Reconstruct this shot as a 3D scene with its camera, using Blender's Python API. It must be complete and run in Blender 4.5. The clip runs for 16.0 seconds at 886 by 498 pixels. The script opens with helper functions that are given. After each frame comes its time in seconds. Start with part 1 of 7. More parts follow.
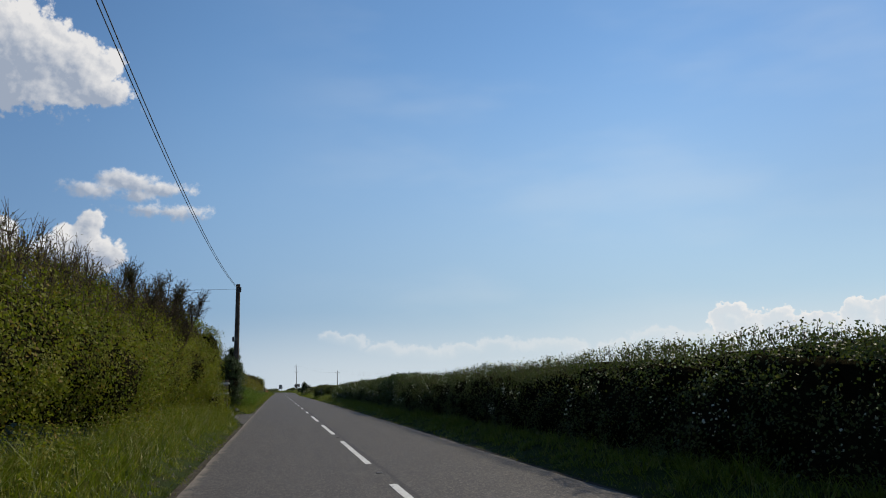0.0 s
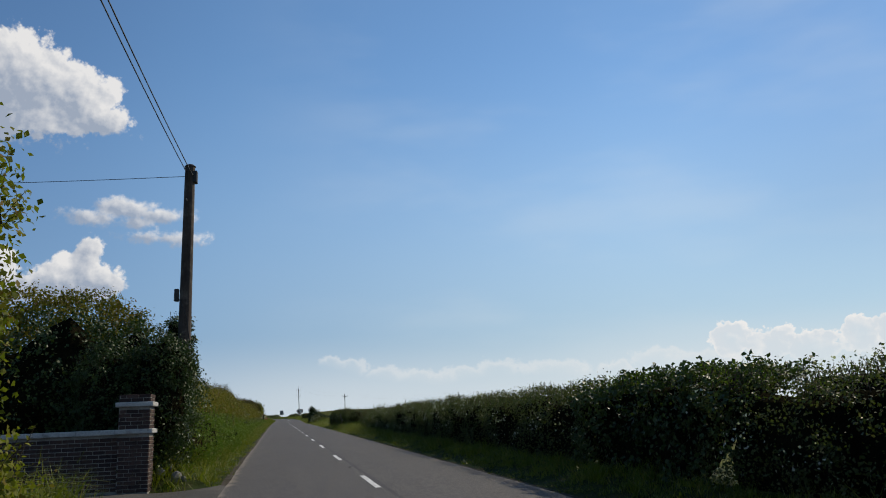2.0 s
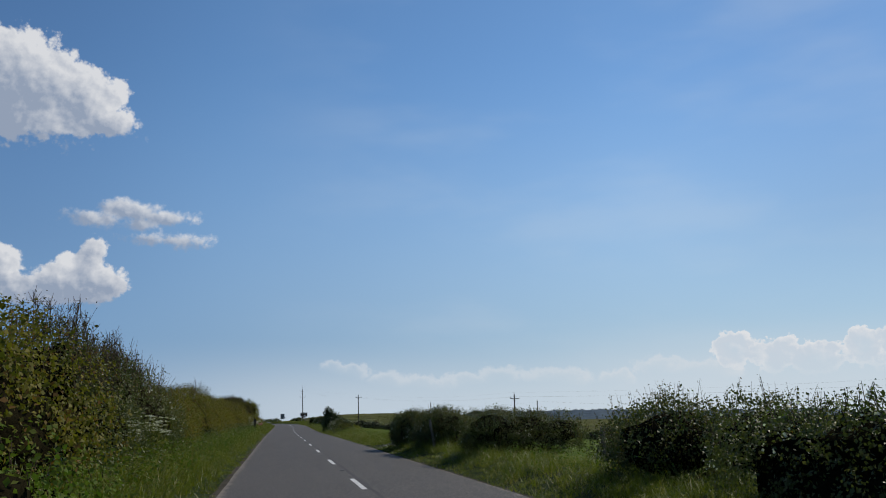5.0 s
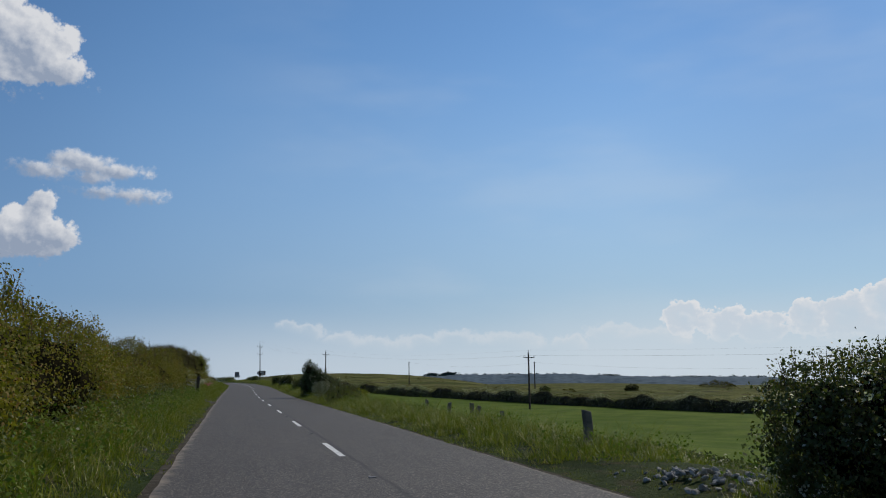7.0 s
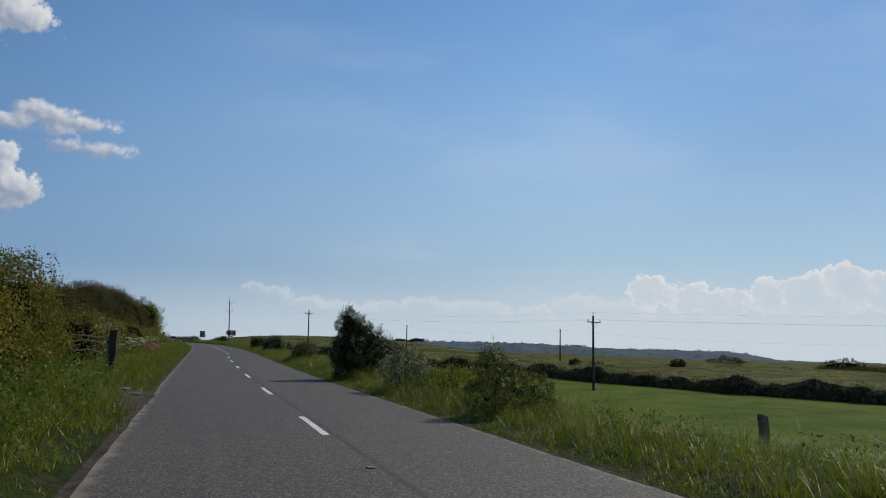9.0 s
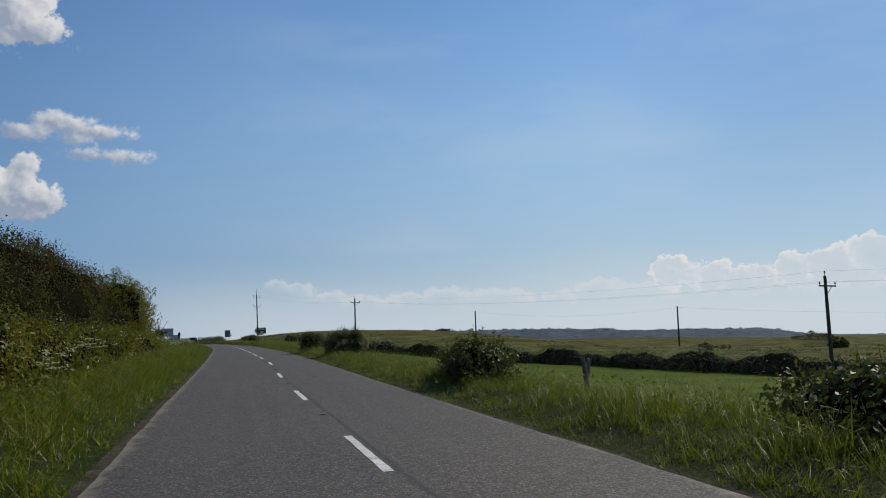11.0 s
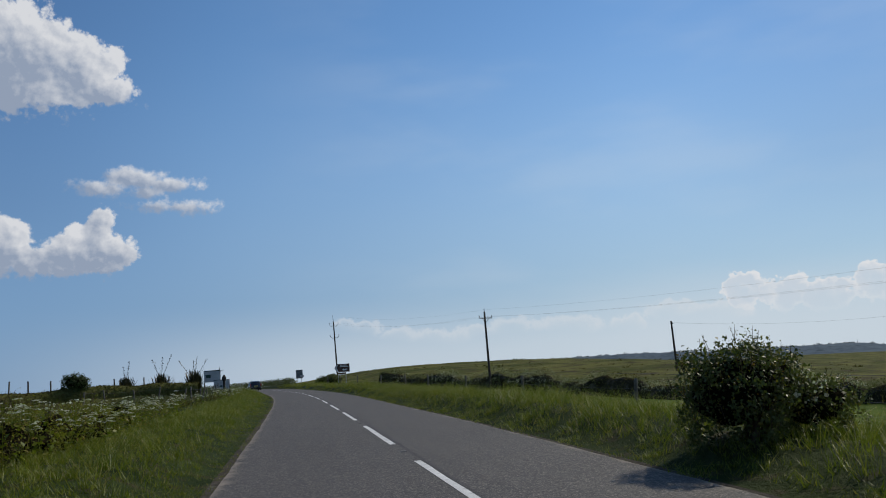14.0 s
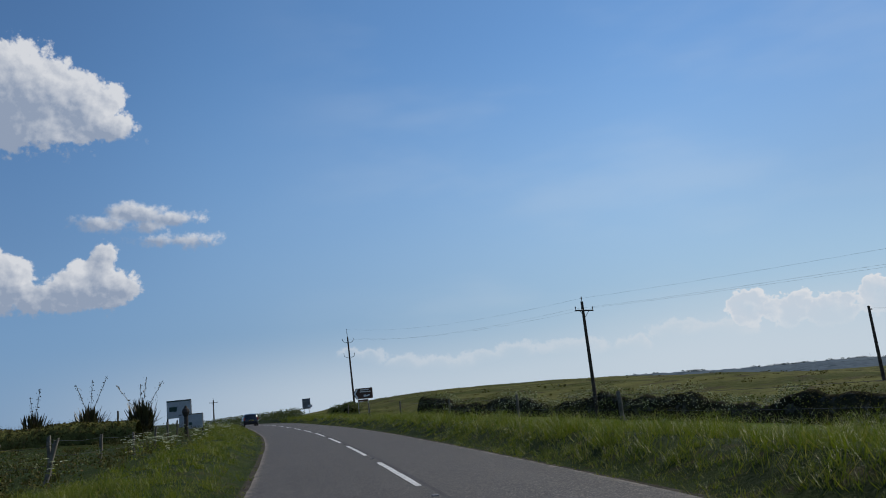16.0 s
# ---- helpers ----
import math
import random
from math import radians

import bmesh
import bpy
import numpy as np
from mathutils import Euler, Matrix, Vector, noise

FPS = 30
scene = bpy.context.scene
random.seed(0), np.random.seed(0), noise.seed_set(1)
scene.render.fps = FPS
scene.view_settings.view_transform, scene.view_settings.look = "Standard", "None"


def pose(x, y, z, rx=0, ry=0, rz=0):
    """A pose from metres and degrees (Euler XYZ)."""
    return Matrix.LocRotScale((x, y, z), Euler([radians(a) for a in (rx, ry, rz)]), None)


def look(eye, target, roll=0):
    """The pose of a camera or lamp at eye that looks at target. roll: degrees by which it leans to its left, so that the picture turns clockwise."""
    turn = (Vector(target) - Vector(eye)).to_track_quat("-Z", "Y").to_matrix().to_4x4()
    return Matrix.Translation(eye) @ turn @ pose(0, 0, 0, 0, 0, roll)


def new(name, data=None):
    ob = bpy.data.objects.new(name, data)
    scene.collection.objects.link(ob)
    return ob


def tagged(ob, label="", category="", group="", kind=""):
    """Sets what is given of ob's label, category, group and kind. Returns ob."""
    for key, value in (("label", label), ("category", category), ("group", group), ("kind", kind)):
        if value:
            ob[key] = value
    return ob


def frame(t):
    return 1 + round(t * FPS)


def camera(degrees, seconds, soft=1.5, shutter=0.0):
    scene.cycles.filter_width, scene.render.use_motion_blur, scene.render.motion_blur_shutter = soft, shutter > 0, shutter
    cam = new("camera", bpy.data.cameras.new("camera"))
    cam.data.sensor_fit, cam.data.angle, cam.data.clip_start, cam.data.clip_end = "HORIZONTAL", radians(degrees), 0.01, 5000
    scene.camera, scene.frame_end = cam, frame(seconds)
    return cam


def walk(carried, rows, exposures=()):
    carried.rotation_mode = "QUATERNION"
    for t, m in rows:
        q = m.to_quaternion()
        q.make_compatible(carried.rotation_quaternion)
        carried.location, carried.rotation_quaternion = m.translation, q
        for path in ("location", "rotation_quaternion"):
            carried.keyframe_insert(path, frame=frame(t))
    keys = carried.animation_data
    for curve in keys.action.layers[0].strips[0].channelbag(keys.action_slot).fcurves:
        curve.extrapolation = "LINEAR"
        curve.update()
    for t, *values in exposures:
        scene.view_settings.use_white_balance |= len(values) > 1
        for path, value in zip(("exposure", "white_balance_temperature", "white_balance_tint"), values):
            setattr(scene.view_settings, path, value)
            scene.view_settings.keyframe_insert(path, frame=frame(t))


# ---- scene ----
cam = camera(59.28, 16.0, 1.0)
PATH = [
    (0, pose(-1.589, -1.835, 1.586, 100.427, 1.583, -11.782)),
    (0.5, pose(-1.704, 5.210, 1.675, 100.459, 0.317, -12.174)),
    (1, pose(-1.790, 12.262, 1.758, 100.726, 1.694, -12.114)),
    (1.5, pose(-1.820, 19.313, 1.836, 100.953, 2.495, -12.089)),
    (2, pose(-1.811, 26.350, 1.916, 102.114, 2.353, -11.684)),
    (2.5, pose(-1.772, 33.423, 2.004, 102.300, 2.189, -11.268)),
    (3, pose(-1.673, 40.524, 2.096, 102.932, 2.045, -11.019)),
    (5.5, pose(-1.764, 77.216, 2.447, 102.181, 1.035, -12.213)),
    (6, pose(-1.855, 84.422, 2.504, 101.077, 0.664, -14.125)),
    (6.5, pose(-1.933, 91.635, 2.564, 99.905, 0.334, -14.526)),
    (7, pose(-1.962, 98.876, 2.635, 99.777, 0.552, -14.964)),
    (7.5, pose(-1.965, 106.146, 2.705, 99.495, -0.333, -16.015)),
    (8, pose(-1.947, 113.452, 2.769, 98.876, -0.876, -17.027)),
    (8.5, pose(-1.916, 120.871, 2.822, 98.106, -1.481, -17.355)),
    (9, pose(-1.913, 128.458, 2.863, 97.377, -1.127, -17.454)),
    (9.5, pose(-1.918, 136.101, 2.903, 95.001, -0.993, -16.826)),
    (10, pose(-1.859, 143.741, 2.961, 95.250, -0.841, -16.427)),
    (12.5, pose(-1.168, 182.559, 3.405, 98.551, 6.581, -15.502)),
    (13, pose(-1.214, 190.060, 3.525, 98.631, 7.328, -15.852)),
    (13.5, pose(-1.269, 197.438, 3.631, 98.957, 5.701, -13.825)),
    (14, pose(-1.295, 204.613, 3.710, 99.218, 4.025, -10.603)),
    (14.5, pose(-1.360, 211.910, 3.794, 99.285, 5.132, -10.931)),
    (15, pose(-1.432, 219.242, 3.867, 99.727, 6.641, -10.616)),
    (15.5, pose(-1.473, 226.556, 3.923, 101.216, 6.638, -9.747)),
    (16, pose(-1.483, 233.797, 3.966, 101.156, 5.590, -10.168)),
]
walk(cam, PATH, [(0, 0.18, 6900, 10), (2.0, 0.17, 6900, 10), (3.2, 0.16, 6800, 10), (5.5, -0.02, 6520, 10), (8.5, -0.03, 6560, 10), (9.7, -0.03, 6720, 10), (12.5, 0.0, 6700, 10), (14.0, -0.02, 6520, 10), (16, -0.05, 6420, 10)])

# ---- sky, sun ----
SUN_AZ, SUN_EL = 58.0, 38.0      # degrees clockwise from +y, and above the horizon


class Nodes:
    """Short hand for node trees."""
    def __init__(self, tree):
        self.t = tree
        tree.nodes.clear()

    def add(self, kind, operation=None, use_clamp=None, data_type=None, blend_type=None, noise_dimensions=None,
            interpolation_type=None, sky_type=None, sun_disc=None, feature=None):
        n = self.t.nodes.new(kind)
        if operation is not None:
            n.operation = operation
        if use_clamp is not None:
            n.use_clamp = use_clamp
        if data_type is not None:
            n.data_type = data_type
        if blend_type is not None:
            n.blend_type = blend_type
        if noise_dimensions is not None:
            n.noise_dimensions = noise_dimensions
        if interpolation_type is not None:
            n.interpolation_type = interpolation_type
        if sky_type is not None:
            n.sky_type = sky_type
        if sun_disc is not None:
            n.sun_disc = sun_disc
        if feature is not None:
            n.feature = feature
        return n

    def put(self, sock, v):
        if isinstance(v, bpy.types.NodeSocket):
            self.t.links.new(v, sock)
        elif v is not None:
            if sock.type in ("RGBA",) and len(v) == 3:
                v = (*v, 1)
            sock.default_value = v

    def m(self, op, a, b=None, c=None, clamp=False):
        n = self.add("ShaderNodeMath", operation=op, use_clamp=clamp)
        for i, v in enumerate((a, b, c)):
            self.put(n.inputs[i], v)
        return n.outputs[0]

    def mix(self, f, a, b, blend="MIX"):
        n = self.add("ShaderNodeMix", data_type="RGBA", blend_type=blend)
        self.put(n.inputs["Factor"], f)
        self.put(n.inputs[6], a)
        self.put(n.inputs[7], b)
        return n.outputs[2]

    def noise(self, vec, scale, detail=4, rough=0.55, dims="3D"):
        n = self.add("ShaderNodeTexNoise", noise_dimensions=dims)
        self.put(n.inputs["Vector"], vec)
        n.inputs["Scale"].default_value, n.inputs["Detail"].default_value = scale, detail
        n.inputs["Roughness"].default_value = rough
        return n.outputs["Fac"]

    def span(self, v, lo, hi, a=0.0, b=1.0):
        n = self.add("ShaderNodeMapRange", interpolation_type="SMOOTHSTEP")
        self.put(n.inputs[0], v)
        for i, x in enumerate((lo, hi, a, b)):
            n.inputs[i + 1].default_value = x
        return n.outputs[0]


def make_world():
    w = bpy.data.worlds.new("sky")
    scene.world = w
    w.use_nodes = True
    N = Nodes(w.node_tree)
    sky = N.add("ShaderNodeTexSky", sky_type="NISHITA", sun_disc=False)
    sky.sun_elevation, sky.sun_rotation = radians(SUN_EL), radians(SUN_AZ)
    sky.altitude, sky.air_density, sky.dust_density, sky.ozone_density = 40, 1.0, 0.15, 1.6
    tc = N.add("ShaderNodeTexCoord")
    sep = N.add("ShaderNodeSeparateXYZ")
    N.put(sep.inputs[0], tc.outputs["Generated"])
    x, y, z = sep.outputs
    az = N.m("MULTIPLY", N.m("ARCTAN2", x, y), 57.2958)
    el = N.m("MULTIPLY", N.m("ARCSINE", z), 57.2958)
    comb = N.add("ShaderNodeCombineXYZ")
    N.put(comb.inputs[0], az)
    N.put(comb.inputs[1], el)
    p = comb.outputs[0]
    toward = N.add("ShaderNodeVectorMath", operation="ADD")     # a step towards the sun
    N.put(toward.inputs[0], p)
    toward.inputs[1].default_value = (0.30, 0.26, 0)

    def billow(vec, scale, detail):
        """Rounded heads with creases between them, as on a cauliflower."""
        n = N.add("ShaderNodeTexVoronoi", feature="F1")
        N.put(n.inputs["Vector"], vec)
        n.inputs["Scale"].default_value, n.inputs["Detail"].default_value = scale, detail
        n.inputs["Roughness"].default_value, n.inputs["Lacunarity"].default_value = 0.55, 2.2
        return N.m("SUBTRACT", 0.86, n.outputs["Distance"])

    def field(rows):
        """How many degrees a direction lies inside the nearest heap, and how high up in the heaps about it."""
        best, top, under = None, None, None
        for a, e, ra, re in rows:
            u = N.m("MULTIPLY", N.m("SUBTRACT", az, a), 1 / ra)
            v = N.m("MULTIPLY", N.m("SUBTRACT", el, e), 1 / re)
            q = N.m("SUBTRACT", 1.0, N.m("SQRT", N.m("ADD", N.m("MULTIPLY", u, u), N.m("MULTIPLY", v, v))))
            w = N.m("POWER", N.m("MAXIMUM", N.m("ADD", q, 0.8), 0.001), 2.0)
            q = N.m("MULTIPLY", q, min(ra, re))
            best = q if best is None else N.m("MAXIMUM", best, q)
            side = N.m("ADD", v, N.m("MULTIPLY", u, 0.6))
            top = N.m("MULTIPLY", w, side) if top is None else N.m("ADD", top, N.m("MULTIPLY", w, side))
            under = w if under is None else N.m("ADD", under, w)
        return N.m("MAXIMUM", best, -6.0), N.m("DIVIDE", top, under)

    # centre azimuth, elevation, half width, half height, in degrees
    high = [(-18.6, 22.2, 4.6, 3.6), (-14.6, 21.9, 3.2, 2.2), (-12.6, 20.6, 1.9, 0.95), (-16.5, 20.0, 3.0, 1.2)]
    strands = [(-10.7, 14.9, 2.1, 0.7), (-8.3, 14.5, 1.9, 0.46), (-12.8, 14.1, 1.4, 0.5), (-7.9, 12.95, 2.4, 0.44), (-9.9, 13.9, 1.0, 0.4)]
    heaps = [(-13.3, 9.9, 2.5, 1.9), (-12.8, 11.9, 0.85, 1.15), (-11.5, 9.7, 1.3, 0.95), (-15.4, 9.5, 2.0, 1.5), (-18.8, 10.3, 2.1, 2.0), (-16.8, 9.3, 1.6, 1.2), (-21.5, 9.5, 2.5, 1.6)]
    towers = [(32.2, 4.3, 1.4, 1.35), (34.6, 3.9, 2.2, 1.3), (36.9, 3.5, 2.0, 1.1), (40.2, 3.9, 1.5, 1.4), (42.3, 4.1, 2.2, 1.5), (44.9, 4.4, 2.0, 1.75), (47.5, 4.1, 2.4, 1.6), (51.5, 4.4, 3.0, 2.0)]
    low = [(3.6, 3.9, 1.2, 0.75), (5.3, 3.6, 1.5, 0.8), (7.4, 2.9, 2.0, 0.8), (9.8, 2.6, 2.2, 0.9), (11.2, 2.6, 2.2, 0.6), (13.6, 2.9, 1.8, 0.66), (16.2, 3.1, 2.2, 0.9), (20.5, 2.7, 2.6, 0.8), (24.2, 2.7, 1.8, 0.7), (27.0, 3.3, 1.5, 0.75), (30.5, 3.0, 2.4, 0.85)]
    away = [(-60, 6, 12, 3), (-100, 9, 15, 4), (110, 7, 14, 3), (170, 8, 18, 4)]

    soft1, soft2 = N.noise(p, 0.45, 5, 0.55), N.noise(toward.outputs[0], 0.45, 5, 0.55)
    b1, r1, r2 = billow(p, 0.62, 3), billow(p, 0.7, 1), billow(toward.outputs[0], 0.7, 1)
    fine = N.noise(p, 2.6, 6, 0.62)
    ragged = N.m("MULTIPLY", N.m("SUBTRACT", fine, 0.5), 0.66)
    relief = N.m("ADD", N.m("MULTIPLY", N.m("SUBTRACT", r1, r2), 0.42), N.m("MULTIPLY", N.m("SUBTRACT", soft1, soft2), 2.4))

    def edge(f, bump, loose, swell=0.0):
        """The heap's depth with its uneven outline."""
        d = N.m("ADD", f, N.m("MULTIPLY", b1, bump))
        d = N.m("ADD", d, N.m("MULTIPLY", N.m("SUBTRACT", soft1, 0.5), loose))
        return N.m("ADD", N.m("ADD", d, ragged), swell)

    (fh, th), (fs, ts), (fc, tcl), (ft, tt), (fl, tl), (fa, ta) = field(high), field(strands), field(heaps), field(towers), field(low), field(away)
    dh, ds, dc, dt, dl, da = edge(fh, 1.0, 1.5, 0.42), edge(fs, 0.4, 1.3, 0.30), edge(fc, 0.85, 1.0, 0.32), edge(ft, 0.75, 0.6, 0.2), edge(fl, 0.5, 0.8, 0.22), edge(fa, 2.0, 3.0)
    # a flat, soft base
    dc = N.m("MINIMUM", dc, N.m("ADD", N.m("SUBTRACT", el, 7.75), N.m("MULTIPLY", ragged, 0.6)))

    def cumulus(under, d, tall, softness, full, dim):
        lit = N.m("ADD", N.m("ADD", 0.48, relief), N.m("MULTIPLY", tall, 0.72))
        lit = N.m("SUBTRACT", lit, N.m("MULTIPLY", N.span(d, 0.2, dim), 0.36), clamp=True)
        return N.mix(N.m("MULTIPLY", N.span(d, 0.0, softness), full), under, N.mix(lit, CLOUD_DARK, CLOUD_LIGHT))

    skycol = N.add("ShaderNodeVectorMath", operation="MULTIPLY")
    N.put(skycol.inputs[0], sky.outputs[0])
    skycol.inputs[1].default_value = SKY_GAIN
    rim = N.mix(N.span(az, -22.0, 34.0), HORIZON_AWAY, HORIZON)
    out = N.mix(N.span(el, 27.0, 0.5, 0.0, 0.88), skycol.outputs[0], rim)
    # lens falloff painted into the sky: darker towards both sides
    deep = N.m("MULTIPLY", N.m("ADD", N.m("MULTIPLY", N.span(az, -2.0, -20.0), 0.17), N.m("MULTIPLY", N.span(az, 24.0, 46.0), 0.20)), N.span(el, 5.0, 14.0))
    out = N.mix(deep, out, N.mix(1.0, out, (0.0, 0.10, 0.30), "MULTIPLY"))
    # thin streaks of high cloud
    lay = N.add("ShaderNodeMapping")
    N.put(lay.inputs[0], p)
    lay.inputs["Rotation"].default_value = (0, 0, radians(-24))
    lay.inputs["Scale"].default_value = (0.05, 0.16, 1)
    streak = N.m("MULTIPLY", N.span(N.noise(lay.outputs[0], 1.0, 4, 0.5), 0.42, 0.72), N.span(az, -6.0, 14.0))
    out = N.mix(N.m("MULTIPLY", streak, 0.17), out, VEIL)
    mist = N.m("MULTIPLY", N.span(el, 6.5, 0.8), N.span(az, -26.0, 6.0))
    out = N.mix(N.m("MULTIPLY", mist, 0.66), out, VEIL)
    glow = N.m("MULTIPLY", N.span(el, 7.5, 2.5), N.span(az, 14.0, 34.0))
    out = N.mix(N.m("MULTIPLY", glow, 0.36), out, VEIL)
    out = cumulus(out, da, ta, 0.8, 0.9, 3.0)
    # banks over the horizon: bright rims, and bodies that sink into the haze
    inner = N.m("MULTIPLY", N.span(dl, 0.0, 0.35), N.span(dl, 0.9, 0.1, 0.20, 0.52))
    out = N.mix(N.m("MULTIPLY", inner, N.span(tl, -0.55, 0.45)), out, N.mix(N.span(dl, 0.7, 0.1), (6.3, 6.75, 7.2), (7.0, 7.2, 7.5)))
    body = N.m("MULTIPLY", N.span(dt, 0.0, 0.16), N.span(dt, 1.6, 0.3, 0.50, 0.96))
    crest = N.m("ADD", N.span(dt, 0.55, 0.02), N.m("MULTIPLY", relief, 1.3), clamp=True)
    out = N.mix(N.m("MULTIPLY", body, N.span(el, 2.0, 4.2)), out, N.mix(crest, (5.7, 6.35, 7.1), (7.3, 7.45, 7.7)))
    out = cumulus(out, dh, th, 0.5, 0.97, 2.2)
    out = cumulus(out, ds, ts, 0.55, 0.9, 1.2)
    out = cumulus(out, dc, tcl, 0.40, 0.97, 1.6)
    bg = N.add("ShaderNodeBackground")
    N.put(bg.inputs[0], out)
    bg.inputs[1].default_value = SKY_STRENGTH
    wo = N.add("ShaderNodeOutputWorld")
    N.put(wo.inputs[0], bg.outputs[0])


SKY_STRENGTH = 0.1
SKY_GAIN = (0.70, 0.95, 1.12)
HORIZON = (3.65, 4.85, 6.1)
HORIZON_AWAY = (1.62, 2.75, 4.75)
VEIL = (6.0, 6.7, 7.4)
CLOUD_LIGHT = (6.95, 7.1, 7.4)
CLOUD_DARK = (2.9, 3.5, 4.6)
make_world()
sun = new("sun", bpy.data.lights.new("sun", "SUN"))
sun.data.energy, sun.data.angle, sun.data.color = 3.3, radians(0.53), (1.0, 0.93, 0.78)
a, e = radians(SUN_AZ), radians(SUN_EL)
sun.matrix_world = look((0, 0, 0), (-math.sin(a) * math.cos(e), -math.cos(a) * math.cos(e), -math.sin(e)))
scene.view_settings.exposure = 0.0

# ---- materials ----


def surface(name, dark, light, scale=1.0, fine=30.0, rough=0.85, bump=0.3, bump_size=0.02, metal=0.0, third=None, island=False, uv=False, spread=0.5, gloss=0.3):
    """A surface with colour that varies at two scales and a fine relief."""
    m = bpy.data.materials.new(name)
    m.use_nodes = True
    N = Nodes(m.node_tree)
    tc = N.add("ShaderNodeTexCoord")
    vec = tc.outputs["UV"] if uv else tc.outputs["Object"]
    big = N.noise(vec, scale, 5)
    small = N.noise(vec, fine, 5, 0.65)
    f = N.span(big, 0.5 - spread / 2, 0.5 + spread / 2)
    col = N.mix(f, dark, light)
    if third:
        col = N.mix(N.span(N.noise(vec, scale * 2.7, 6), 0.52, 0.68), col, third)
    col = N.mix(N.span(small, 0.3, 0.7, 0.0, 0.55), col, N.mix(1.0, col, (0.55, 0.55, 0.55), "MULTIPLY"))
    if island:
        g = N.add("ShaderNodeNewGeometry")
        col = N.mix(N.m("MULTIPLY", g.outputs["Random Per Island"], 0.6), col, N.mix(1.0, col, (0.45, 0.45, 0.45), "MULTIPLY"))
    b = N.add("ShaderNodeBsdfPrincipled")
    N.put(b.inputs["Base Color"], col)
    N.put(b.inputs["Roughness"], N.span(small, 0.2, 0.8, max(rough - 0.12, 0.05), min(rough + 0.1, 1.0)))
    b.inputs["Metallic"].default_value = metal
    b.inputs["Specular IOR Level"].default_value = gloss
    bu = N.add("ShaderNodeBump")
    bu.inputs["Strength"].default_value, bu.inputs["Distance"].default_value = bump, bump_size
    N.put(bu.inputs["Height"], small)
    N.put(b.inputs["Normal"], bu.outputs[0])
    o = N.add("ShaderNodeOutputMaterial")
    N.put(o.inputs[0], b.outputs[0])
    return m


def foliage(name, a, b, c, through_light=0.35, rough=0.5, patch=0.6, gloss=0.35):
    """Leaves: every leaf has a tone of its own, and the tones drift over the plant."""
    m = bpy.data.materials.new(name)
    m.use_nodes = True
    N = Nodes(m.node_tree)
    g = N.add("ShaderNodeNewGeometry")
    tc = N.add("ShaderNodeTexCoord")
    r = g.outputs["Random Per Island"]
    n = N.noise(tc.outputs["Object"], patch, 4)
    f = N.m("ADD", N.m("MULTIPLY", r, 0.55), N.m("MULTIPLY", N.span(n, 0.35, 0.65), 0.55), clamp=True)
    col = N.mix(f, a, b)
    col = N.mix(N.span(N.m("FRACT", N.m("MULTIPLY", r, 7.31)), 0.78, 0.98), col, c)
    p = N.add("ShaderNodeBsdfPrincipled")
    N.put(p.inputs["Base Color"], col)
    p.inputs["Roughness"].default_value, p.inputs["Specular IOR Level"].default_value = rough, gloss
    t = N.add("ShaderNodeBsdfTranslucent")
    N.put(t.inputs[0], N.mix(1.0, col, (1.08, 1.3, 0.7), "MULTIPLY"))
    x = N.add("ShaderNodeMixShader")
    x.inputs[0].default_value = through_light
    N.put(x.inputs[1], p.outputs[0])
    N.put(x.inputs[2], t.outputs[0])
    o = N.add("ShaderNodeOutputMaterial")
    N.put(o.inputs[0], x.outputs[0])
    return m


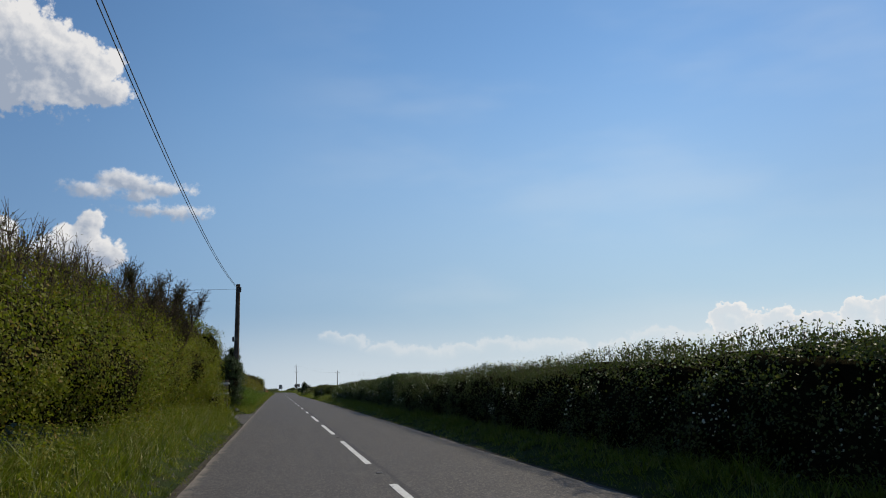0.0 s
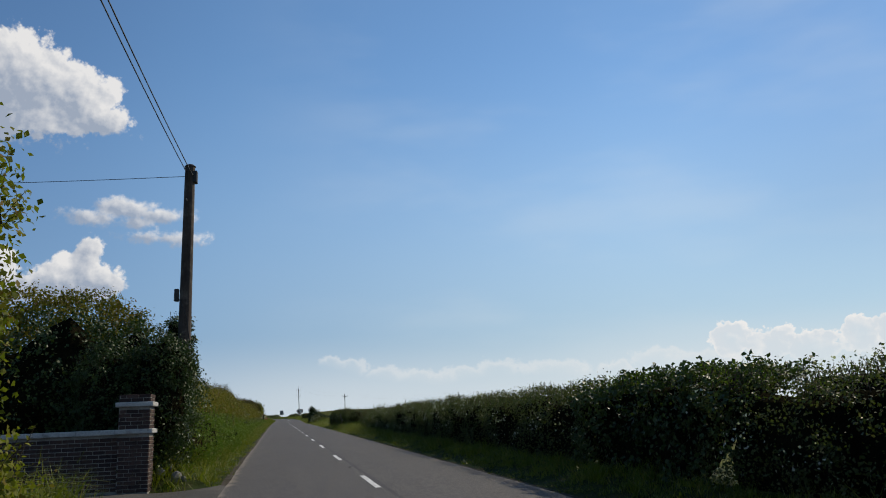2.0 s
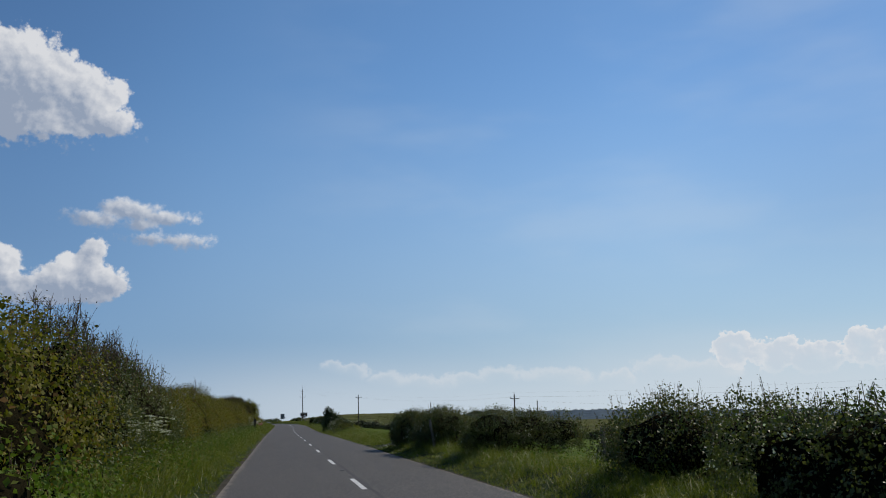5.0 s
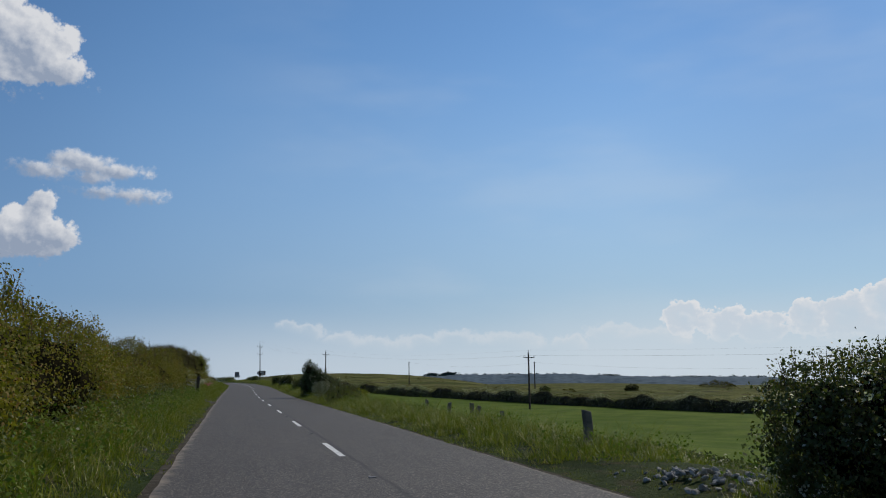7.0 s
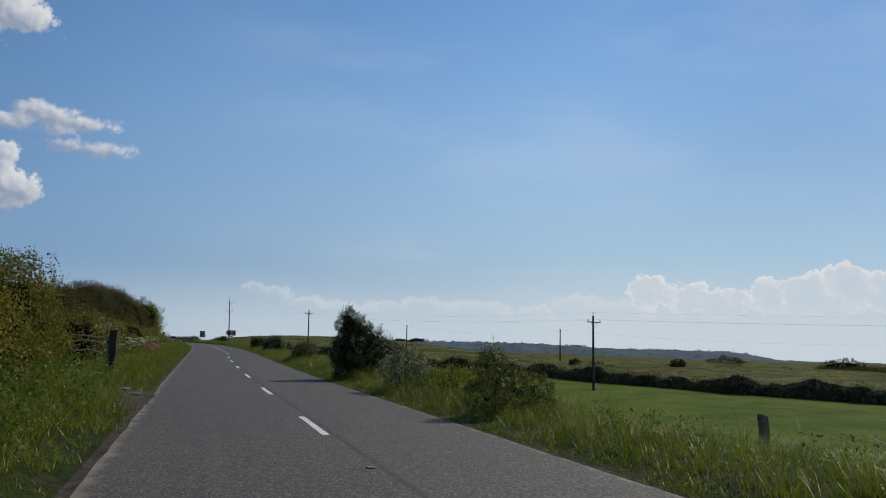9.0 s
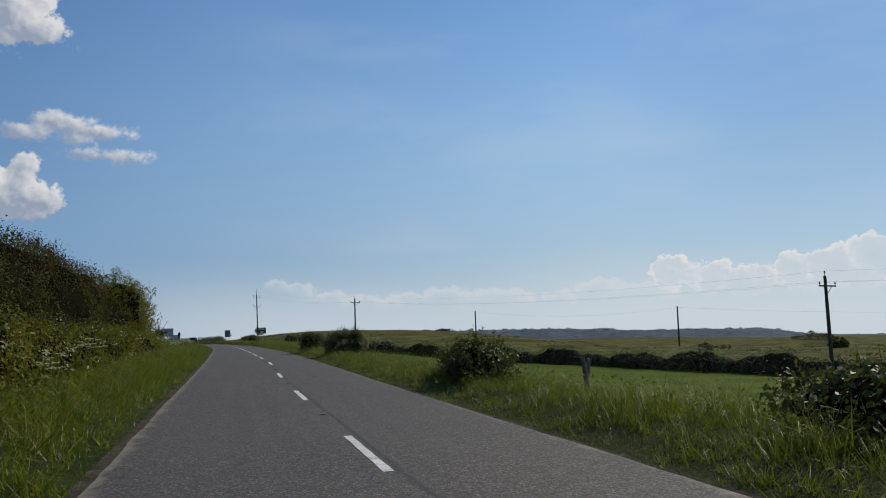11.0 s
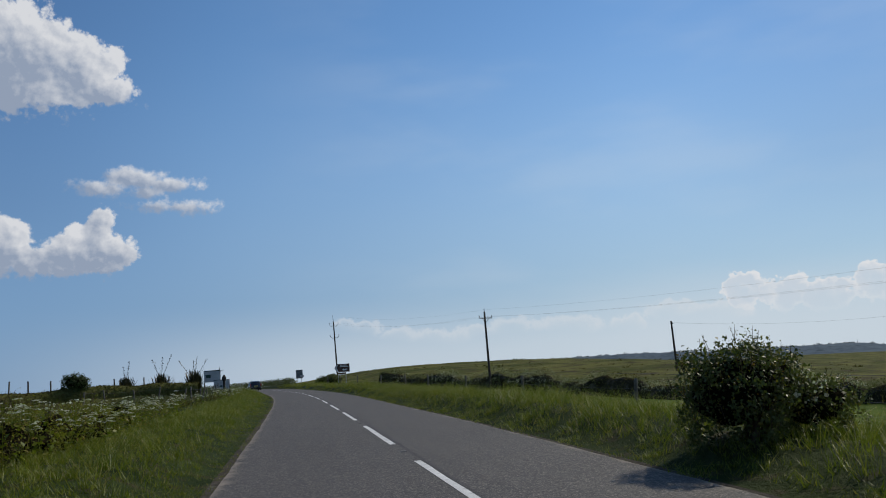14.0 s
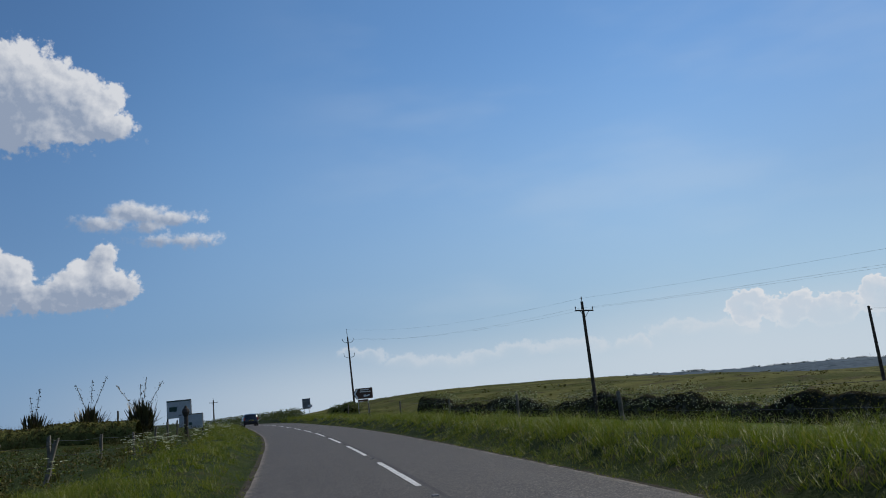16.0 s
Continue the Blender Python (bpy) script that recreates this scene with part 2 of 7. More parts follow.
def asphalt_material():
    m = bpy.data.materials.new("asphalt")
    m.use_nodes = True
    N = Nodes(m.node_tree)
    tc = N.add("ShaderNodeTexCoord")
    ob, uv = tc.outputs["Object"], tc.outputs["UV"]
    sep = N.add("ShaderNodeSeparateXYZ")
    N.put(sep.inputs[0], uv)
    u = sep.outputs[0]                       # metres from the centre line
    chips = N.add("ShaderNodeTexVoronoi", feature="F1")
    N.put(chips.inputs["Vector"], ob)
    chips.inputs["Scale"].default_value = 55
    stone = N.noise(ob, 90, 3, 0.7)
    patch = N.noise(ob, 0.35, 5, 0.6)
    streak = N.add("ShaderNodeMapping")
    N.put(streak.inputs[0], uv)
    streak.inputs["Scale"].default_value = (2.2, 0.05, 1)
    lane = N.noise(streak.outputs[0], 1.5, 5, 0.6)
    col = N.mix(N.span(patch, 0.3, 0.7), (0.048, 0.043, 0.040), (0.071, 0.064, 0.059))
    col = N.mix(N.span(lane, 0.35, 0.7, 0.0, 0.5), col, (0.098, 0.090, 0.083))
    grit = N.noise(ob, 24, 4, 0.75)
    coarse = N.noise(ob, 9, 5, 0.8)
    col = N.mix(N.span(coarse, 0.38, 0.56, 0.45, 0.0), col, (0.030, 0.029, 0.031))
    # rolled-in stone chips, each with a tone of its own
    lay = N.add("ShaderNodeMapping")
    N.put(lay.inputs[0], ob)
    lay.inputs["Scale"].default_value = (62, 36, 40)
    chip = N.add("ShaderNodeTexVoronoi", feature="F1")
    N.put(chip.inputs["Vector"], lay.outputs[0])
    chip.inputs["Scale"].default_value = 1.0
    tone = N.add("ShaderNodeSeparateColor")
    N.put(tone.inputs[0], chip.outputs["Color"])
    col = N.mix(N.span(tone.outputs[0], 0.62, 1.0, 0.0, 0.75), col, (0.22, 0.20, 0.178))
    col = N.mix(N.span(tone.outputs[0], 0.42, 0.0, 0.0, 0.8), col, (0.016, 0.015, 0.015))
    col = N.mix(N.span(grit, 0.36, 0.52, 0.55, 0.0), col, (0.022, 0.021, 0.023))
    col = N.mix(N.span(grit, 0.54, 0.72, 0.0, 0.6), col, (0.205, 0.188, 0.17))
    col = N.mix(N.span(chips.outputs["Distance"], 0.35, 0.75, 0.0, 0.5), col, (0.022, 0.021, 0.022))
    # dark seam beside the centre line, and paler, dusty margins
    wob = N.m("MULTIPLY", N.m("SUBTRACT", N.noise(ob, 1.3, 4), 0.5), 0.10)
    seam = N.m("ABSOLUTE", N.m("ADD", N.m("SUBTRACT", u, 0.13), wob))
    col = N.mix(N.span(seam, 0.07, 0.0, 0.0, 0.75), col, (0.018, 0.017, 0.018))
    far = N.m("ADD", N.m("ABSOLUTE", N.m("ADD", u, 0.12)), N.m("MULTIPLY", N.m("SUBTRACT", N.noise(ob, 2.2, 5), 0.5), 0.5))
    col = N.mix(N.span(far, 2.58, 2.84, 0.0, 0.85), col, (0.235, 0.205, 0.165))
    col = N.mix(1.0, col, (1.07, 1.0, 0.955), "MULTIPLY")
    b = N.add("ShaderNodeBsdfPrincipled")
    N.put(b.inputs["Base Color"], col)
    N.put(b.inputs["Roughness"], N.span(stone, 0.3, 0.8, 0.72, 0.92))
    b.inputs["Specular IOR Level"].default_value = 0.4
    bu = N.add("ShaderNodeBump")
    bu.inputs["Strength"].default_value, bu.inputs["Distance"].default_value = 0.5, 0.008
    N.put(bu.inputs["Height"], N.m("ADD", N.m("ADD", stone, grit), N.m("MULTIPLY", chips.outputs["Distance"], 0.7)))
    N.put(b.inputs["Normal"], bu.outputs[0])
    o = N.add("ShaderNodeOutputMaterial")
    N.put(o.inputs[0], b.outputs[0])
    return m


ASPHALT = asphalt_material()
PAINT = surface("road_paint", (0.62, 0.61, 0.58), (0.80, 0.79, 0.76), 3, 60, 0.7, 0.4, 0.004, third=(0.40, 0.39, 0.38))
DIRT = surface("verge_soil", (0.040, 0.034, 0.026), (0.085, 0.072, 0.056), 2.6, 20, 0.95, 0.9, 0.03, third=(0.12, 0.108, 0.09), gloss=0.05)
TURF = surface("verge_turf", (0.018, 0.030, 0.007), (0.042, 0.058, 0.013), 0.8, 14, 0.9, 1.0, 0.06, third=(0.055, 0.050, 0.022), gloss=0.05)
FIELD = surface("field_grass", (0.064, 0.102, 0.014), (0.110, 0.146, 0.024), 0.22, 4.0, 0.95, 0.8, 0.08, third=(0.090, 0.116, 0.028), gloss=0.02, spread=0.3)
MOOR = surface("rough_moor_grass", (0.064, 0.074, 0.020), (0.138, 0.134, 0.042), 0.10, 1.1, 0.98, 1.0, 0.35, third=(0.066, 0.056, 0.030), spread=0.3, gloss=0.02)
# blue-grey because the haze of distance is painted into the land colour
FAR_LAND = surface("far_farmland_painted_haze", (0.078, 0.108, 0.142), (0.115, 0.150, 0.178), 0.006, 0.05, 0.98, 0.2, 0.5, third=(0.060, 0.085, 0.105), gloss=0.02)
GRAVEL = surface("driveway_gravel", (0.045, 0.040, 0.035), (0.095, 0.086, 0.076), 0.9, 35, 0.95, 0.9, 0.015)
BRICK = surface("weathered_red_brick", (0.048, 0.032, 0.029), (0.095, 0.058, 0.048), 4, 45, 0.9, 0.6, 0.006, third=(0.055, 0.046, 0.043))
MORTAR = surface("lime_mortar", (0.20, 0.185, 0.165), (0.30, 0.28, 0.25), 5, 60, 0.95, 0.5, 0.004)
COPING = surface("weathered_concrete_coping", (0.36, 0.355, 0.34), (0.50, 0.495, 0.475), 2, 40, 0.8, 0.3, 0.004, third=(0.27, 0.265, 0.245))
POLE_WOOD = surface("creosoted_pole_wood", (0.035, 0.025, 0.020), (0.085, 0.062, 0.048), 1.5, 30, 0.85, 0.5, 0.01, third=(0.12, 0.095, 0.075))
POST_WOOD = surface("grey_weathered_post_wood", (0.10, 0.088, 0.068), (0.22, 0.195, 0.155), 2.5, 40, 0.9, 0.7, 0.01, third=(0.09, 0.08, 0.06))
POST_RAIL = surface("grey_lichened_steel_tube", (0.16, 0.155, 0.135), (0.30, 0.29, 0.26), 5, 40, 0.7, 0.3, 0.004)
DARK_POST = surface("dark_tarred_post_wood", (0.022, 0.018, 0.015), (0.055, 0.045, 0.038), 2.5, 40, 0.85, 0.6, 0.01)
STEEL = surface("galvanised_steel", (0.30, 0.31, 0.32), (0.45, 0.46, 0.47), 4, 60, 0.45, 0.1, 0.002, metal=0.8)
BLACK_METAL = surface("black_fittings", (0.018, 0.018, 0.020), (0.040, 0.040, 0.042), 4, 60, 0.5, 0.1, 0.002)
PORCELAIN = surface("brown_porcelain", (0.06, 0.035, 0.025), (0.10, 0.06, 0.045), 6, 60, 0.25, 0.05, 0.002)
STUD_METAL = surface("dull_cast_iron_stud", (0.10, 0.10, 0.10), (0.22, 0.215, 0.21), 9, 60, 0.7, 0.2, 0.002)
CABLE = surface("cable_sheath", (0.020, 0.020, 0.022), (0.045, 0.045, 0.048), 3, 60, 0.6, 0.1, 0.002)
BARK = surface("hedge_bark", (0.050, 0.038, 0.025), (0.130, 0.100, 0.070), 3, 30, 0.95, 0.7, 0.01, gloss=0.05)
# near black: the shade inside the foliage is put into this colour
INNER_SHADE = surface("painted_inner_shade", (0.007, 0.007, 0.004), (0.022, 0.019, 0.010), 1.5, 12, 1.0, 1.0, 0.08, gloss=0.0)
BANK = surface("overgrown_bank_earth", (0.022, 0.020, 0.012), (0.055, 0.050, 0.030), 0.8, 6, 1.0, 1.0, 0.1, third=(0.09, 0.085, 0.07), gloss=0.0)
WHITE_BOARD = surface("white_sign_board", (0.40, 0.41, 0.42), (0.52, 0.53, 0.54), 1.0, 20, 0.5, 0.1, 0.002)
SIGN_BROWN = surface("brown_sign_sheet", (0.060, 0.028, 0.018), (0.085, 0.040, 0.026), 1.0, 30, 0.4, 0.05, 0.002)
SIGN_WHITE = surface("white_sign_film", (0.72, 0.72, 0.70), (0.84, 0.84, 0.82), 2.0, 30, 0.4, 0.05, 0.002)
SIGN_BACK = surface("grey_sign_back", (0.11, 0.115, 0.12), (0.18, 0.185, 0.19), 2.0, 30, 0.5, 0.05, 0.002)
SIGN_GREEN = surface("dark_green_sign_picture", (0.02, 0.05, 0.04), (0.05, 0.09, 0.07), 2.0, 30, 0.5, 0.05, 0.002)
STONE = surface("field_stone", (0.10, 0.095, 0.085), (0.20, 0.19, 0.17), 1.0, 12, 0.95, 0.8, 0.03, third=(0.13, 0.13, 0.11))
STONE_PALE = surface("broken_pale_stone", (0.30, 0.275, 0.235), (0.48, 0.45, 0.40), 1.0, 30, 0.95, 0.8, 0.03, third=(0.22, 0.21, 0.18))
CAR_PAINT = surface("dark_blue_car_paint", (0.010, 0.012, 0.020), (0.014, 0.017, 0.028), 1.0, 80, 0.22, 0.02, 0.001, gloss=0.6)
TYRE = surface("tyre_rubber", (0.012, 0.012, 0.012), (0.022, 0.022, 0.022), 5, 60, 0.85, 0.2, 0.003)
CAR_GLASS = surface("dark_car_glass", (0.010, 0.012, 0.014), (0.014, 0.017, 0.020), 1.0, 80, 0.06, 0.0, 0.001, gloss=0.8)
RED_LENS = surface("red_lamp_lens", (0.28, 0.010, 0.010), (0.36, 0.020, 0.016), 3, 60, 0.2, 0.05, 0.001, gloss=0.6)
PLASTIC = surface("black_bumper_plastic", (0.020, 0.020, 0.021), (0.032, 0.032, 0.034), 3, 60, 0.6, 0.1, 0.001)
PLATE_YELLOW = surface("yellow_plate", (0.62, 0.48, 0.05), (0.70, 0.55, 0.07), 3, 60, 0.4, 0.05, 0.001)

L_HEDGE = foliage("hawthorn_hedge_leaves", (0.068, 0.092, 0.012), (0.190, 0.184, 0.022), (0.19, 0.13, 0.030), 0.38, 0.65, 1.1, gloss=0.15)
L_GOLD = foliage("golden_green_hedge_leaves", (0.062, 0.074, 0.011), (0.190, 0.158, 0.021), (0.17, 0.090, 0.025), 0.34, 0.65, 1.0, gloss=0.15)
L_DARK = foliage("dark_evergreen_leaves", (0.022, 0.040, 0.012), (0.050, 0.075, 0.020), (0.060, 0.085, 0.025), 0.18, 0.5, gloss=0.22)
L_FRESH = foliage("fresh_green_leaves", (0.065, 0.115, 0.016), (0.110, 0.150, 0.026), (0.14, 0.16, 0.035), 0.32, 0.7, gloss=0.08)
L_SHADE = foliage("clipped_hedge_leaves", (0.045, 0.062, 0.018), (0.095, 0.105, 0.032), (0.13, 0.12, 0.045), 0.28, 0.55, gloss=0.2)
L_BROWN = foliage("blackthorn_twig_leaves", (0.045, 0.044, 0.016), (0.095, 0.085, 0.030), (0.11, 0.075, 0.035), 0.25, 0.8, 1.0, gloss=0.06)
GRASS = foliage("long_verge_grass", (0.062, 0.090, 0.008), (0.182, 0.192, 0.018), (0.27, 0.22, 0.07), 0.36, 0.5, 1.8, gloss=0.25)
GRASS_DRY = foliage("pale_grass_stems", (0.14, 0.13, 0.05), (0.26, 0.23, 0.11), (0.30, 0.22, 0.11), 0.35, 0.7)
BLOSSOM = foliage("white_blossom", (0.40, 0.40, 0.34), (0.62, 0.61, 0.54), (0.50, 0.44, 0.36), 0.3, 0.7)
# a greyer copy of the blossom, with shade put into its colour
BLOSSOM_FAR = foliage("hawthorn_blossom_shade_tone", (0.26, 0.26, 0.20), (0.50, 0.49, 0.42), (0.34, 0.30, 0.22), 0.40, 0.8)
PINK = foliage("pink_valerian_flowers", (0.42, 0.06, 0.16), (0.60, 0.13, 0.27), (0.66, 0.22, 0.34), 0.25, 0.7)
# far leaves tinted blue: distance haze put into the colour
L_FAR = foliage("far_trees_painted_haze", (0.030, 0.050, 0.058), (0.042, 0.064, 0.070), (0.05, 0.07, 0.07), 0.1, 0.8, gloss=0.02)
FLAX = foliage("bronze_flax_leaves", (0.020, 0.022, 0.012), (0.050, 0.048, 0.022), (0.07, 0.05, 0.03), 0.1, 0.45)

# ---- the lie of the land ----
KY = [-400, -20, 30, 80, 130, 160, 180, 200, 220, 240, 260, 280, 300, 330, 350, 370, 400, 440, 500, 700]
KX = [0, 0, 0, 0, 0, 0.03, 0.20, 0.42, 0.48, 0.40, 0.10, -0.72, -2.25, -5.4, -9.0, -14.0, -24.0, -41.0, -70.0, -170.0]
KZ = [-3.0, 0.0, 0.56, 1.05, 1.50, 1.72, 1.95, 2.22, 2.47, 2.62, 2.78, 2.95, 3.12, 3.36, 3.5, 3.6, 3.7, 3.8, 3.9, 4.0]


def spline(q, ks, vs):
    """Smooth interpolation (Catmull-Rom) through knots."""
    q = np.asarray(q, float)
    ks, vs = np.asarray(ks, float), np.asarray(vs, float)
    tan = np.gradient(vs, ks)
    i = np.clip(np.searchsorted(ks, q) - 1, 0, len(ks) - 2)
    h = ks[i + 1] - ks[i]
    s = np.clip((q - ks[i]) / h, 0, 1)
    return ((2 * s**3 - 3 * s**2 + 1) * vs[i] + (s**3 - 2 * s**2 + s) * h * tan[i]
            + (-2 * s**3 + 3 * s**2) * vs[i + 1] + (s**3 - s**2) * h * tan[i + 1])


def road_x(y): return spline(y, KY, KX)
def road_z(y): return spline(y, KY, KZ)


def ease(x, lo, hi):
    s = np.clip((np.asarray(x, float) - lo) / (hi - lo), 0, 1)
    return s * s * (3 - 2 * s)


def wob(x, y, s, k=0):
    """Cheap smooth unevenness between about -1 and 1."""
    x, y = np.asarray(x, float) / s, np.asarray(y, float) / s
    return (np.sin(x * 1.7 + 2.1 * np.sin(y * 0.9 + k) + k) + np.sin(y * 2.3 + 1.7 * np.sin(x * 1.1 + k * 2) + k)
            + 0.6 * np.sin(x * 4.1 + y * 3.3 + k * 3) + 0.4 * np.sin(x * 7.7 - y * 6.1 + k)) / 3.0


EDGE_L, EDGE_R = 2.88, 2.58
HEDGE_Y = [60, 110, 150, 195, 225, 250, 270, 292, 312]
HEDGE_X = [165, 118, 84, 58, 46, 37, 29, 20, 10]


def height(x, y):
    """Height of the ground at a place."""
    x, y = np.broadcast_arrays(np.asarray(x, float), np.asarray(y, float))
    d = x - road_x(y)
    z = road_z(y)
    # right: bank, then the low field, then the hill
    fy = [-400, 60, 110, 150, 200, 240, 285, 330, 380, 415, 470, 600, 900, 4500]
    fz = [-6, -1.1, -1.3, -1.5, -1.25, -0.35, 0.75, 3.1, 5.7, 6.6, 5.4, 1.6, -4.0, -24.0]
    low = spline(y, fy, fz)
    crest = ease(y, 300, 400) * (1 - ease(y, 430, 600))
    low = np.where(y > 300, z + (low - z) * (1 - ease(y, 300, 340) * (1 - ease(x, -14, 26))), low)
    low = low - ease(y, 240, 330) * (1 - ease(y, 430, 600)) * 7.0 * ease(x, 50, 120) + crest * 0.1 * np.exp(-((x - 44) / 16)**2)
    low = low - ease(d, 150, 1500) * 6 * (1 - ease(y, 600, 1200))
    low = low + 0.9 * ease(x - np.interp(y, HEDGE_Y, HEDGE_X), 0, 6) * ease(y, 130, 200) * (1 - ease(y, 330, 400))
    low = low - 1.7 * ease(x, 220, 330) * ease(y, 330, 480)
    low = low + 3.2 * np.exp(-((x - 181) / 8)**2 - ((y - 369) / 9)**2) + 2.9 * np.exp(-((x - 167) / 13)**2 - ((y - 300) / 11)**2)
    ridge = 6.5 * np.exp(-((y - 1100) / 200)**2) * ease(x, 60, 260) * (1 - 0.8 * ease(x, 830, 960)) * (1 + 0.06 * np.sin(x / 37.0))
    lift = 0.25 - 0.20 * ease(y, 104, 112) + 0.15 * ease(y, 150, 165) + 0.22 * ease(y, 205, 225)
    right = z - 0.03 + lift * ease(d, EDGE_R + 0.1, EDGE_R + 1.5)
    t = 0.42 * ease(d, 4.2, 12.0) + 0.58 * ease(d, 9.0, 34.0)
    right = right * (1 - t) + low * t
    late = ease(y, 190, 235)
    left = z - 0.03 + (0.40 + 0.12 * (1 - ease(y, 40, 50))) * (1 - ease(y, 36.6, 37.8) * (1 - ease(y, 42.9, 44.0))) * ease(-d, EDGE_L + 0.15, EDGE_L + 1.4) + late * 0.25 * ease(-d, 6.5, 14) + ease(y, 266, 290) * 0.6 * ease(-d, 5, 9) + late * 1.3 * ease(-d, 15, 60)
    h = np.where(d > 0, right, left)
    h = np.where((d > -EDGE_L) & (d < EDGE_R), z - 0.06, h)
    rough = ease(np.abs(d), 3.2, 7.0) * (1 - (d < 0) * ease(y, 36.6, 37.8) * (1 - ease(y, 42.9, 44.0)))
    h = h + rough * (0.05 * wob(x, y, 1.7) + 0.10 * wob(x, y, 6.0, 2)) + ease(np.abs(d), 20, 60) * 0.35 * wob(x, y, 22.0, 5)
    return h + ridge + 12 * np.exp(-((y - 900) / 250)**2) * ease(-x, 200, 600)


def arrays_mesh(name, verts, faces, mats, face_mats=None, smooth=False, uv=None):
    """A mesh from numpy arrays; faces: (n, 3) or (n, 4), or a list of such arrays."""
    me = bpy.data.meshes.new(name)
    groups = faces if isinstance(faces, list) else [faces]
    verts = np.ascontiguousarray(verts, dtype=np.float32)
    total = np.concatenate([np.full(len(g), g.shape[1], dtype=np.int32) for g in groups])
    loops = np.concatenate([np.asarray(g, dtype=np.int32).ravel() for g in groups])
    me.vertices.add(len(verts))
    me.vertices.foreach_set("co", verts.ravel())
    me.loops.add(len(loops))
    me.loops.foreach_set("vertex_index", loops)
    me.polygons.add(len(total))
    me.polygons.foreach_set("loop_start", np.concatenate([[0], np.cumsum(total)[:-1]]).astype(np.int32))
    me.polygons.foreach_set("loop_total", total)
    if face_mats is not None:
        me.polygons.foreach_set("material_index", np.asarray(face_mats, dtype=np.int32))
    if smooth:
        me.polygons.foreach_set("use_smooth", np.ones(len(total), dtype=bool))
    for m in (mats if isinstance(mats, (list, tuple)) else [mats]):
        me.materials.append(m)
    if uv is not None:
        layer = me.uv_layers.new(name="map")
        layer.data.foreach_set("uv", np.asarray(uv, dtype=np.float32)[loops].ravel())
    me.update(calc_edges=True)
    return me


def part(name, mesh, material, parent, label=""):
    """ONE mesh object under a thing or a part, from a bmesh or a finished mesh."""
    if isinstance(mesh, bmesh.types.BMesh):
        me = bpy.data.meshes.new(name)
        mesh.normal_update()
        mesh.to_mesh(me)
        mesh.free()
        mesh = me
    if material and not mesh.materials:
        mesh.materials.append(material)
    ob = new(name, mesh)
    if parent:
        ob.parent = parent
        ob.matrix_parent_inverse = Matrix.Identity(4)
    return tagged(ob, label, kind="stuff" if name in JOINED else "")


# parts of countless pieces that stay joined
JOINED = {"inner_mass", "leaves", "shoot_fringe", "shoot_leaves", "blossom", "branch_tangle", "sparse_leaves", "branchwork", "crown", "rough_grass", "scrub_leaves", "sword_leaves", "seed_pods", "flower_heads", "flower_stems"}


def thing(name, x, y, z=None, label="", category="", group="", kind="", turn=0):
    """An Empty at the base of a thing, on the ground unless z is given."""
    ob = new(name)
    ob.empty_display_size = 0.2
    ob.matrix_world = pose(x, y, float(height(x, y)) if z is None else z, 0, 0, turn)
    return tagged(ob, label, category, group, kind)


def graded(lo, hi, fine_lo, fine_hi, fine, grow=1.14, most=160):
    """Coordinates, dense in the middle and ever wider outside."""
    mid = list(np.arange(fine_lo, fine_hi + 1e-6, fine))
    up, s = [], fine
    v = fine_hi
    while v < hi:
        s = min(s * grow, most)
        v += s
        up.append(v)
    down, s, v = [], fine, fine_lo
    while v > lo:
        s = min(s * grow, most)
        v -= s
        down.append(v)
    return np.array(down[::-1] + mid + up)


def build_ground():
    ys = graded(-400, 4600, -15, 330, 2.0, 1.10, 150)
    ds = np.concatenate([-graded(0, 2500, 8, 30, 1.6, 1.16, 140)[::-1][:-1],
                         np.array([-7.2, -6.2, -5.4, -4.8, -4.4, -4.0, -3.6, -3.25, -3.03, -EDGE_L, -1.5, 0, 1.4, EDGE_R, 2.72, 2.95, 3.3, 3.7, 4.1, 4.6, 5.2, 6.2, 7.2]),
                         graded(0, 3200, 8.2, 120, 2.4, 1.12, 140)])
    ds = np.unique(np.round(ds, 3))
    D, Y = np.meshgrid(ds, ys)
    X = D + road_x(np.clip(Y, -400, 460)) * np.clip(1 - (np.abs(D) - 60) / 400, 0, 1)
    Z = height(X, Y)
    nx, ny = len(ds), len(ys)
    V = np.stack([X, Y, Z], -1).reshape(-1, 3)
    i = np.arange(nx * ny).reshape(ny, nx)
    Fq = np.stack([i[:-1, :-1], i[:-1, 1:], i[1:, 1:], i[1:, :-1]], -1).reshape(-1, 4)
    C = V[Fq].mean(1)
    d = C[:, 0] - road_x(np.clip(C[:, 1], -400, 460))
    x, y = C[:, 0], C[:, 1]
    mat = np.zeros(len(Fq), dtype=int)
    mat[(d > -3.06) & (d < 2.74)] = 1
    inside = (d > 8.5) & (x < field_hedge_x(y)) & (y < 312) & (x < 22 + 0.64 * (y - 105))
    mat[inside] = 2
    mat[(d > 8.5) & ~inside] = 3
    mat[(d < -14)] = 3
    # the far ground takes the colour with painted haze
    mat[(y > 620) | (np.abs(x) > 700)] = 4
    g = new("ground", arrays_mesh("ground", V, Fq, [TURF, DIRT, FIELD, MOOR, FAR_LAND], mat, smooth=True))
    return tagged(g, "rolling grass verges, green field and brown moorland", "ground", kind="structure")


def field_hedge_x(y):
    """Where the hedge bank on the far side of the field runs."""
    return np.interp(y, HEDGE_Y, HEDGE_X)


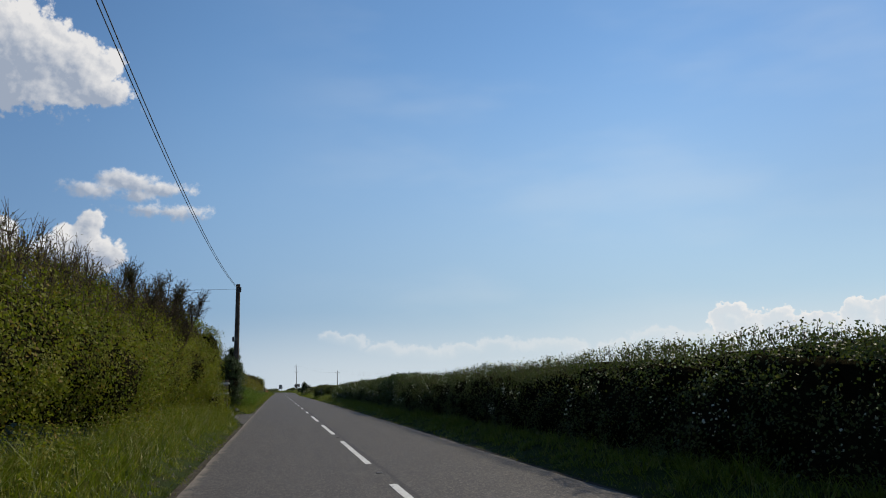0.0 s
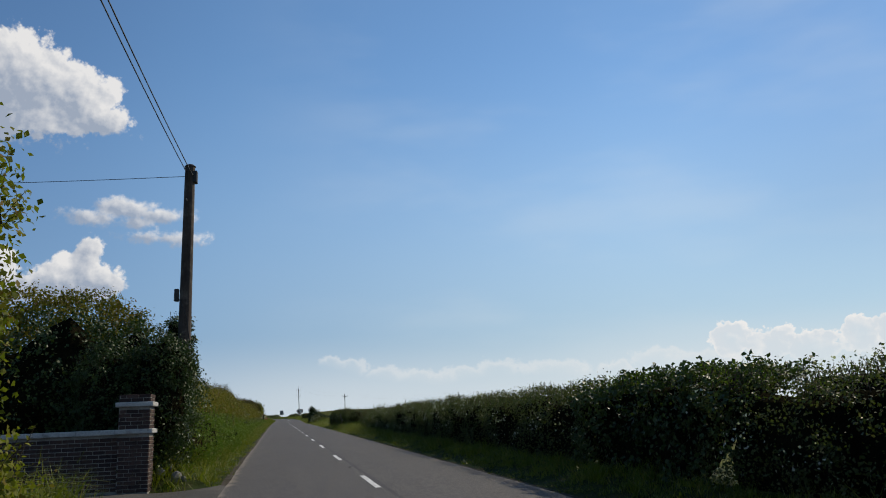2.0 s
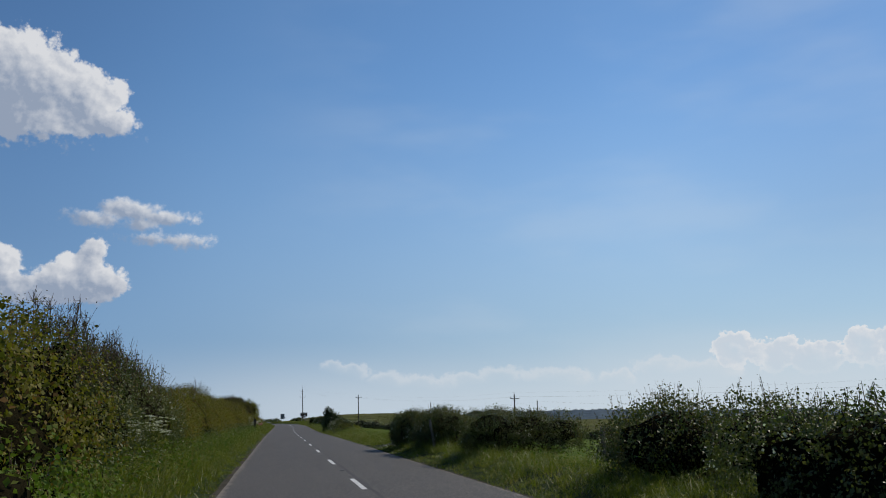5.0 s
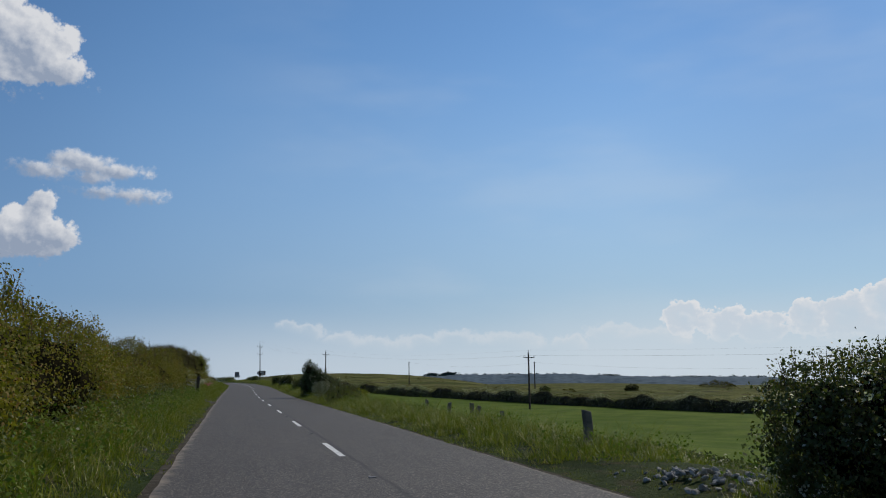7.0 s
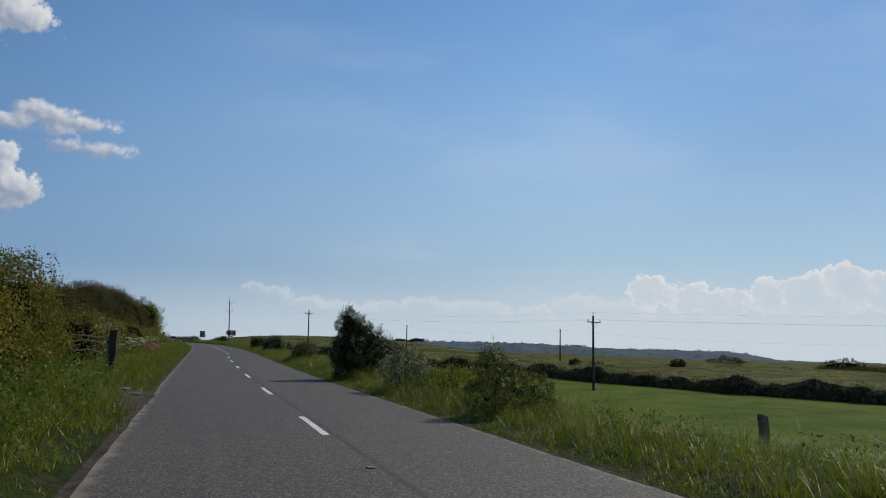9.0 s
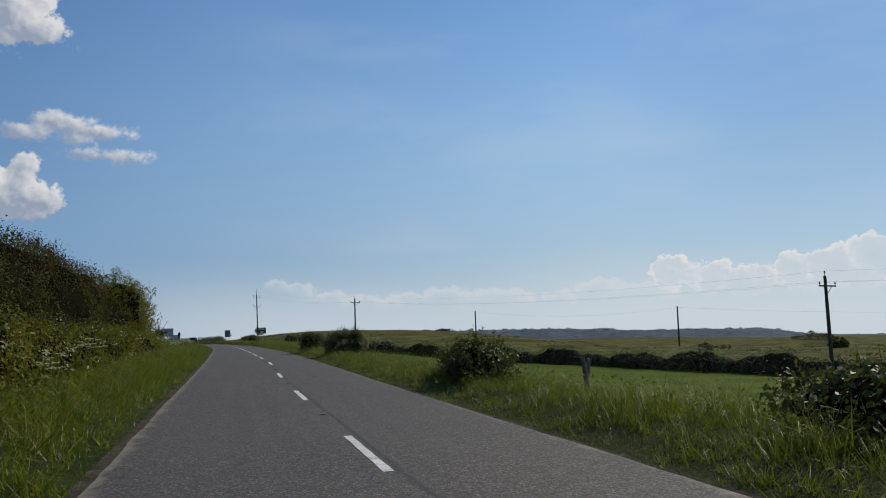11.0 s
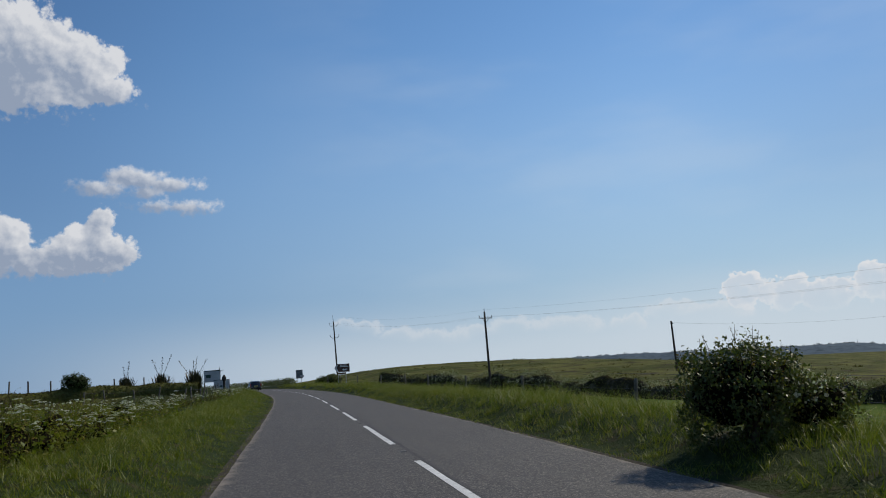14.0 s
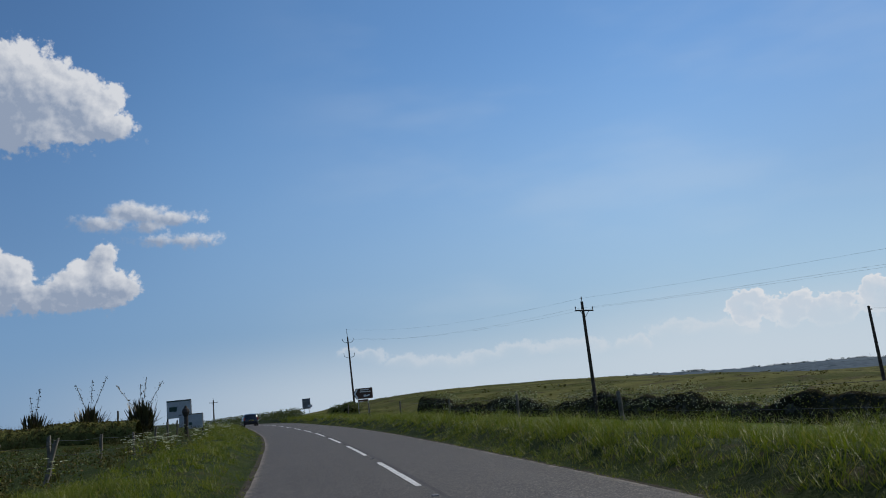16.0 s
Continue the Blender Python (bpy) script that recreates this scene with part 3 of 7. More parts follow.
def build_road():
    ys = np.concatenate([np.arange(-60, -10, 2.0), np.arange(-10, 260, 0.5), np.arange(260, 640, 4.0)])
    us = np.array([-EDGE_L, -2.6, -1.5, -0.1, 0.1, 1.4, 2.35, EDGE_R])
    camber = 0.012 * (1 - (us / 2.9)**2) * 2
    xs, zs = road_x(ys), road_z(ys)
    slope = np.gradient(xs, ys)
    nx = 1 / np.sqrt(1 + slope**2)
    rng = np.random.default_rng(3)
    V, UV = [], []
    for k in range(len(ys)):
        for j, u in enumerate(us):
            uu = u + ((0.010 * math.sin(ys[k] * 0.31) + 0.008 * math.sin(ys[k] * 1.13) + rng.uniform(-0.014, 0.014)) if j in (0, len(us) - 1) else 0)
            V.append((xs[k] + uu * nx[k], ys[k] - uu * slope[k] * nx[k], zs[k] + camber[j] - 0.02))
            UV.append((u, ys[k]))
    n = len(us)
    i = np.arange(len(V)).reshape(-1, n)
    Fq = np.stack([i[:-1, :-1], i[:-1, 1:], i[1:, 1:], i[1:, :-1]], -1).reshape(-1, 4)
    r = new("road", arrays_mesh("road", np.array(V), Fq, ASPHALT, smooth=True, uv=np.array(UV)))
    return tagged(r, "grey worn asphalt country road with broken white centre line", "road", kind="structure")


build_ground()
ROAD = build_road()

# ---- growing things: tools ----


def unit(v):
    return v / np.maximum(np.linalg.norm(v, axis=-1, keepdims=True), 1e-9)


def leaf_arrays(P, Nrm, size, rng, wide=0.36, loose=0.9, lift=0.25):
    """Folded four-point leaves at P, turned about the outward normal."""
    n = len(P)
    nor = unit(Nrm + loose * rng.normal(size=(n, 3)) + np.array([0, 0, lift]))
    ax = unit(np.cross(nor, rng.normal(size=(n, 3))))
    side = np.cross(nor, ax)
    L = (np.asarray(size) * rng.uniform(0.6, 1.35, n))[:, None]
    a = P - ax * L * 0.5
    b = P + side * L * wide + nor * L * 0.13
    c = P + ax * L * 0.5
    d = P - side * L * wide + nor * L * 0.13
    V = np.stack([a, b, c, d], 1).reshape(-1, 3)
    return V, np.arange(4 * n).reshape(-1, 4)


def rods(A, B, r0, r1, bend, rng, straight=False):
    """Three-sided tapered twigs from A to B, with a bend in the middle unless straight."""
    n = len(A)
    r0, r1 = np.broadcast_to(r0, n), np.broadcast_to(r1, n)
    ax = unit(B - A)
    s = unit(np.cross(ax, rng.normal(size=(n, 3))))
    t = np.cross(ax, s)
    ln = np.linalg.norm(B - A, axis=1, keepdims=True)
    mid = (A + B) / 2 + s * ln * bend * rng.uniform(-1, 1, (n, 1))
    rings = []
    stations = ((A, r0), (B, r1)) if straight else ((A, r0), (mid, (r0 + r1) / 2), (B, r1))
    for c, r in stations:
        for k in range(3):
            w = 2 * math.pi * k / 3
            rings.append(c + (s * math.cos(w) + t * math.sin(w)) * r[:, None])
    V = np.stack(rings, 1).reshape(-1, 3)
    base = (np.arange(n) * 3 * len(stations))[:, None]
    F = []
    for lo in ((0,) if straight else (0, 3)):
        for k in range(3):
            k2 = (k + 1) % 3
            F.append(base + np.array([[lo + k, lo + k2, lo + 3 + k2, lo + 3 + k]]))
    return V, np.concatenate(F)


def join(*pairs):
    """Join (verts, faces) pairs of equal face size."""
    V, F, o = [], [], 0
    for v, f in pairs:
        V.append(v)
        F.append(f + o)
        o += len(v)
    return np.concatenate(V), np.concatenate(F)


def blades(X, Y, Z, h, w, rng, lean=0.35, out=None):
    """Grass blades: a narrow stem half and a drooping pointed half. out: the ways they lean."""
    n = len(X)
    az = rng.uniform(0, 2 * math.pi, n)
    face = np.stack([np.cos(az), np.sin(az), np.zeros(n)], 1)
    az2 = rng.uniform(0, 2 * math.pi, n)
    way = np.stack([np.cos(az2), np.sin(az2), np.zeros(n)], 1)
    if out is not None:
        way = unit(way * 0.7 + np.concatenate([out, np.zeros((n, 1))], 1))
    f = lean * rng.uniform(0.2, 1.5, n)
    reach = way * (h * f)[:, None]
    b = np.stack([X, Y, Z], 1)
    hw = (w / 2)[:, None] * face
    up = np.array([0, 0, 1.0])
    mid = b + up * (h * 0.66)[:, None] + reach * 0.32
    tip = b + up * (h * (1.0 - 0.45 * np.minimum(f, 1.2)))[:, None] + reach
    V = np.stack([b - hw, b + hw, mid - hw * 0.7, mid + hw * 0.7, tip], 1).reshape(-1, 3)
    o = (np.arange(n) * 5)[:, None]
    return V, np.concatenate([o + np.array([[0, 1, 2]]), o + np.array([[2, 3, 4]])])


def local(V, ob):
    return V - np.array(ob.matrix_world.translation)


def hedge_profile(n_exp, W, H, foot, foot_z=0.16, k=60):
    th = np.linspace(0, math.pi * 0.62, k)
    c, s = np.cos(th), np.sin(th)
    o = W * (1 - np.sign(c) * np.abs(c)**(2 / n_exp))
    z = H * np.abs(s)**(2 / n_exp)
    o = o + foot * np.exp(-(z / foot_z)**2)      # the foot stands back under the leaves
    return o, z


def hedge(label, y0, y1, front, side, deep, top, leaf_mat, leaves, leaf=0.085, box=3.4, rough=0.3, shoots=0, shoot_len=0.4,
          blossom=0, seed=1, base=0.15, name="hedge", category="hedge", bare=0, bare_len=1.5, shoot_leaf=None, group="", lump=0.8, spray=0.17, foot=0.42, foot_z=0.16, dense=0.74, core=0.28):
    """A hedge along the road: a solid core painted as inner shade, leaves, shoots over the top and blossom."""
    rng = np.random.default_rng(seed)
    ym = (y0 + y1) / 2
    xm = float(road_x(ym)) + side * float(np.mean(front(np.array([y0, ym, y1]))))
    root = thing(name, xm, ym, None, label, category, group)
    gy = np.linspace(y0, y1, 60)
    o, z = hedge_profile(box, deep, 1.0, foot, foot_z)
    ln = np.concatenate([[0], np.cumsum(np.hypot(np.diff(o), np.diff(z) * float(np.mean(top(gy)))))])

    def at(u, s, push=0.0):
        """Place and outward normal at length u and way s (0 foot, 1 back of the top)."""
        q = s * ln[-1]
        oo, zz = np.interp(q, ln, o), np.interp(q, ln, z)
        oo2, zz2 = np.interp(q + 0.05, ln, o), np.interp(q + 0.05, ln, z)
        H = top(u)
        nz, no = (oo2 - oo), -(zz2 - zz) * H
        l = np.maximum(np.hypot(nz, no), 1e-6)
        no, nz = no / l, nz / l
        bump = rough * (wob(u, zz * H * 1.3 + oo, lump, seed) + 0.6 * wob(u, zz * H + oo, lump * 0.42, seed + 4) + 0.8 * wob(u, oo, lump * 4, seed + 9))
        ends = np.minimum(u - y0, y1 - u)
        bump = bump - 0.9 * np.exp(-np.maximum(ends, 0) / 0.35)
        push = push + bump
        f = front(u) + oo + no * push
        x = road_x(u) + side * f
        foot = height(road_x(u) + side * (front(u) + 0.4), u)
        Z = foot + base * 0.5 + zz * H + nz * push
        return np.stack([x, u, np.maximum(Z, foot)], -1), np.stack([side * no, 0 * u, nz], -1)
    # inner mass: a solid core whose near-black colour stands for shade
    us, ss = np.linspace(y0 + 1.4, y1 - 1.4, max(int((y1 - y0) / 0.45), 4)), np.linspace(0, 1, 16)
    U, S = np.meshgrid(us, ss)
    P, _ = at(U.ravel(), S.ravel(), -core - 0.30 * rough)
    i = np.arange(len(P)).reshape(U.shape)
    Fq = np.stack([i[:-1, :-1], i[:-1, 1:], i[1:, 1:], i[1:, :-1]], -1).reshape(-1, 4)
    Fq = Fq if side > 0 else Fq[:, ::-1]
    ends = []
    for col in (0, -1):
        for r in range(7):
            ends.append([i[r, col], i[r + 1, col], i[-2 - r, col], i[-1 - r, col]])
    part("inner_mass", arrays_mesh("inner_mass", local(P, root), np.concatenate([Fq, np.array(ends)]), INNER_SHADE, smooth=True), None, root, "solid core painted dark as the shade between leaves")
    # leaves
    leaves = int(leaves * dense)
    per = 34
    m = leaves // per
    k = np.concatenate([rng.integers(0, m, leaves - leaves // 4), np.full(leaves // 4, -1)])
    cu, cs, out = rng.uniform(y0, y1, m), rng.uniform(0, 1, m), spray * rng.uniform(-1.6, 0.55, m)
    u = np.where(k < 0, rng.uniform(y0, y1, leaves), cu[k] + rng.normal(scale=spray * 0.9, size=leaves))
    s = np.where(k < 0, rng.uniform(0, 1, leaves), cs[k] + rng.normal(scale=spray * 0.8 / ln[-1], size=leaves))
    u, s = np.clip(u, y0, y1), np.where(s > 1, 2 - s, np.abs(s))
    P, Nn = at(u, s, np.where(k < 0, -rng.exponential(0.16, leaves) - 0.04, out[k] + rng.normal(scale=spray * 0.42, size=leaves)))
    part("leaves", arrays_mesh("leaves", local(leaf_arrays(P, Nn, leaf, rng)[0], root), np.arange(4 * leaves).reshape(-1, 4), leaf_mat), None, root)
    if shoots:
        u, s = rng.uniform(y0, y1, shoots), rng.uniform(0.42, 1.0, shoots)
        A, _ = at(u, s, -0.1)
        L = shoot_len * rng.uniform(0.3, 1.2, shoots)[:, None]
        B = A + L * unit(np.array([0, 0, 1.0]) + 0.28 * rng.normal(size=(shoots, 3)))
        V, Fq = rods(A, B, 0.006, 0.003, 0.08, rng, True)
        part("shoot_fringe", arrays_mesh("shoot_fringe", local(V, root), Fq, BARK), None, root, "thin upright shoots")
        k = 4
        f = rng.uniform(0.25, 1.0, (shoots, k, 1))
        Q = (A[:, None] + f * (B - A)[:, None] + rng.normal(scale=0.02, size=(shoots, k, 3))).reshape(-1, 3)
        V, Fl = leaf_arrays(Q, np.tile([0, 0, 0.4], (len(Q), 1)), leaf * 0.62, rng, loose=1.2, wide=0.26)
        part("shoot_leaves", arrays_mesh("shoot_leaves", local(V, root), Fl, shoot_leaf or leaf_mat), None, root)
    if bare:
        u, s = rng.uniform(y0, y1 - 3.0, bare), rng.uniform(0.5, 1.0, bare)
        A, _ = at(u, s, -0.3)
        L = bare_len * rng.uniform(0.35, 1.0, bare)[:, None]
        B = A + L * unit(np.array([0, 0, 1.0]) + 0.22 * rng.normal(size=(bare, 3)))
        sets = [rods(A, B, 0.011, 0.004, 0.12, rng)]
        for _ in range(9):
            q = A + rng.uniform(0.25, 0.95, (bare, 1)) * (B - A)
            sets.append(rods(q, q + L * 0.26 * unit(np.array([0, 0, 0.8]) + 0.6 * rng.normal(size=(bare, 3))), 0.007, 0.003, 0.1, rng, True))
        V, Fq = join(*sets)
        part("branch_tangle", arrays_mesh("branch_tangle", local(V, root), Fq, BARK), None, root, "bare grey upright branches")
        Q = np.concatenate([A + rng.uniform(0.3, 1.0, (bare, 1)) * (B - A) + rng.normal(scale=0.10, size=(bare, 3)) for _ in range(18)])
        V, Fl = leaf_arrays(Q, np.tile([0, 0, 0.3], (len(Q), 1)), leaf * 0.66, rng, loose=1.2)
        part("sparse_leaves", arrays_mesh("sparse_leaves", local(V, root), Fl, L_GOLD if leaf_mat is L_HEDGE else L_BROWN), None, root, "sparse young brownish leaves")
    if blossom:
        m = max(blossom // 14, 1)
        cu, cs = rng.uniform(y0, y1, m), rng.uniform(0.12, 0.95, m)
        u = np.repeat(cu, 14) + rng.normal(scale=0.16, size=m * 14)
        s = np.clip(np.repeat(cs, 14) + rng.normal(scale=0.03, size=m * 14), 0, 1)
        P, Nn = at(np.clip(u, y0, y1), s, 0.07 + rng.normal(scale=0.04, size=m * 14))
        V, Fl = leaf_arrays(P, Nn, 0.036, rng, wide=0.5)
        part("blossom", arrays_mesh("blossom", local(V, root), Fl, BLOSSOM), None, root, "clusters of white blossom")
    return root


def bush(label, x, y, balls, leaf_mat, leaves, leaf=0.09, seed=1, name="bush", category="bush", shoots=0, shoot_len=0.4, blossom=0,
         trunk=0.06, rough=0.22, z=None, group="", core=0.72, blossom_size=0.055, lean=0.0):
    """A shrub: several overlapping rounded masses of leaves over stems. balls: dx, dy, height of the centre, radii."""
    rng = np.random.default_rng(seed)
    leaves, leaf = int(leaves * 0.8), leaf * 1.08
    root = thing(name, x, y, z, label, category, group)
    c = np.array([b[:3] for b in balls], float)
    r = np.array([b[3:6] for b in balls], float)
    area = (r.prod(1))**(2 / 3)

    def shell(n, depth, inside=0.80):
        k = rng.choice(len(balls), size=int(n * 1.9), p=area / area.sum())
        d = unit(rng.normal(size=(len(k), 3)))
        flat = np.maximum(np.hypot(d[:, 0], d[:, 1]), 0.05)
        low = (d[:, 2] < 0) & (c[k, 2] < 1.3 * r[k, 2])
        d[:, :2] *= np.where(low, np.maximum(flat, 0.84) / flat, 1.0)[:, None]
        bump = 1 + rough * (wob(d[:, 0] * 3 + k, d[:, 1] * 3 + d[:, 2] * 4, 1.0, seed) + 0.6 * wob(d[:, 0] * 7 + k, d[:, 1] * 7 + d[:, 2] * 9, 1.0, seed + 3))
        P = c[k] + d * r[k] * (bump * (1 - depth(len(k))))[:, None]
        keep = P[:, 2] > -0.1
        for j in range(len(balls)):
            q = (P - c[j]) / r[j]
            keep &= ~(((q**2).sum(1) < inside**2) & (k != j))
        P, d, k = P[keep][:n], d[keep][:n], k[keep][:n]
        P[:, 0] += lean * P[:, 2]
        return P, unit(d / r[k])
    tight = 0.085 * min(1.0, float(np.mean(r)))
    P0, N0 = shell(leaves // 22, lambda m: rng.exponential(0.06, m) - 0.05)
    k = rng.integers(0, len(P0), leaves - leaves // 4)
    P1, N1 = shell(leaves // 4, lambda m: rng.exponential(0.10, m) + 0.03)
    P = np.concatenate([P0[k] + rng.normal(scale=tight, size=(len(k), 3)), P1])
    Nn = np.concatenate([N0[k], N1])
    P[:, 2] = np.maximum(P[:, 2], 0.0)
    V, Fl = leaf_arrays(P, Nn, leaf, rng)
    part("leaves", arrays_mesh("leaves", V, Fl, leaf_mat), None, root)
    # solid cores, coloured as the shade between the leaves
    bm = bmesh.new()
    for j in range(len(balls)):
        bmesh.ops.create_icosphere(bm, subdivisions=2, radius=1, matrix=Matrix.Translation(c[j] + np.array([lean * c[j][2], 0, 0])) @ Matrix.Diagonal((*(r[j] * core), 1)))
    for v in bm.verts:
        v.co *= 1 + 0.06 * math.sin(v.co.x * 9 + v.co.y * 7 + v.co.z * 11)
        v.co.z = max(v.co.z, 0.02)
    part("inner_mass", bm, INNER_SHADE, root, "solid core painted dark as the shade between leaves")
    stems = 3
    A = np.stack([rng.uniform(-0.15, 0.15, stems), rng.uniform(-0.15, 0.15, stems), np.full(stems, -0.08)], 1)
    B = c[rng.integers(0, len(balls), stems)] + rng.normal(scale=0.1, size=(stems, 3))
    for k in range(stems):
        V, Fq = rods(A[k:k + 1], B[k:k + 1], trunk, trunk * 0.4, 0.12, rng)
        part("stem", arrays_mesh("stem", V, Fq, BARK), None, root, "woody grey stem")
    if shoots:
        P, Nn = shell(shoots, lambda m: np.full(m, 0.08))
        B = P + (shoot_len * rng.uniform(0.3, 1.2, len(P)))[:, None] * unit(Nn * 0.45 + np.array([0, 0, 1.1]) + 0.28 * rng.normal(size=P.shape))
        V, Fq = rods(P, B, 0.005, 0.002, 0.08, rng, True)
        part("shoot_fringe", arrays_mesh("shoot_fringe", V, Fq, BARK), None, root, "thin outer shoots")
        Q = np.concatenate([P + rng.uniform(0.2, 1.0, (len(P), 1)) * (B - P) + rng.normal(scale=0.02, size=P.shape) for _ in range(5)])
        V, Fl = leaf_arrays(Q, np.tile([0, 0, 0.4], (len(Q), 1)), leaf * 0.7, rng, loose=1.2, wide=0.28)
        part("shoot_leaves", arrays_mesh("shoot_leaves", V, Fl, L_GOLD if leaf_mat is L_SHADE else leaf_mat), None, root)
    if blossom:
        m = max(blossom // 16, 1)
        P0, N0 = shell(m, lambda q: np.full(q, -0.03))
        P = np.repeat(P0, 16, 0) + rng.normal(scale=0.07, size=(len(P0) * 16, 3))
        V, Fl = leaf_arrays(P, np.repeat(N0, 16, 0), blossom_size, rng, wide=0.5)
        part("blossom", arrays_mesh("blossom", V, Fl, BLOSSOM), None, root, "clusters of white blossom")
    return root


def twiggy_tree(label, x, y, tall, spread, seed, leaves=2500, leaf=0.06, mat=None, lean=(0, 0), trunk=0.07, group="", open_out=1.0):
    """A slender tree: tapered trunk, limbs, many thin twigs and sparse leaves."""
    rng = np.random.default_rng(seed)
    root = thing("tree", x, y, None, label, "tree", group)
    steps = 5
    pts = [np.array([0, 0, -0.1])]
    for k in range(steps):
        pts.append(pts[-1] + np.array([lean[0] / steps + rng.normal(scale=0.05), lean[1] / steps + rng.normal(scale=0.05), tall * 0.8 / steps]))
    pts = np.array(pts)
    rr = np.linspace(trunk, trunk * 0.25, steps + 1)
    V, Fq = join(*[rods(pts[k:k + 1], pts[k + 1:k + 2], rr[k], rr[k + 1], 0.02, rng) for k in range(steps)])
    part("trunk", arrays_mesh("trunk", V, Fq, BARK), None, root)
    n1 = 26 if open_out >= 1 else 17
    f = rng.uniform(0.25 + 0.3 * (open_out < 1), 1.0, n1)
    A = np.stack([np.interp(f, np.linspace(0, 1, steps + 1), pts[:, j]) for j in range(3)], 1)
    L = spread * (1.15 - 0.55 * f) * rng.uniform(0.6, 1.1, n1)
    B = A + L[:, None] * unit(np.stack([open_out * rng.normal(size=n1), open_out * rng.normal(size=n1), rng.uniform(0.5, 1.7, n1)], 1))
    sets = [rods(A, B, trunk * 0.32, 0.007, 0.08, rng)]
    n2 = n1 * 9
    k = rng.integers(0, n1, n2)
    A2 = A[k] + rng.uniform(0.25, 1.0, (n2, 1)) * (B - A)[k]
    B2 = A2 + rng.uniform(0.25, 0.6, (n2, 1)) * unit(unit(B - A)[k] + 0.7 * open_out * rng.normal(size=(n2, 3)))
    sets.append(rods(A2, B2, 0.008, 0.004, 0.1, rng))
    n3 = n2 * 4
    k = rng.integers(0, n2, n3)
    A3 = A2[k] + rng.uniform(0.2, 1.0, (n3, 1)) * (B2 - A2)[k]
    B3 = A3 + rng.uniform(0.1, 0.28, (n3, 1)) * unit(unit(B2 - A2)[k] + 0.8 * rng.normal(size=(n3, 3)))
    sets.append(rods(A3, B3, 0.005, 0.003, 0.1, rng, True))
    V, Fq = join(*sets)
    part("branchwork", arrays_mesh("branchwork", V, Fq, BARK), None, root, "grey branches and thin twigs")
    k = rng.integers(0, n3, leaves)
    Q = A3[k] + rng.uniform(0.2, 1.0, (leaves, 1)) * (B3 - A3)[k] + rng.normal(scale=0.03, size=(leaves, 3))
    V, Fl = leaf_arrays(Q, np.tile([0, 0, 0.4], (leaves, 1)), leaf, rng, loose=1.2)
    part("crown", arrays_mesh("crown", V, Fl, mat or L_BROWN), None, root, "sparse young leaves")
    return root


def grass_strip(label, side, d0, d1, y0, y1, n, tall, seed, mat=None, wide=0.0135, lean=0.8, thin=None, name="grass", skip=None):
    """Long grass between two distances from the centre line. tall(d, y): height in metres."""
    rng = np.random.default_rng(seed)
    n = int(n * 0.58)
    m = max(n // 12, 1)
    ty = rng.uniform(y0, y1, m)
    td = rng.uniform(0, 1, m)
    if thin:
        td = td**thin
    td = d0 + (d1 - d0) * td
    size = rng.uniform(0.55, 1.35, m)
    k = rng.integers(0, m, n)
    off = rng.normal(scale=0.055, size=(n, 2)) * size[k][:, None]
    y, d = ty[k] + off[:, 1], np.maximum(td[k] + off[:, 0], d0 - 0.05)
    d = d + 0.06 * wob(y, y * 0, 1.3, seed) + 0.07 * wob(y, y * 0, 4.3, seed + 2) + 0.06 * wob(y, y * 0, 0.4, seed + 5)
    if skip:
        keep = ~skip(d, y)
        d, y, off, k = d[keep], y[keep], off[keep], k[keep]
    x = road_x(y) + side * d
    clump = np.maximum(0.78 + 0.35 * wob(x, y, 0.6, seed) + 0.40 * wob(x, y, 1.9, seed + 1), 0.42)
    h = np.maximum(tall(d, y) * clump * size[k] * rng.uniform(0.6, 1.2, len(y)), 0.04)
    V, q = blades(x, y, height(x, y) - 0.02, h, wide * rng.uniform(0.7, 1.6, len(y)), rng, lean, unit(off * np.array([side, 1.0])))
    if mat is None:
        f = rng.permutation(len(y))[:int(len(y) * 0.6)]
        fx, fy = x[f] + rng.normal(scale=0.09, size=len(f)), y[f] + rng.normal(scale=0.16, size=len(f))
        az = rng.uniform(0, 2 * math.pi, len(f))
        az2 = rng.uniform(0, 2 * math.pi, len(f))
        hw = 0.8 * wide * np.stack([np.cos(az), np.sin(az), 0 * az], 1) * rng.uniform(0.6, 1.4, (len(f), 1))
        foot = np.stack([fx, fy, height(fx, fy) - 0.01], 1)
        tip = foot + np.stack([np.cos(az2), np.sin(az2), 1.1 + 0 * az], 1) * (h[f] * rng.uniform(0.45, 0.8, len(f)))[:, None]
        V2 = np.stack([foot - hw, foot + hw, tip], 1).reshape(-1, 3)
        V, q = join((V, q), (V2, np.arange(len(V2)).reshape(-1, 3)))
    ob = new(name, arrays_mesh(name, V, q, mat or GRASS))
    return tagged(ob, label, "grass", kind="stuff")


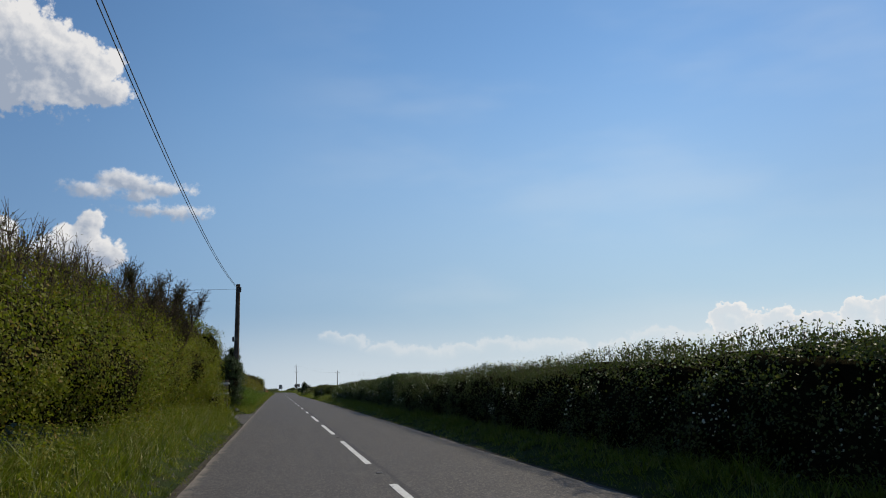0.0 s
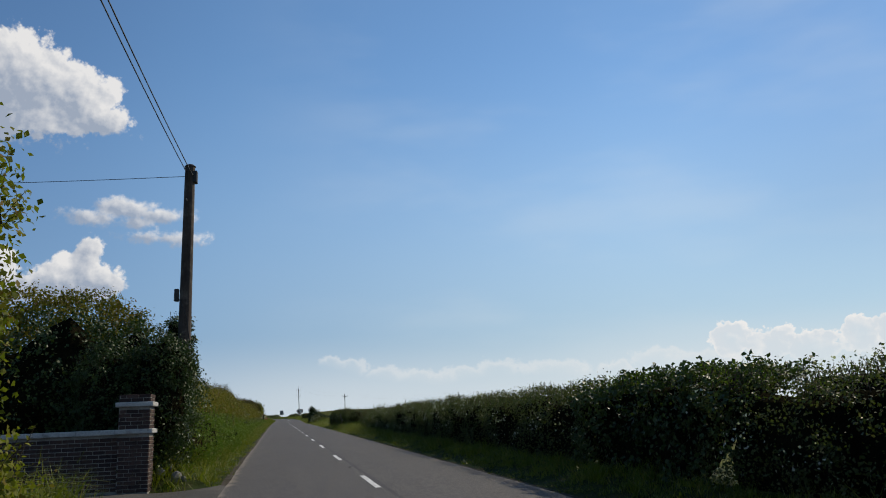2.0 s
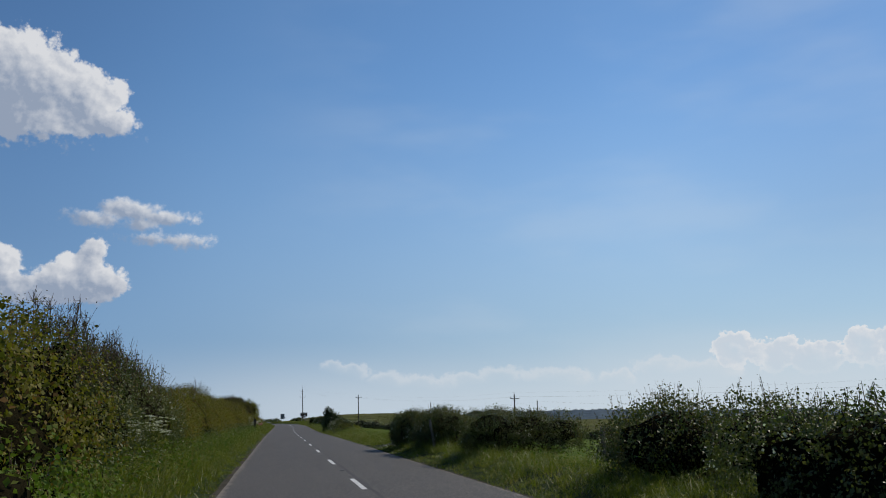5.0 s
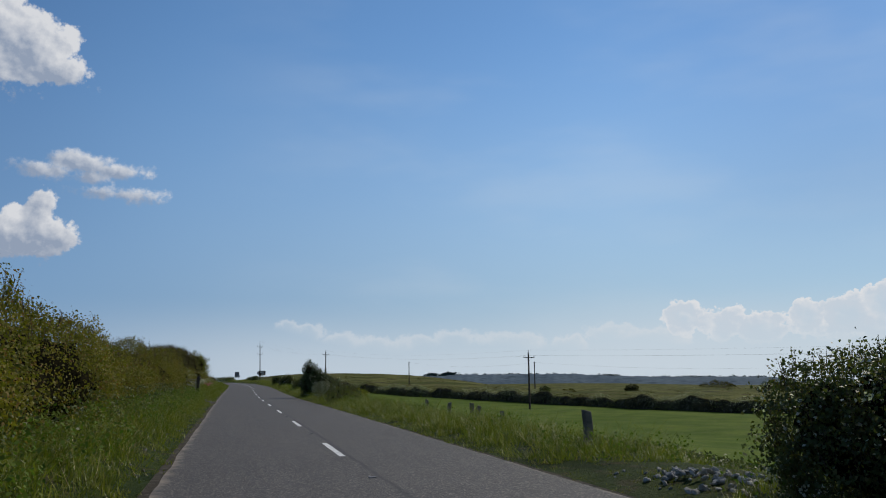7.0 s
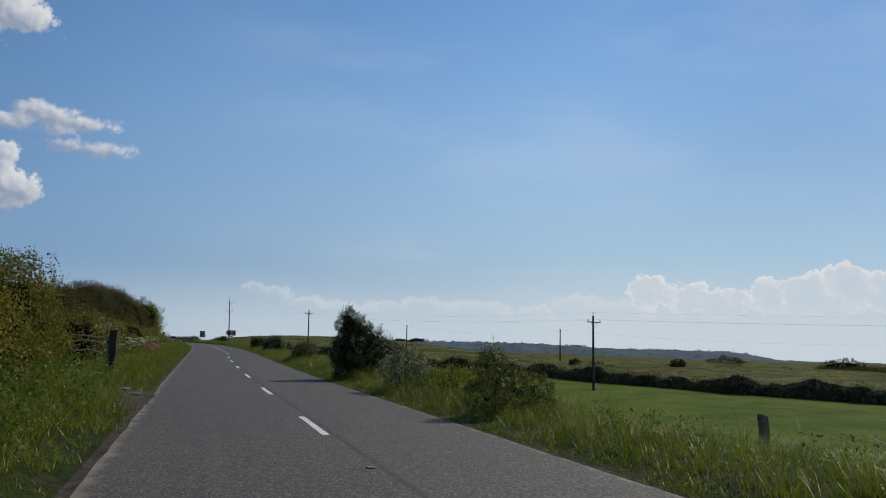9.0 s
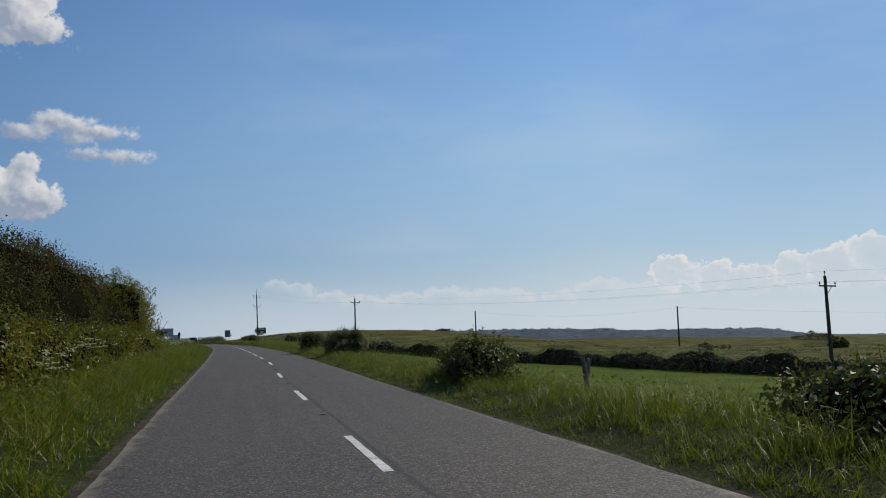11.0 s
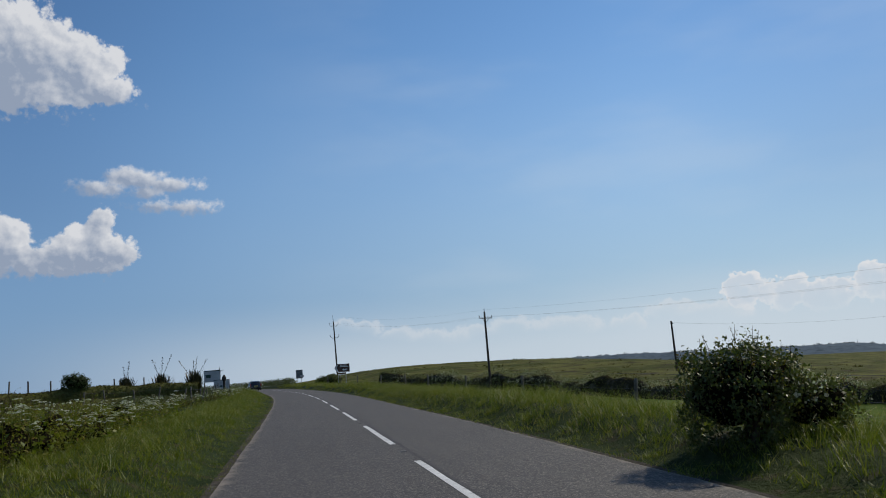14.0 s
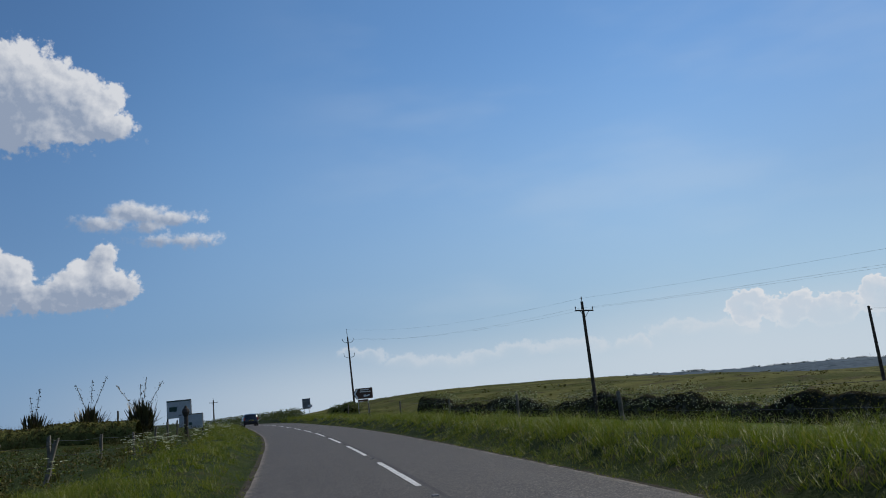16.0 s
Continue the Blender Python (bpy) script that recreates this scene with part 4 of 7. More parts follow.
def umbels(label, spots, seed, name="cow_parsley", group="", kind="stuff"):
    """White flowering cow parsley: stems, flat flower heads and ferny leaves. spots: x, y, height."""
    rng = np.random.default_rng(seed)
    S = np.array(spots, float)
    z = height(S[:, 0], S[:, 1])
    A = np.stack([S[:, 0], S[:, 1], z - 0.03], 1)
    B = A + np.stack([rng.normal(scale=0.10, size=len(S)), rng.normal(scale=0.10, size=len(S)), S[:, 2]], 1)
    V1, F1 = rods(A, B, 0.006, 0.004, 0.05, rng)
    k = 5
    heads = (B[:, None] + np.stack([rng.normal(scale=0.11, size=(len(S), k)), rng.normal(scale=0.11, size=(len(S), k)), rng.normal(scale=0.07, size=(len(S), k))], -1))
    mid = np.repeat((A + 0.62 * (B - A)), k, 0)
    H = heads.reshape(-1, 3)
    V2, F2 = rods(mid, H, 0.004, 0.003, 0.05, rng)
    m = 12
    rad = 0.070 * np.sqrt(rng.uniform(0, 1, (len(H), m)))
    w = rng.uniform(0, 2 * math.pi, (len(H), m))
    P = H[:, None] + np.stack([rad * np.cos(w), rad * np.sin(w), 0.02 - 2.5 * rad**2 + rng.normal(scale=0.004, size=rad.shape)], -1)
    V3, F3 = leaf_arrays(P.reshape(-1, 3), np.tile([0, 0, 1.0], (len(H) * m, 1)), 0.036, rng, wide=0.5, loose=0.4)
    q = 14
    C = np.repeat(A, q, 0) + np.stack([rng.normal(scale=0.14, size=len(S) * q), rng.normal(scale=0.14, size=len(S) * q), rng.uniform(0.05, 0.75, len(S) * q) * np.repeat(S[:, 2], q)], 1)
    V4, F4 = leaf_arrays(C, np.tile([0, 0, 0.7], (len(C), 1)), 0.10, rng, wide=0.28)
    V, F = join((V1, F1), (V2, F2), (V3, F3), (V4, F4))
    fm = np.concatenate([np.zeros(len(F1) + len(F2)), np.ones(len(F3)), np.zeros(len(F4))])
    ob = new(name, arrays_mesh(name, V, F, [GRASS, BLOSSOM], fm))
    return tagged(ob, label, "wildflowers", group, kind)


# ---- built things: tools ----
def bm_box(bm, x0, x1, y0, y1, z0, z1, bevel=0.0):
    r = bmesh.ops.create_cube(bm, size=1, matrix=Matrix.Translation(((x0 + x1) / 2, (y0 + y1) / 2, (z0 + z1) / 2)) @ Matrix.Diagonal((x1 - x0, y1 - y0, z1 - z0, 1)))
    if bevel:
        es = list({e for v in r["verts"] for e in v.link_edges})
        bmesh.ops.bevel(bm, geom=es, offset=bevel, segments=1, affect="EDGES")
    return bm


def bm_rod(bm, a, b, r0, r1=None, seg=10):
    a, b = Vector(a), Vector(b)
    m = Matrix.Translation((a + b) / 2) @ (b - a).to_track_quat("Z", "Y").to_matrix().to_4x4()
    bmesh.ops.create_cone(bm, cap_ends=True, segments=seg, radius1=r0, radius2=r0 if r1 is None else r1, depth=(b - a).length, matrix=m)
    return bm


def bm_path(bm, pts, r, seg=6):
    for p, q in zip(pts, pts[1:]):
        bm_rod(bm, p, q, r, r, seg)
    return bm


def cable(label, a, b, sag, r=0.012, n=18, name="overhead_cable", group=""):
    """A hanging cable between two fixings."""
    a, b = np.array(a, float), np.array(b, float)
    f = np.linspace(0, 1, n)
    P = a + f[:, None] * (b - a)
    P[:, 2] -= sag * 4 * f * (1 - f)
    ax = unit(b - a)
    s = unit(np.cross(ax, [0, 0, 1.0]))
    t = np.cross(s, ax)
    seg = 5
    V = np.concatenate([P + r * (s * math.cos(2 * math.pi * k / seg) + t * math.sin(2 * math.pi * k / seg)) for k in range(seg)])
    F = []
    for k in range(seg):
        for i in range(n - 1):
            k2 = (k + 1) % seg
            F.append((k * n + i, k2 * n + i, k2 * n + i + 1, k * n + i + 1))
    ob = new(name, arrays_mesh(name, V, np.array(F), CABLE, smooth=True))
    return tagged(ob, label, "cable", group)


def pole_body(root, tall, r0, r1, lean=(0, 0)):
    bm = bmesh.new()
    n, seg, rows = 6, 14, []
    for k in range(n + 1):
        f = k / n
        r = r0 + (r1 - r0) * f
        rows.append([bm.verts.new((lean[0] * f + r * math.cos(2 * math.pi * q / seg), lean[1] * f + r * math.sin(2 * math.pi * q / seg), -0.3 + (tall + 0.3) * f)) for q in range(seg)])
    for lo, hi in zip(rows, rows[1:]):
        for q in range(seg):
            bm.faces.new((lo[q], lo[(q + 1) % seg], hi[(q + 1) % seg], hi[q]))
    bm.faces.new(rows[-1])
    bm.faces.new(rows[0][::-1])
    return part("pole", bm, POLE_WOOD, root)


def insulator(root, x, y, z, tip="brown porcelain insulator"):
    bm = bmesh.new()
    bm_rod(bm, (x, y, z), (x, y, z + 0.10), 0.018, 0.018, 8)
    bm_rod(bm, (x, y, z + 0.08), (x, y, z + 0.15), 0.055, 0.045, 10)
    bm_rod(bm, (x, y, z + 0.15), (x, y, z + 0.24), 0.045, 0.030, 10)
    return part("insulator", bm, PORCELAIN, root, tip)


def crossarm_pole(label, x, y, z, tall, lean=(0, 0), turn=0, arm=0.95, group="", r=(0.15, 0.10)):
    """A power pole with one steel crossarm, a pin on top and three insulators."""
    root = thing("power_pole", x, y, z, label, "power pole", group, turn=turn)
    pole_body(root, tall, *r, lean)
    lx, ly = lean
    za = tall - 0.75
    bm = bmesh.new()
    bm_box(bm, lx - arm, lx + arm, ly - 0.19, ly - 0.10, za, za + 0.10, 0.01)
    part("crossarm", bm, BLACK_METAL, root, "dark steel crossarm")
    for s in (-1, 1):
        bm = bmesh.new()
        bm_rod(bm, (lx + s * 0.45, ly - 0.15, za), (lx + s * 0.06, ly - 0.12, za - 0.42), 0.02, 0.02, 6)
        part("brace", bm, BLACK_METAL, root)
        insulator(root, lx + s * (arm - 0.06), ly - 0.145, za + 0.10)
    bm = bmesh.new()
    bm_rod(bm, (lx, ly, tall - 0.1), (lx, ly, tall + 0.16), 0.025, 0.025, 8)
    part("top_pin", bm, BLACK_METAL, root)
    insulator(root, lx, ly, tall + 0.12)
    return root


def swan_neck_pole(label, x, y, z, tall, lean, turn=0):
    """A power pole with a spike and two tiers of curved brackets."""
    root = thing("power_pole", x, y, z, label, "power pole", turn=turn)
    pole_body(root, tall, 0.17, 0.11, lean)
    lx, ly = lean
    bm = bmesh.new()
    bm_rod(bm, (lx, ly, tall - 0.2), (lx - 0.08, ly, tall + 1.0), 0.05, 0.03, 8)
    part("spike", bm, BLACK_METAL, root, "thin top spike")
    insulator(root, lx - 0.08, ly, tall + 0.98)
    for z0, w in ((tall - 0.75, 0.85), (tall - 3.0, 0.85)):
        f = z0 / tall
        for s in (-1, 1):
            pts = [(lx * f, ly * f, z0), (lx * f + s * w * 0.45, ly * f, z0 - 0.12), (lx * f + s * w * 0.8, ly * f, z0 + 0.02), (lx * f + s * w, ly * f, z0 + 0.34)]
            part("curved_bracket", bm_path(bmesh.new(), pts, 0.035), BLACK_METAL, root, "upward curved steel bracket")
            insulator(root, lx * f + s * w, ly * f, z0 + 0.32)
    return root


def plain_pole(label, x, y, z, tall, lean=(0, 0), group="", r=(0.13, 0.09)):
    root = thing("telephone_pole", x, y, z, label, "telephone pole", group)
    pole_body(root, tall, *r, lean)
    bm = bmesh.new()
    bm_box(bm, lean[0] - 0.16, lean[0] + 0.16, lean[1] - 0.13, lean[1] - 0.08, tall - 0.28, tall - 0.20, 0.005)
    part("bracket", bm, BLACK_METAL, root)
    bm = bmesh.new()
    bm_rod(bm, (lean[0], lean[1], tall), (lean[0], lean[1], tall + 0.03), r[1] + 0.015, r[1] - 0.03, 14)
    part("cap", bm, BLACK_METAL, root)
    return root


def fence_post(label, x, y, tall, thick=0.10, lean=(0, 0), mat=None, round_post=False, group="", sink=0.25, z=None):
    """A worn wooden post; returns its top."""
    root = thing("fence_post", x, y, z, label, "post", group)
    bm = bmesh.new()
    t = thick / 2
    if round_post:
        bmesh.ops.create_cone(bm, cap_ends=True, segments=12, radius1=t, radius2=t * 0.88, depth=tall + sink, matrix=Matrix.Translation((0, 0, (tall - sink) / 2)))
    else:
        bm_box(bm, -t, t, -t, t, -sink, tall, 0.012)
    bmesh.ops.subdivide_edges(bm, edges=[e for e in bm.edges if abs(e.verts[0].co.z - e.verts[1].co.z) > 0.3], cuts=4)
    for v in bm.verts:
        f = v.co.z / tall
        v.co.x += lean[0] * f + 0.008 * math.sin(v.co.z * 9 + x)
        v.co.y += lean[1] * f + 0.008 * math.sin(v.co.z * 11 + y)
        if f > 0.98:
            v.co.z += 0.03 * math.sin(v.co.x * 60 + y)
    part("shaft", bm, mat or POST_WOOD, root)
    return np.array(root.matrix_world.translation) + np.array([lean[0], lean[1], tall])

# ---- road markings, studs, driveway ----


def road_at(u, y, lift=0.0):
    s = float(road_x(y + 0.5) - road_x(y - 0.5))
    n = 1 / math.sqrt(1 + s * s)
    return Vector((float(road_x(y)) + u * n, y - u * s * n, float(road_z(y)) + 0.024 * (1 - (u / 2.9)**2) - 0.02 + lift))


def line_u(y):
    """The centre line drifts a little to the right half way along."""
    return 0.24 * math.exp(-((y - 200) / 11)**2)


def dash(y0, y1, seed):
    """One worn white line of the broken centre line."""
    rng = random.Random(seed)
    bm = bmesh.new()
    rows = []
    n = 8
    for k in range(n + 1):
        y = y0 + (y1 - y0) * k / n
        rows.append([bm.verts.new(road_at(line_u(y) + u + rng.uniform(-0.006, 0.006), y, 0.005 + (0.0 if i in (0, 2) else 0.001))) for i, u in enumerate((-0.055, 0.0, 0.055))])
    for a, b in zip(rows, rows[1:]):
        for i in range(2):
            bm.faces.new((a[i], a[i + 1], b[i + 1], b[i]))
    part("line_dash", bm, PAINT, ROAD, "worn white painted line")


def stud(y):
    bm = bmesh.new()
    p = road_at(line_u(y), y, 0.0)
    bm_box(bm, p.x - 0.05, p.x + 0.05, p.y - 0.06, p.y + 0.06, p.z - 0.01, p.z + 0.014, 0.006)
    part("road_stud", bm, STUD_METAL, ROAD, "small metal reflective road stud")


def lines():
    k = 0
    for i in range(-3, 4):                  # long lines before the driveway
        far = 9.40 + 9 * i
        dash(far - 6.0, far, k)
        stud(far + 1.5)
        k += 1
    for i in range(4, 21):                  # short lines on the straight
        far = 8.10 + 9 * i
        dash(far - 2.9, far, k)
        stud(far + 3.0)
        k += 1
    for i in range(22, 46):                 # long lines before the bend
        far = 0.85 + 9 * i
        dash(far - (3.0 if i < 24 else 6.0), far, k)
        stud(far + 1.5)
        k += 1


lines()


def drive_near(d):
    """Where the near edge of the driveway runs, at a distance from the centre line."""
    return 38.2 - 7.6 * np.clip((4.7 - d) / 1.75, 0, 1)**2


def driveway():
    us = np.concatenate([np.linspace(-14, -5, 7), np.linspace(-4.7, -EDGE_L + 0.05, 14)])
    D, F = np.meshgrid(us, np.linspace(0, 1, 14))
    far = 42.6 + 1.3 * np.clip((D + 4.2) / 1.3, 0, 1)**2
    near = drive_near(-D) + 0.15 * wob(D * 3, D, 1.0, 2)
    Y = near + (far - near) * F
    Z = np.maximum(road_z(Y) + 0.005 + 0.10 * ease(-D, 3, 8), height(D, Y) + 0.02 - 0.05 * (F < 0.01))
    Z = np.where(D > -EDGE_L - 0.02, road_z(Y) - 0.03, Z)
    V = np.stack([D, Y, Z], -1).reshape(-1, 3)
    i = np.arange(len(V)).reshape(D.shape)
    Fq = np.stack([i[:-1, :-1], i[:-1, 1:], i[1:, 1:], i[1:, :-1]], -1).reshape(-1, 4)
    ob = new("driveway", arrays_mesh("driveway", V, Fq, GRAVEL, smooth=True))
    tagged(ob, "grey brown gravel driveway mouth beside the road", "driveway", kind="structure")


driveway()

# ---- overhead lines ----


def roadside_pole():
    x, y = -4.0, 45.6
    root = thing("telegraph_pole", x, y, None, "tall dark wooden telegraph pole with cable box", "telegraph pole")
    zb = root.matrix_world.translation.z
    tall = 8.2 - zb
    pole_body(root, tall, 0.17, 0.12, (0.04, 0))
    bm = bmesh.new()
    bm_box(bm, 0.10, 0.22, -0.10, 0.10, tall - 0.42, tall - 0.12, 0.015)
    part("cable_bracket", bm, BLACK_METAL, root, "black cable terminal near the top")
    bm = bmesh.new()
    bm_rod(bm, (0.04, 0, tall), (0.04, 0, tall + 0.05), 0.14, 0.08, 14)
    part("cap", bm, BLACK_METAL, root)
    bm = bmesh.new()
    bm_box(bm, -0.24, -0.13, -0.08, 0.06, 3.75, 4.05, 0.02)
    part("junction_box", bm, BLACK_METAL, root, "black junction box")
    bm = bmesh.new()
    bm_path(bm, [(0.150, -0.085, 2.75), (0.158, -0.09, 1.4), (0.165, -0.095, 0.05)], 0.022)
    part("conduit", bm, STEEL, root, "pale steel cable guard up the pole")
    bm = bmesh.new()
    bm_path(bm, [(0.15, -0.085, 2.75), (0.06, -0.15, 3.4), (-0.12, -0.10, 3.8)], 0.010)
    part("cable_tail", bm, BLACK_METAL, root, "black cable above the guard")
    bm = bmesh.new()
    bm_rod(bm, (0.0, -0.16, tall - 0.9), (0.0, -0.30, tall - 0.9), 0.012, 0.012, 6)
    part("step_iron", bm, STEEL, root)
    top = np.array([x + 0.04, y, 8.05])
    back = (-4.75, -12.0, 10.4)
    root2 = plain_pole("dark wooden telegraph pole beside the hedge", -4.75, -12.0, None, 10.5 - float(height(-4.75, -12.0)))
    for dx, dz, sag in ((-0.08, 0.0, 1.6), (0.08, -0.10, 1.68)):
        cable("black telephone cable between roadside poles", top + [dx, 0, dz], (back[0] + dx, back[1], back[2] + dz), sag, 0.011, 30, group="roadside cables")
    cable("thin service cable to a house", top + [-0.1, 0, -0.1], (-30.0, 52.0, 9.5), 0.35, 0.008, 20, group="roadside cables")


roadside_pole()

crossarm_pole("dark wooden power pole with steel crossarm", 19.75, 289.0, 1.7, 8.65, (-0.1, 0), 25, group="crossarm power poles")
crossarm_pole("dark wooden power pole with steel crossarm standing in a green field", 38.9, 204.3, float(height(38.9, 204.3)) - 0.1, 6.95 - float(height(38.9, 204.3)), (0.0, 0), 15, group="crossarm power poles")
swan_neck_pole("tall dark pole with curved insulator brackets at the roadside", 6.6, 354.1, float(height(6.6, 354.1)) - 0.2, 15.4 - float(height(6.6, 354.1)), (-0.35, 0), 10)
crossarm_pole("distant wooden power pole with crossarm", 95.0, 120.0, None, 8.2, (0, 0), 5, group="crossarm power poles")
crossarm_pole("distant wooden power pole beyond the bend", -21.5, 427.5, None, 5.9, (0, 0), 0, 1.0, group="crossarm power poles", r=(0.17, 0.13))
tops = [((6.6, 354.1), [(-1.15, 15.0), (0.5, 15.0), (-0.4, 16.4)]), ((19.75, 289.0), [(-0.9, 9.83), (0.85, 9.83), (-0.1, 10.6)]),
        ((38.9, 204.3), [(-0.9, 6.43), (0.85, 6.43), (0.0, 7.2)]), ((95.0, 120.0), [(-0.9, float(height(95, 120)) + 7.7), (0.9, float(height(95, 120)) + 7.7), (0, float(height(95, 120)) + 8.4)])]
for (pa, ra), (pb, rb) in zip(tops, tops[1:]):
    for (oa, za), (obb, zb) in zip(ra, rb):
        cable("thin bare power line between wooden poles", (pa[0] + oa, pa[1], za), (pb[0] + obb, pb[1], zb), 0.9, 0.0035, 24, "power_line", "power lines")
plain_pole("slim bare wooden telephone pole on the moor", 38.9, 283.0, 2.75, 5.0, (-0.05, 0), "moor telephone poles")
plain_pole("slim bare wooden telephone pole on the moor", 60.8, 257.4, 1.6, 5.4, (0, 0), "moor telephone poles")
plain_pole("slim bare wooden telephone pole on the moor", 112.0, 222.0, None, 5.4, (0, 0), "moor telephone poles")
plain_pole("slim bare wooden telephone pole on the moor", 158.0, 186.0, None, 5.4, (0, 0), "moor telephone poles")
h3, h4 = float(height(112, 222)) + 5.2, float(height(158, 186)) + 5.2
for a, b in (((38.9, 283, 7.6), (60.8, 257.4, 6.85)), ((60.8, 257.4, 6.85), (112, 222, h3)), ((112, 222, h3), (158, 186, h4))):
    cable("single thin telephone wire over the moor", a, b, 1.0, 0.0055, 24, "telephone_wire", "telephone wires")

# ---- left side, first stretch ----
hedge("tall wild hawthorn hedge, yellow green, with bare upright branches", 0, 33.8, lambda y: np.interp(y, [0, 23, 29, 33.6], [4.75, 4.65, 4.2, 3.8]) + 0.15 * wob(y, 0 * y, 5), -1, 1.9,
      lambda y: np.interp(y, [0, 8, 25, 30, 33.6], [3.0, 3.0, 3.3, 3.6, 2.9]), L_HEDGE, 94000, 0.057, 2.4, 0.52, 1100, 0.5, seed=11, bare=950, bare_len=1.25, lump=1.7, foot=0.8, foot_z=0.22, dense=0.98, spray=0.19, core=0.45)
twiggy_tree("slender tree with bare twigs and small young leaves", -5.75, 26.3, 4.9, 0.7, 21, 420, 0.042, L_BROWN, (1.7, -0.3), 0.05, "hedgerow trees", 0.42)
for x, y, tall, seed in ((-5.5, 25.5, 4.95, 22), (-5.6, 24.2, 4.75, 25), (-5.7, 22.9, 4.9, 23), (-5.8, 21.2, 4.65, 26), (-6.0, 19.4, 4.7, 24)):
    twiggy_tree("slender nearly bare hedgerow tree", x - 0.4, y, tall, 0.9, seed, 700, 0.042, L_BROWN, (1.1, 0.1), 0.055, "hedgerow trees", 0.42)
bush("fresh green shrub with dense leaves beside the driveway", -5.1, 33.2, [(0, 0, 1.5, 1.0, 1.3, 1.5), (-0.3, -0.3, 2.8, 0.9, 1.1, 1.2), (0.5, 0.2, 2.5, 0.6, 0.7, 1.0)], L_HEDGE, 15000, 0.06, 31, shoots=120)
bush("low nettles and brambles at the hedge end", -4.0, 32.2, [(0, 0, 0.5, 0.45, 0.9, 0.7), (-0.2, -1.4, 0.5, 0.45, 0.9, 0.6)], L_HEDGE, 4600, 0.055, 34, shoots=120, shoot_len=0.3, core=0.3)
bush("low shrub with glossy leaves at the hedge end", -6.0, 34.2, [(0, 0, 0.5, 0.8, 0.9, 0.8)], L_DARK, 2600, 0.08, 32)


def brick_course(parent, z, x0, x1, y, mesh, skew, rng, depth_jit=0.004):
    """One course of stretchers in the wall's face, as separate bricks."""
    step = 0.225
    x = x1 - skew
    while x - 0.215 > x0:
        ob = new("brick", mesh)
        ob.parent = parent
        ob.matrix_parent_inverse = Matrix.Identity(4)
        ob.matrix_basis = Matrix.Translation((x - 0.1075, y + rng.uniform(-depth_jit, depth_jit), z + 0.0325))
        x -= step


def brick_mesh(sx, sy, sz):
    bm = bmesh.new()
    bm_box(bm, -sx / 2, sx / 2, -sy / 2, sy / 2, -sz / 2, sz / 2, 0.006)
    me = bpy.data.meshes.new("brick")
    bm.to_mesh(me)
    bm.free()
    me.materials.append(BRICK_OBJ)
    return me


def brick_material():
    m = BRICK.copy()
    m.name = "brick_face"
    N = m.node_tree
    info = N.nodes.new("ShaderNodeObjectInfo")
    b = [n for n in N.nodes if n.type == "BSDF_PRINCIPLED"][0]
    old = b.inputs["Base Color"].links[0].from_socket
    mix = N.nodes.new("ShaderNodeMix")
    mix.data_type, mix.blend_type = "RGBA", "MULTIPLY"
    mix.inputs["Factor"].default_value = 1.0
    ramp = N.nodes.new("ShaderNodeValToRGB")
    ramp.color_ramp.elements[0].color = (0.5, 0.48, 0.5, 1)
    ramp.color_ramp.elements[1].color = (1.25, 1.1, 1.0, 1)
    N.links.new(info.outputs["Random"], ramp.inputs[0])
    N.links.new(old, mix.inputs[6])
    N.links.new(ramp.outputs[0], mix.inputs[7])
    N.links.new(mix.outputs[2], b.inputs["Base Color"])
    return m


BRICK_OBJ = brick_material()


def garden_wall():
    rng = random.Random(5)
    z0 = float(road_z(43)) + 0.06
    wall = thing("garden_wall", -7.0, 43.05, z0, "dark red brick garden wall with weathered pale coping", "wall")
    tall = 1.06
    bm = bmesh.new()
    bm_box(bm, -4.0, 2.16, -0.10, 0.10, -0.2, tall)
    part("mortar_core", bm, MORTAR, wall, "pale mortar joints")
    me = brick_mesh(0.215, 0.04, 0.065)
    k = 0
    z = 0.0
    while z + 0.065 < tall:
        brick_course(wall, z, -4.0, 2.24, -0.088, me, 0.1125 * (k % 2), rng)
        z += 0.0785
        k += 1
    for i in range(8):
        bm = bmesh.new()
        x1 = 2.12 - i * 0.765
        bm_box(bm, x1 - 0.76, x1, -0.16, 0.16, tall, tall + 0.10 + rng.uniform(-0.004, 0.004), 0.012)
        part("coping_stone", bm, COPING, wall, "weathered pale coping stone")


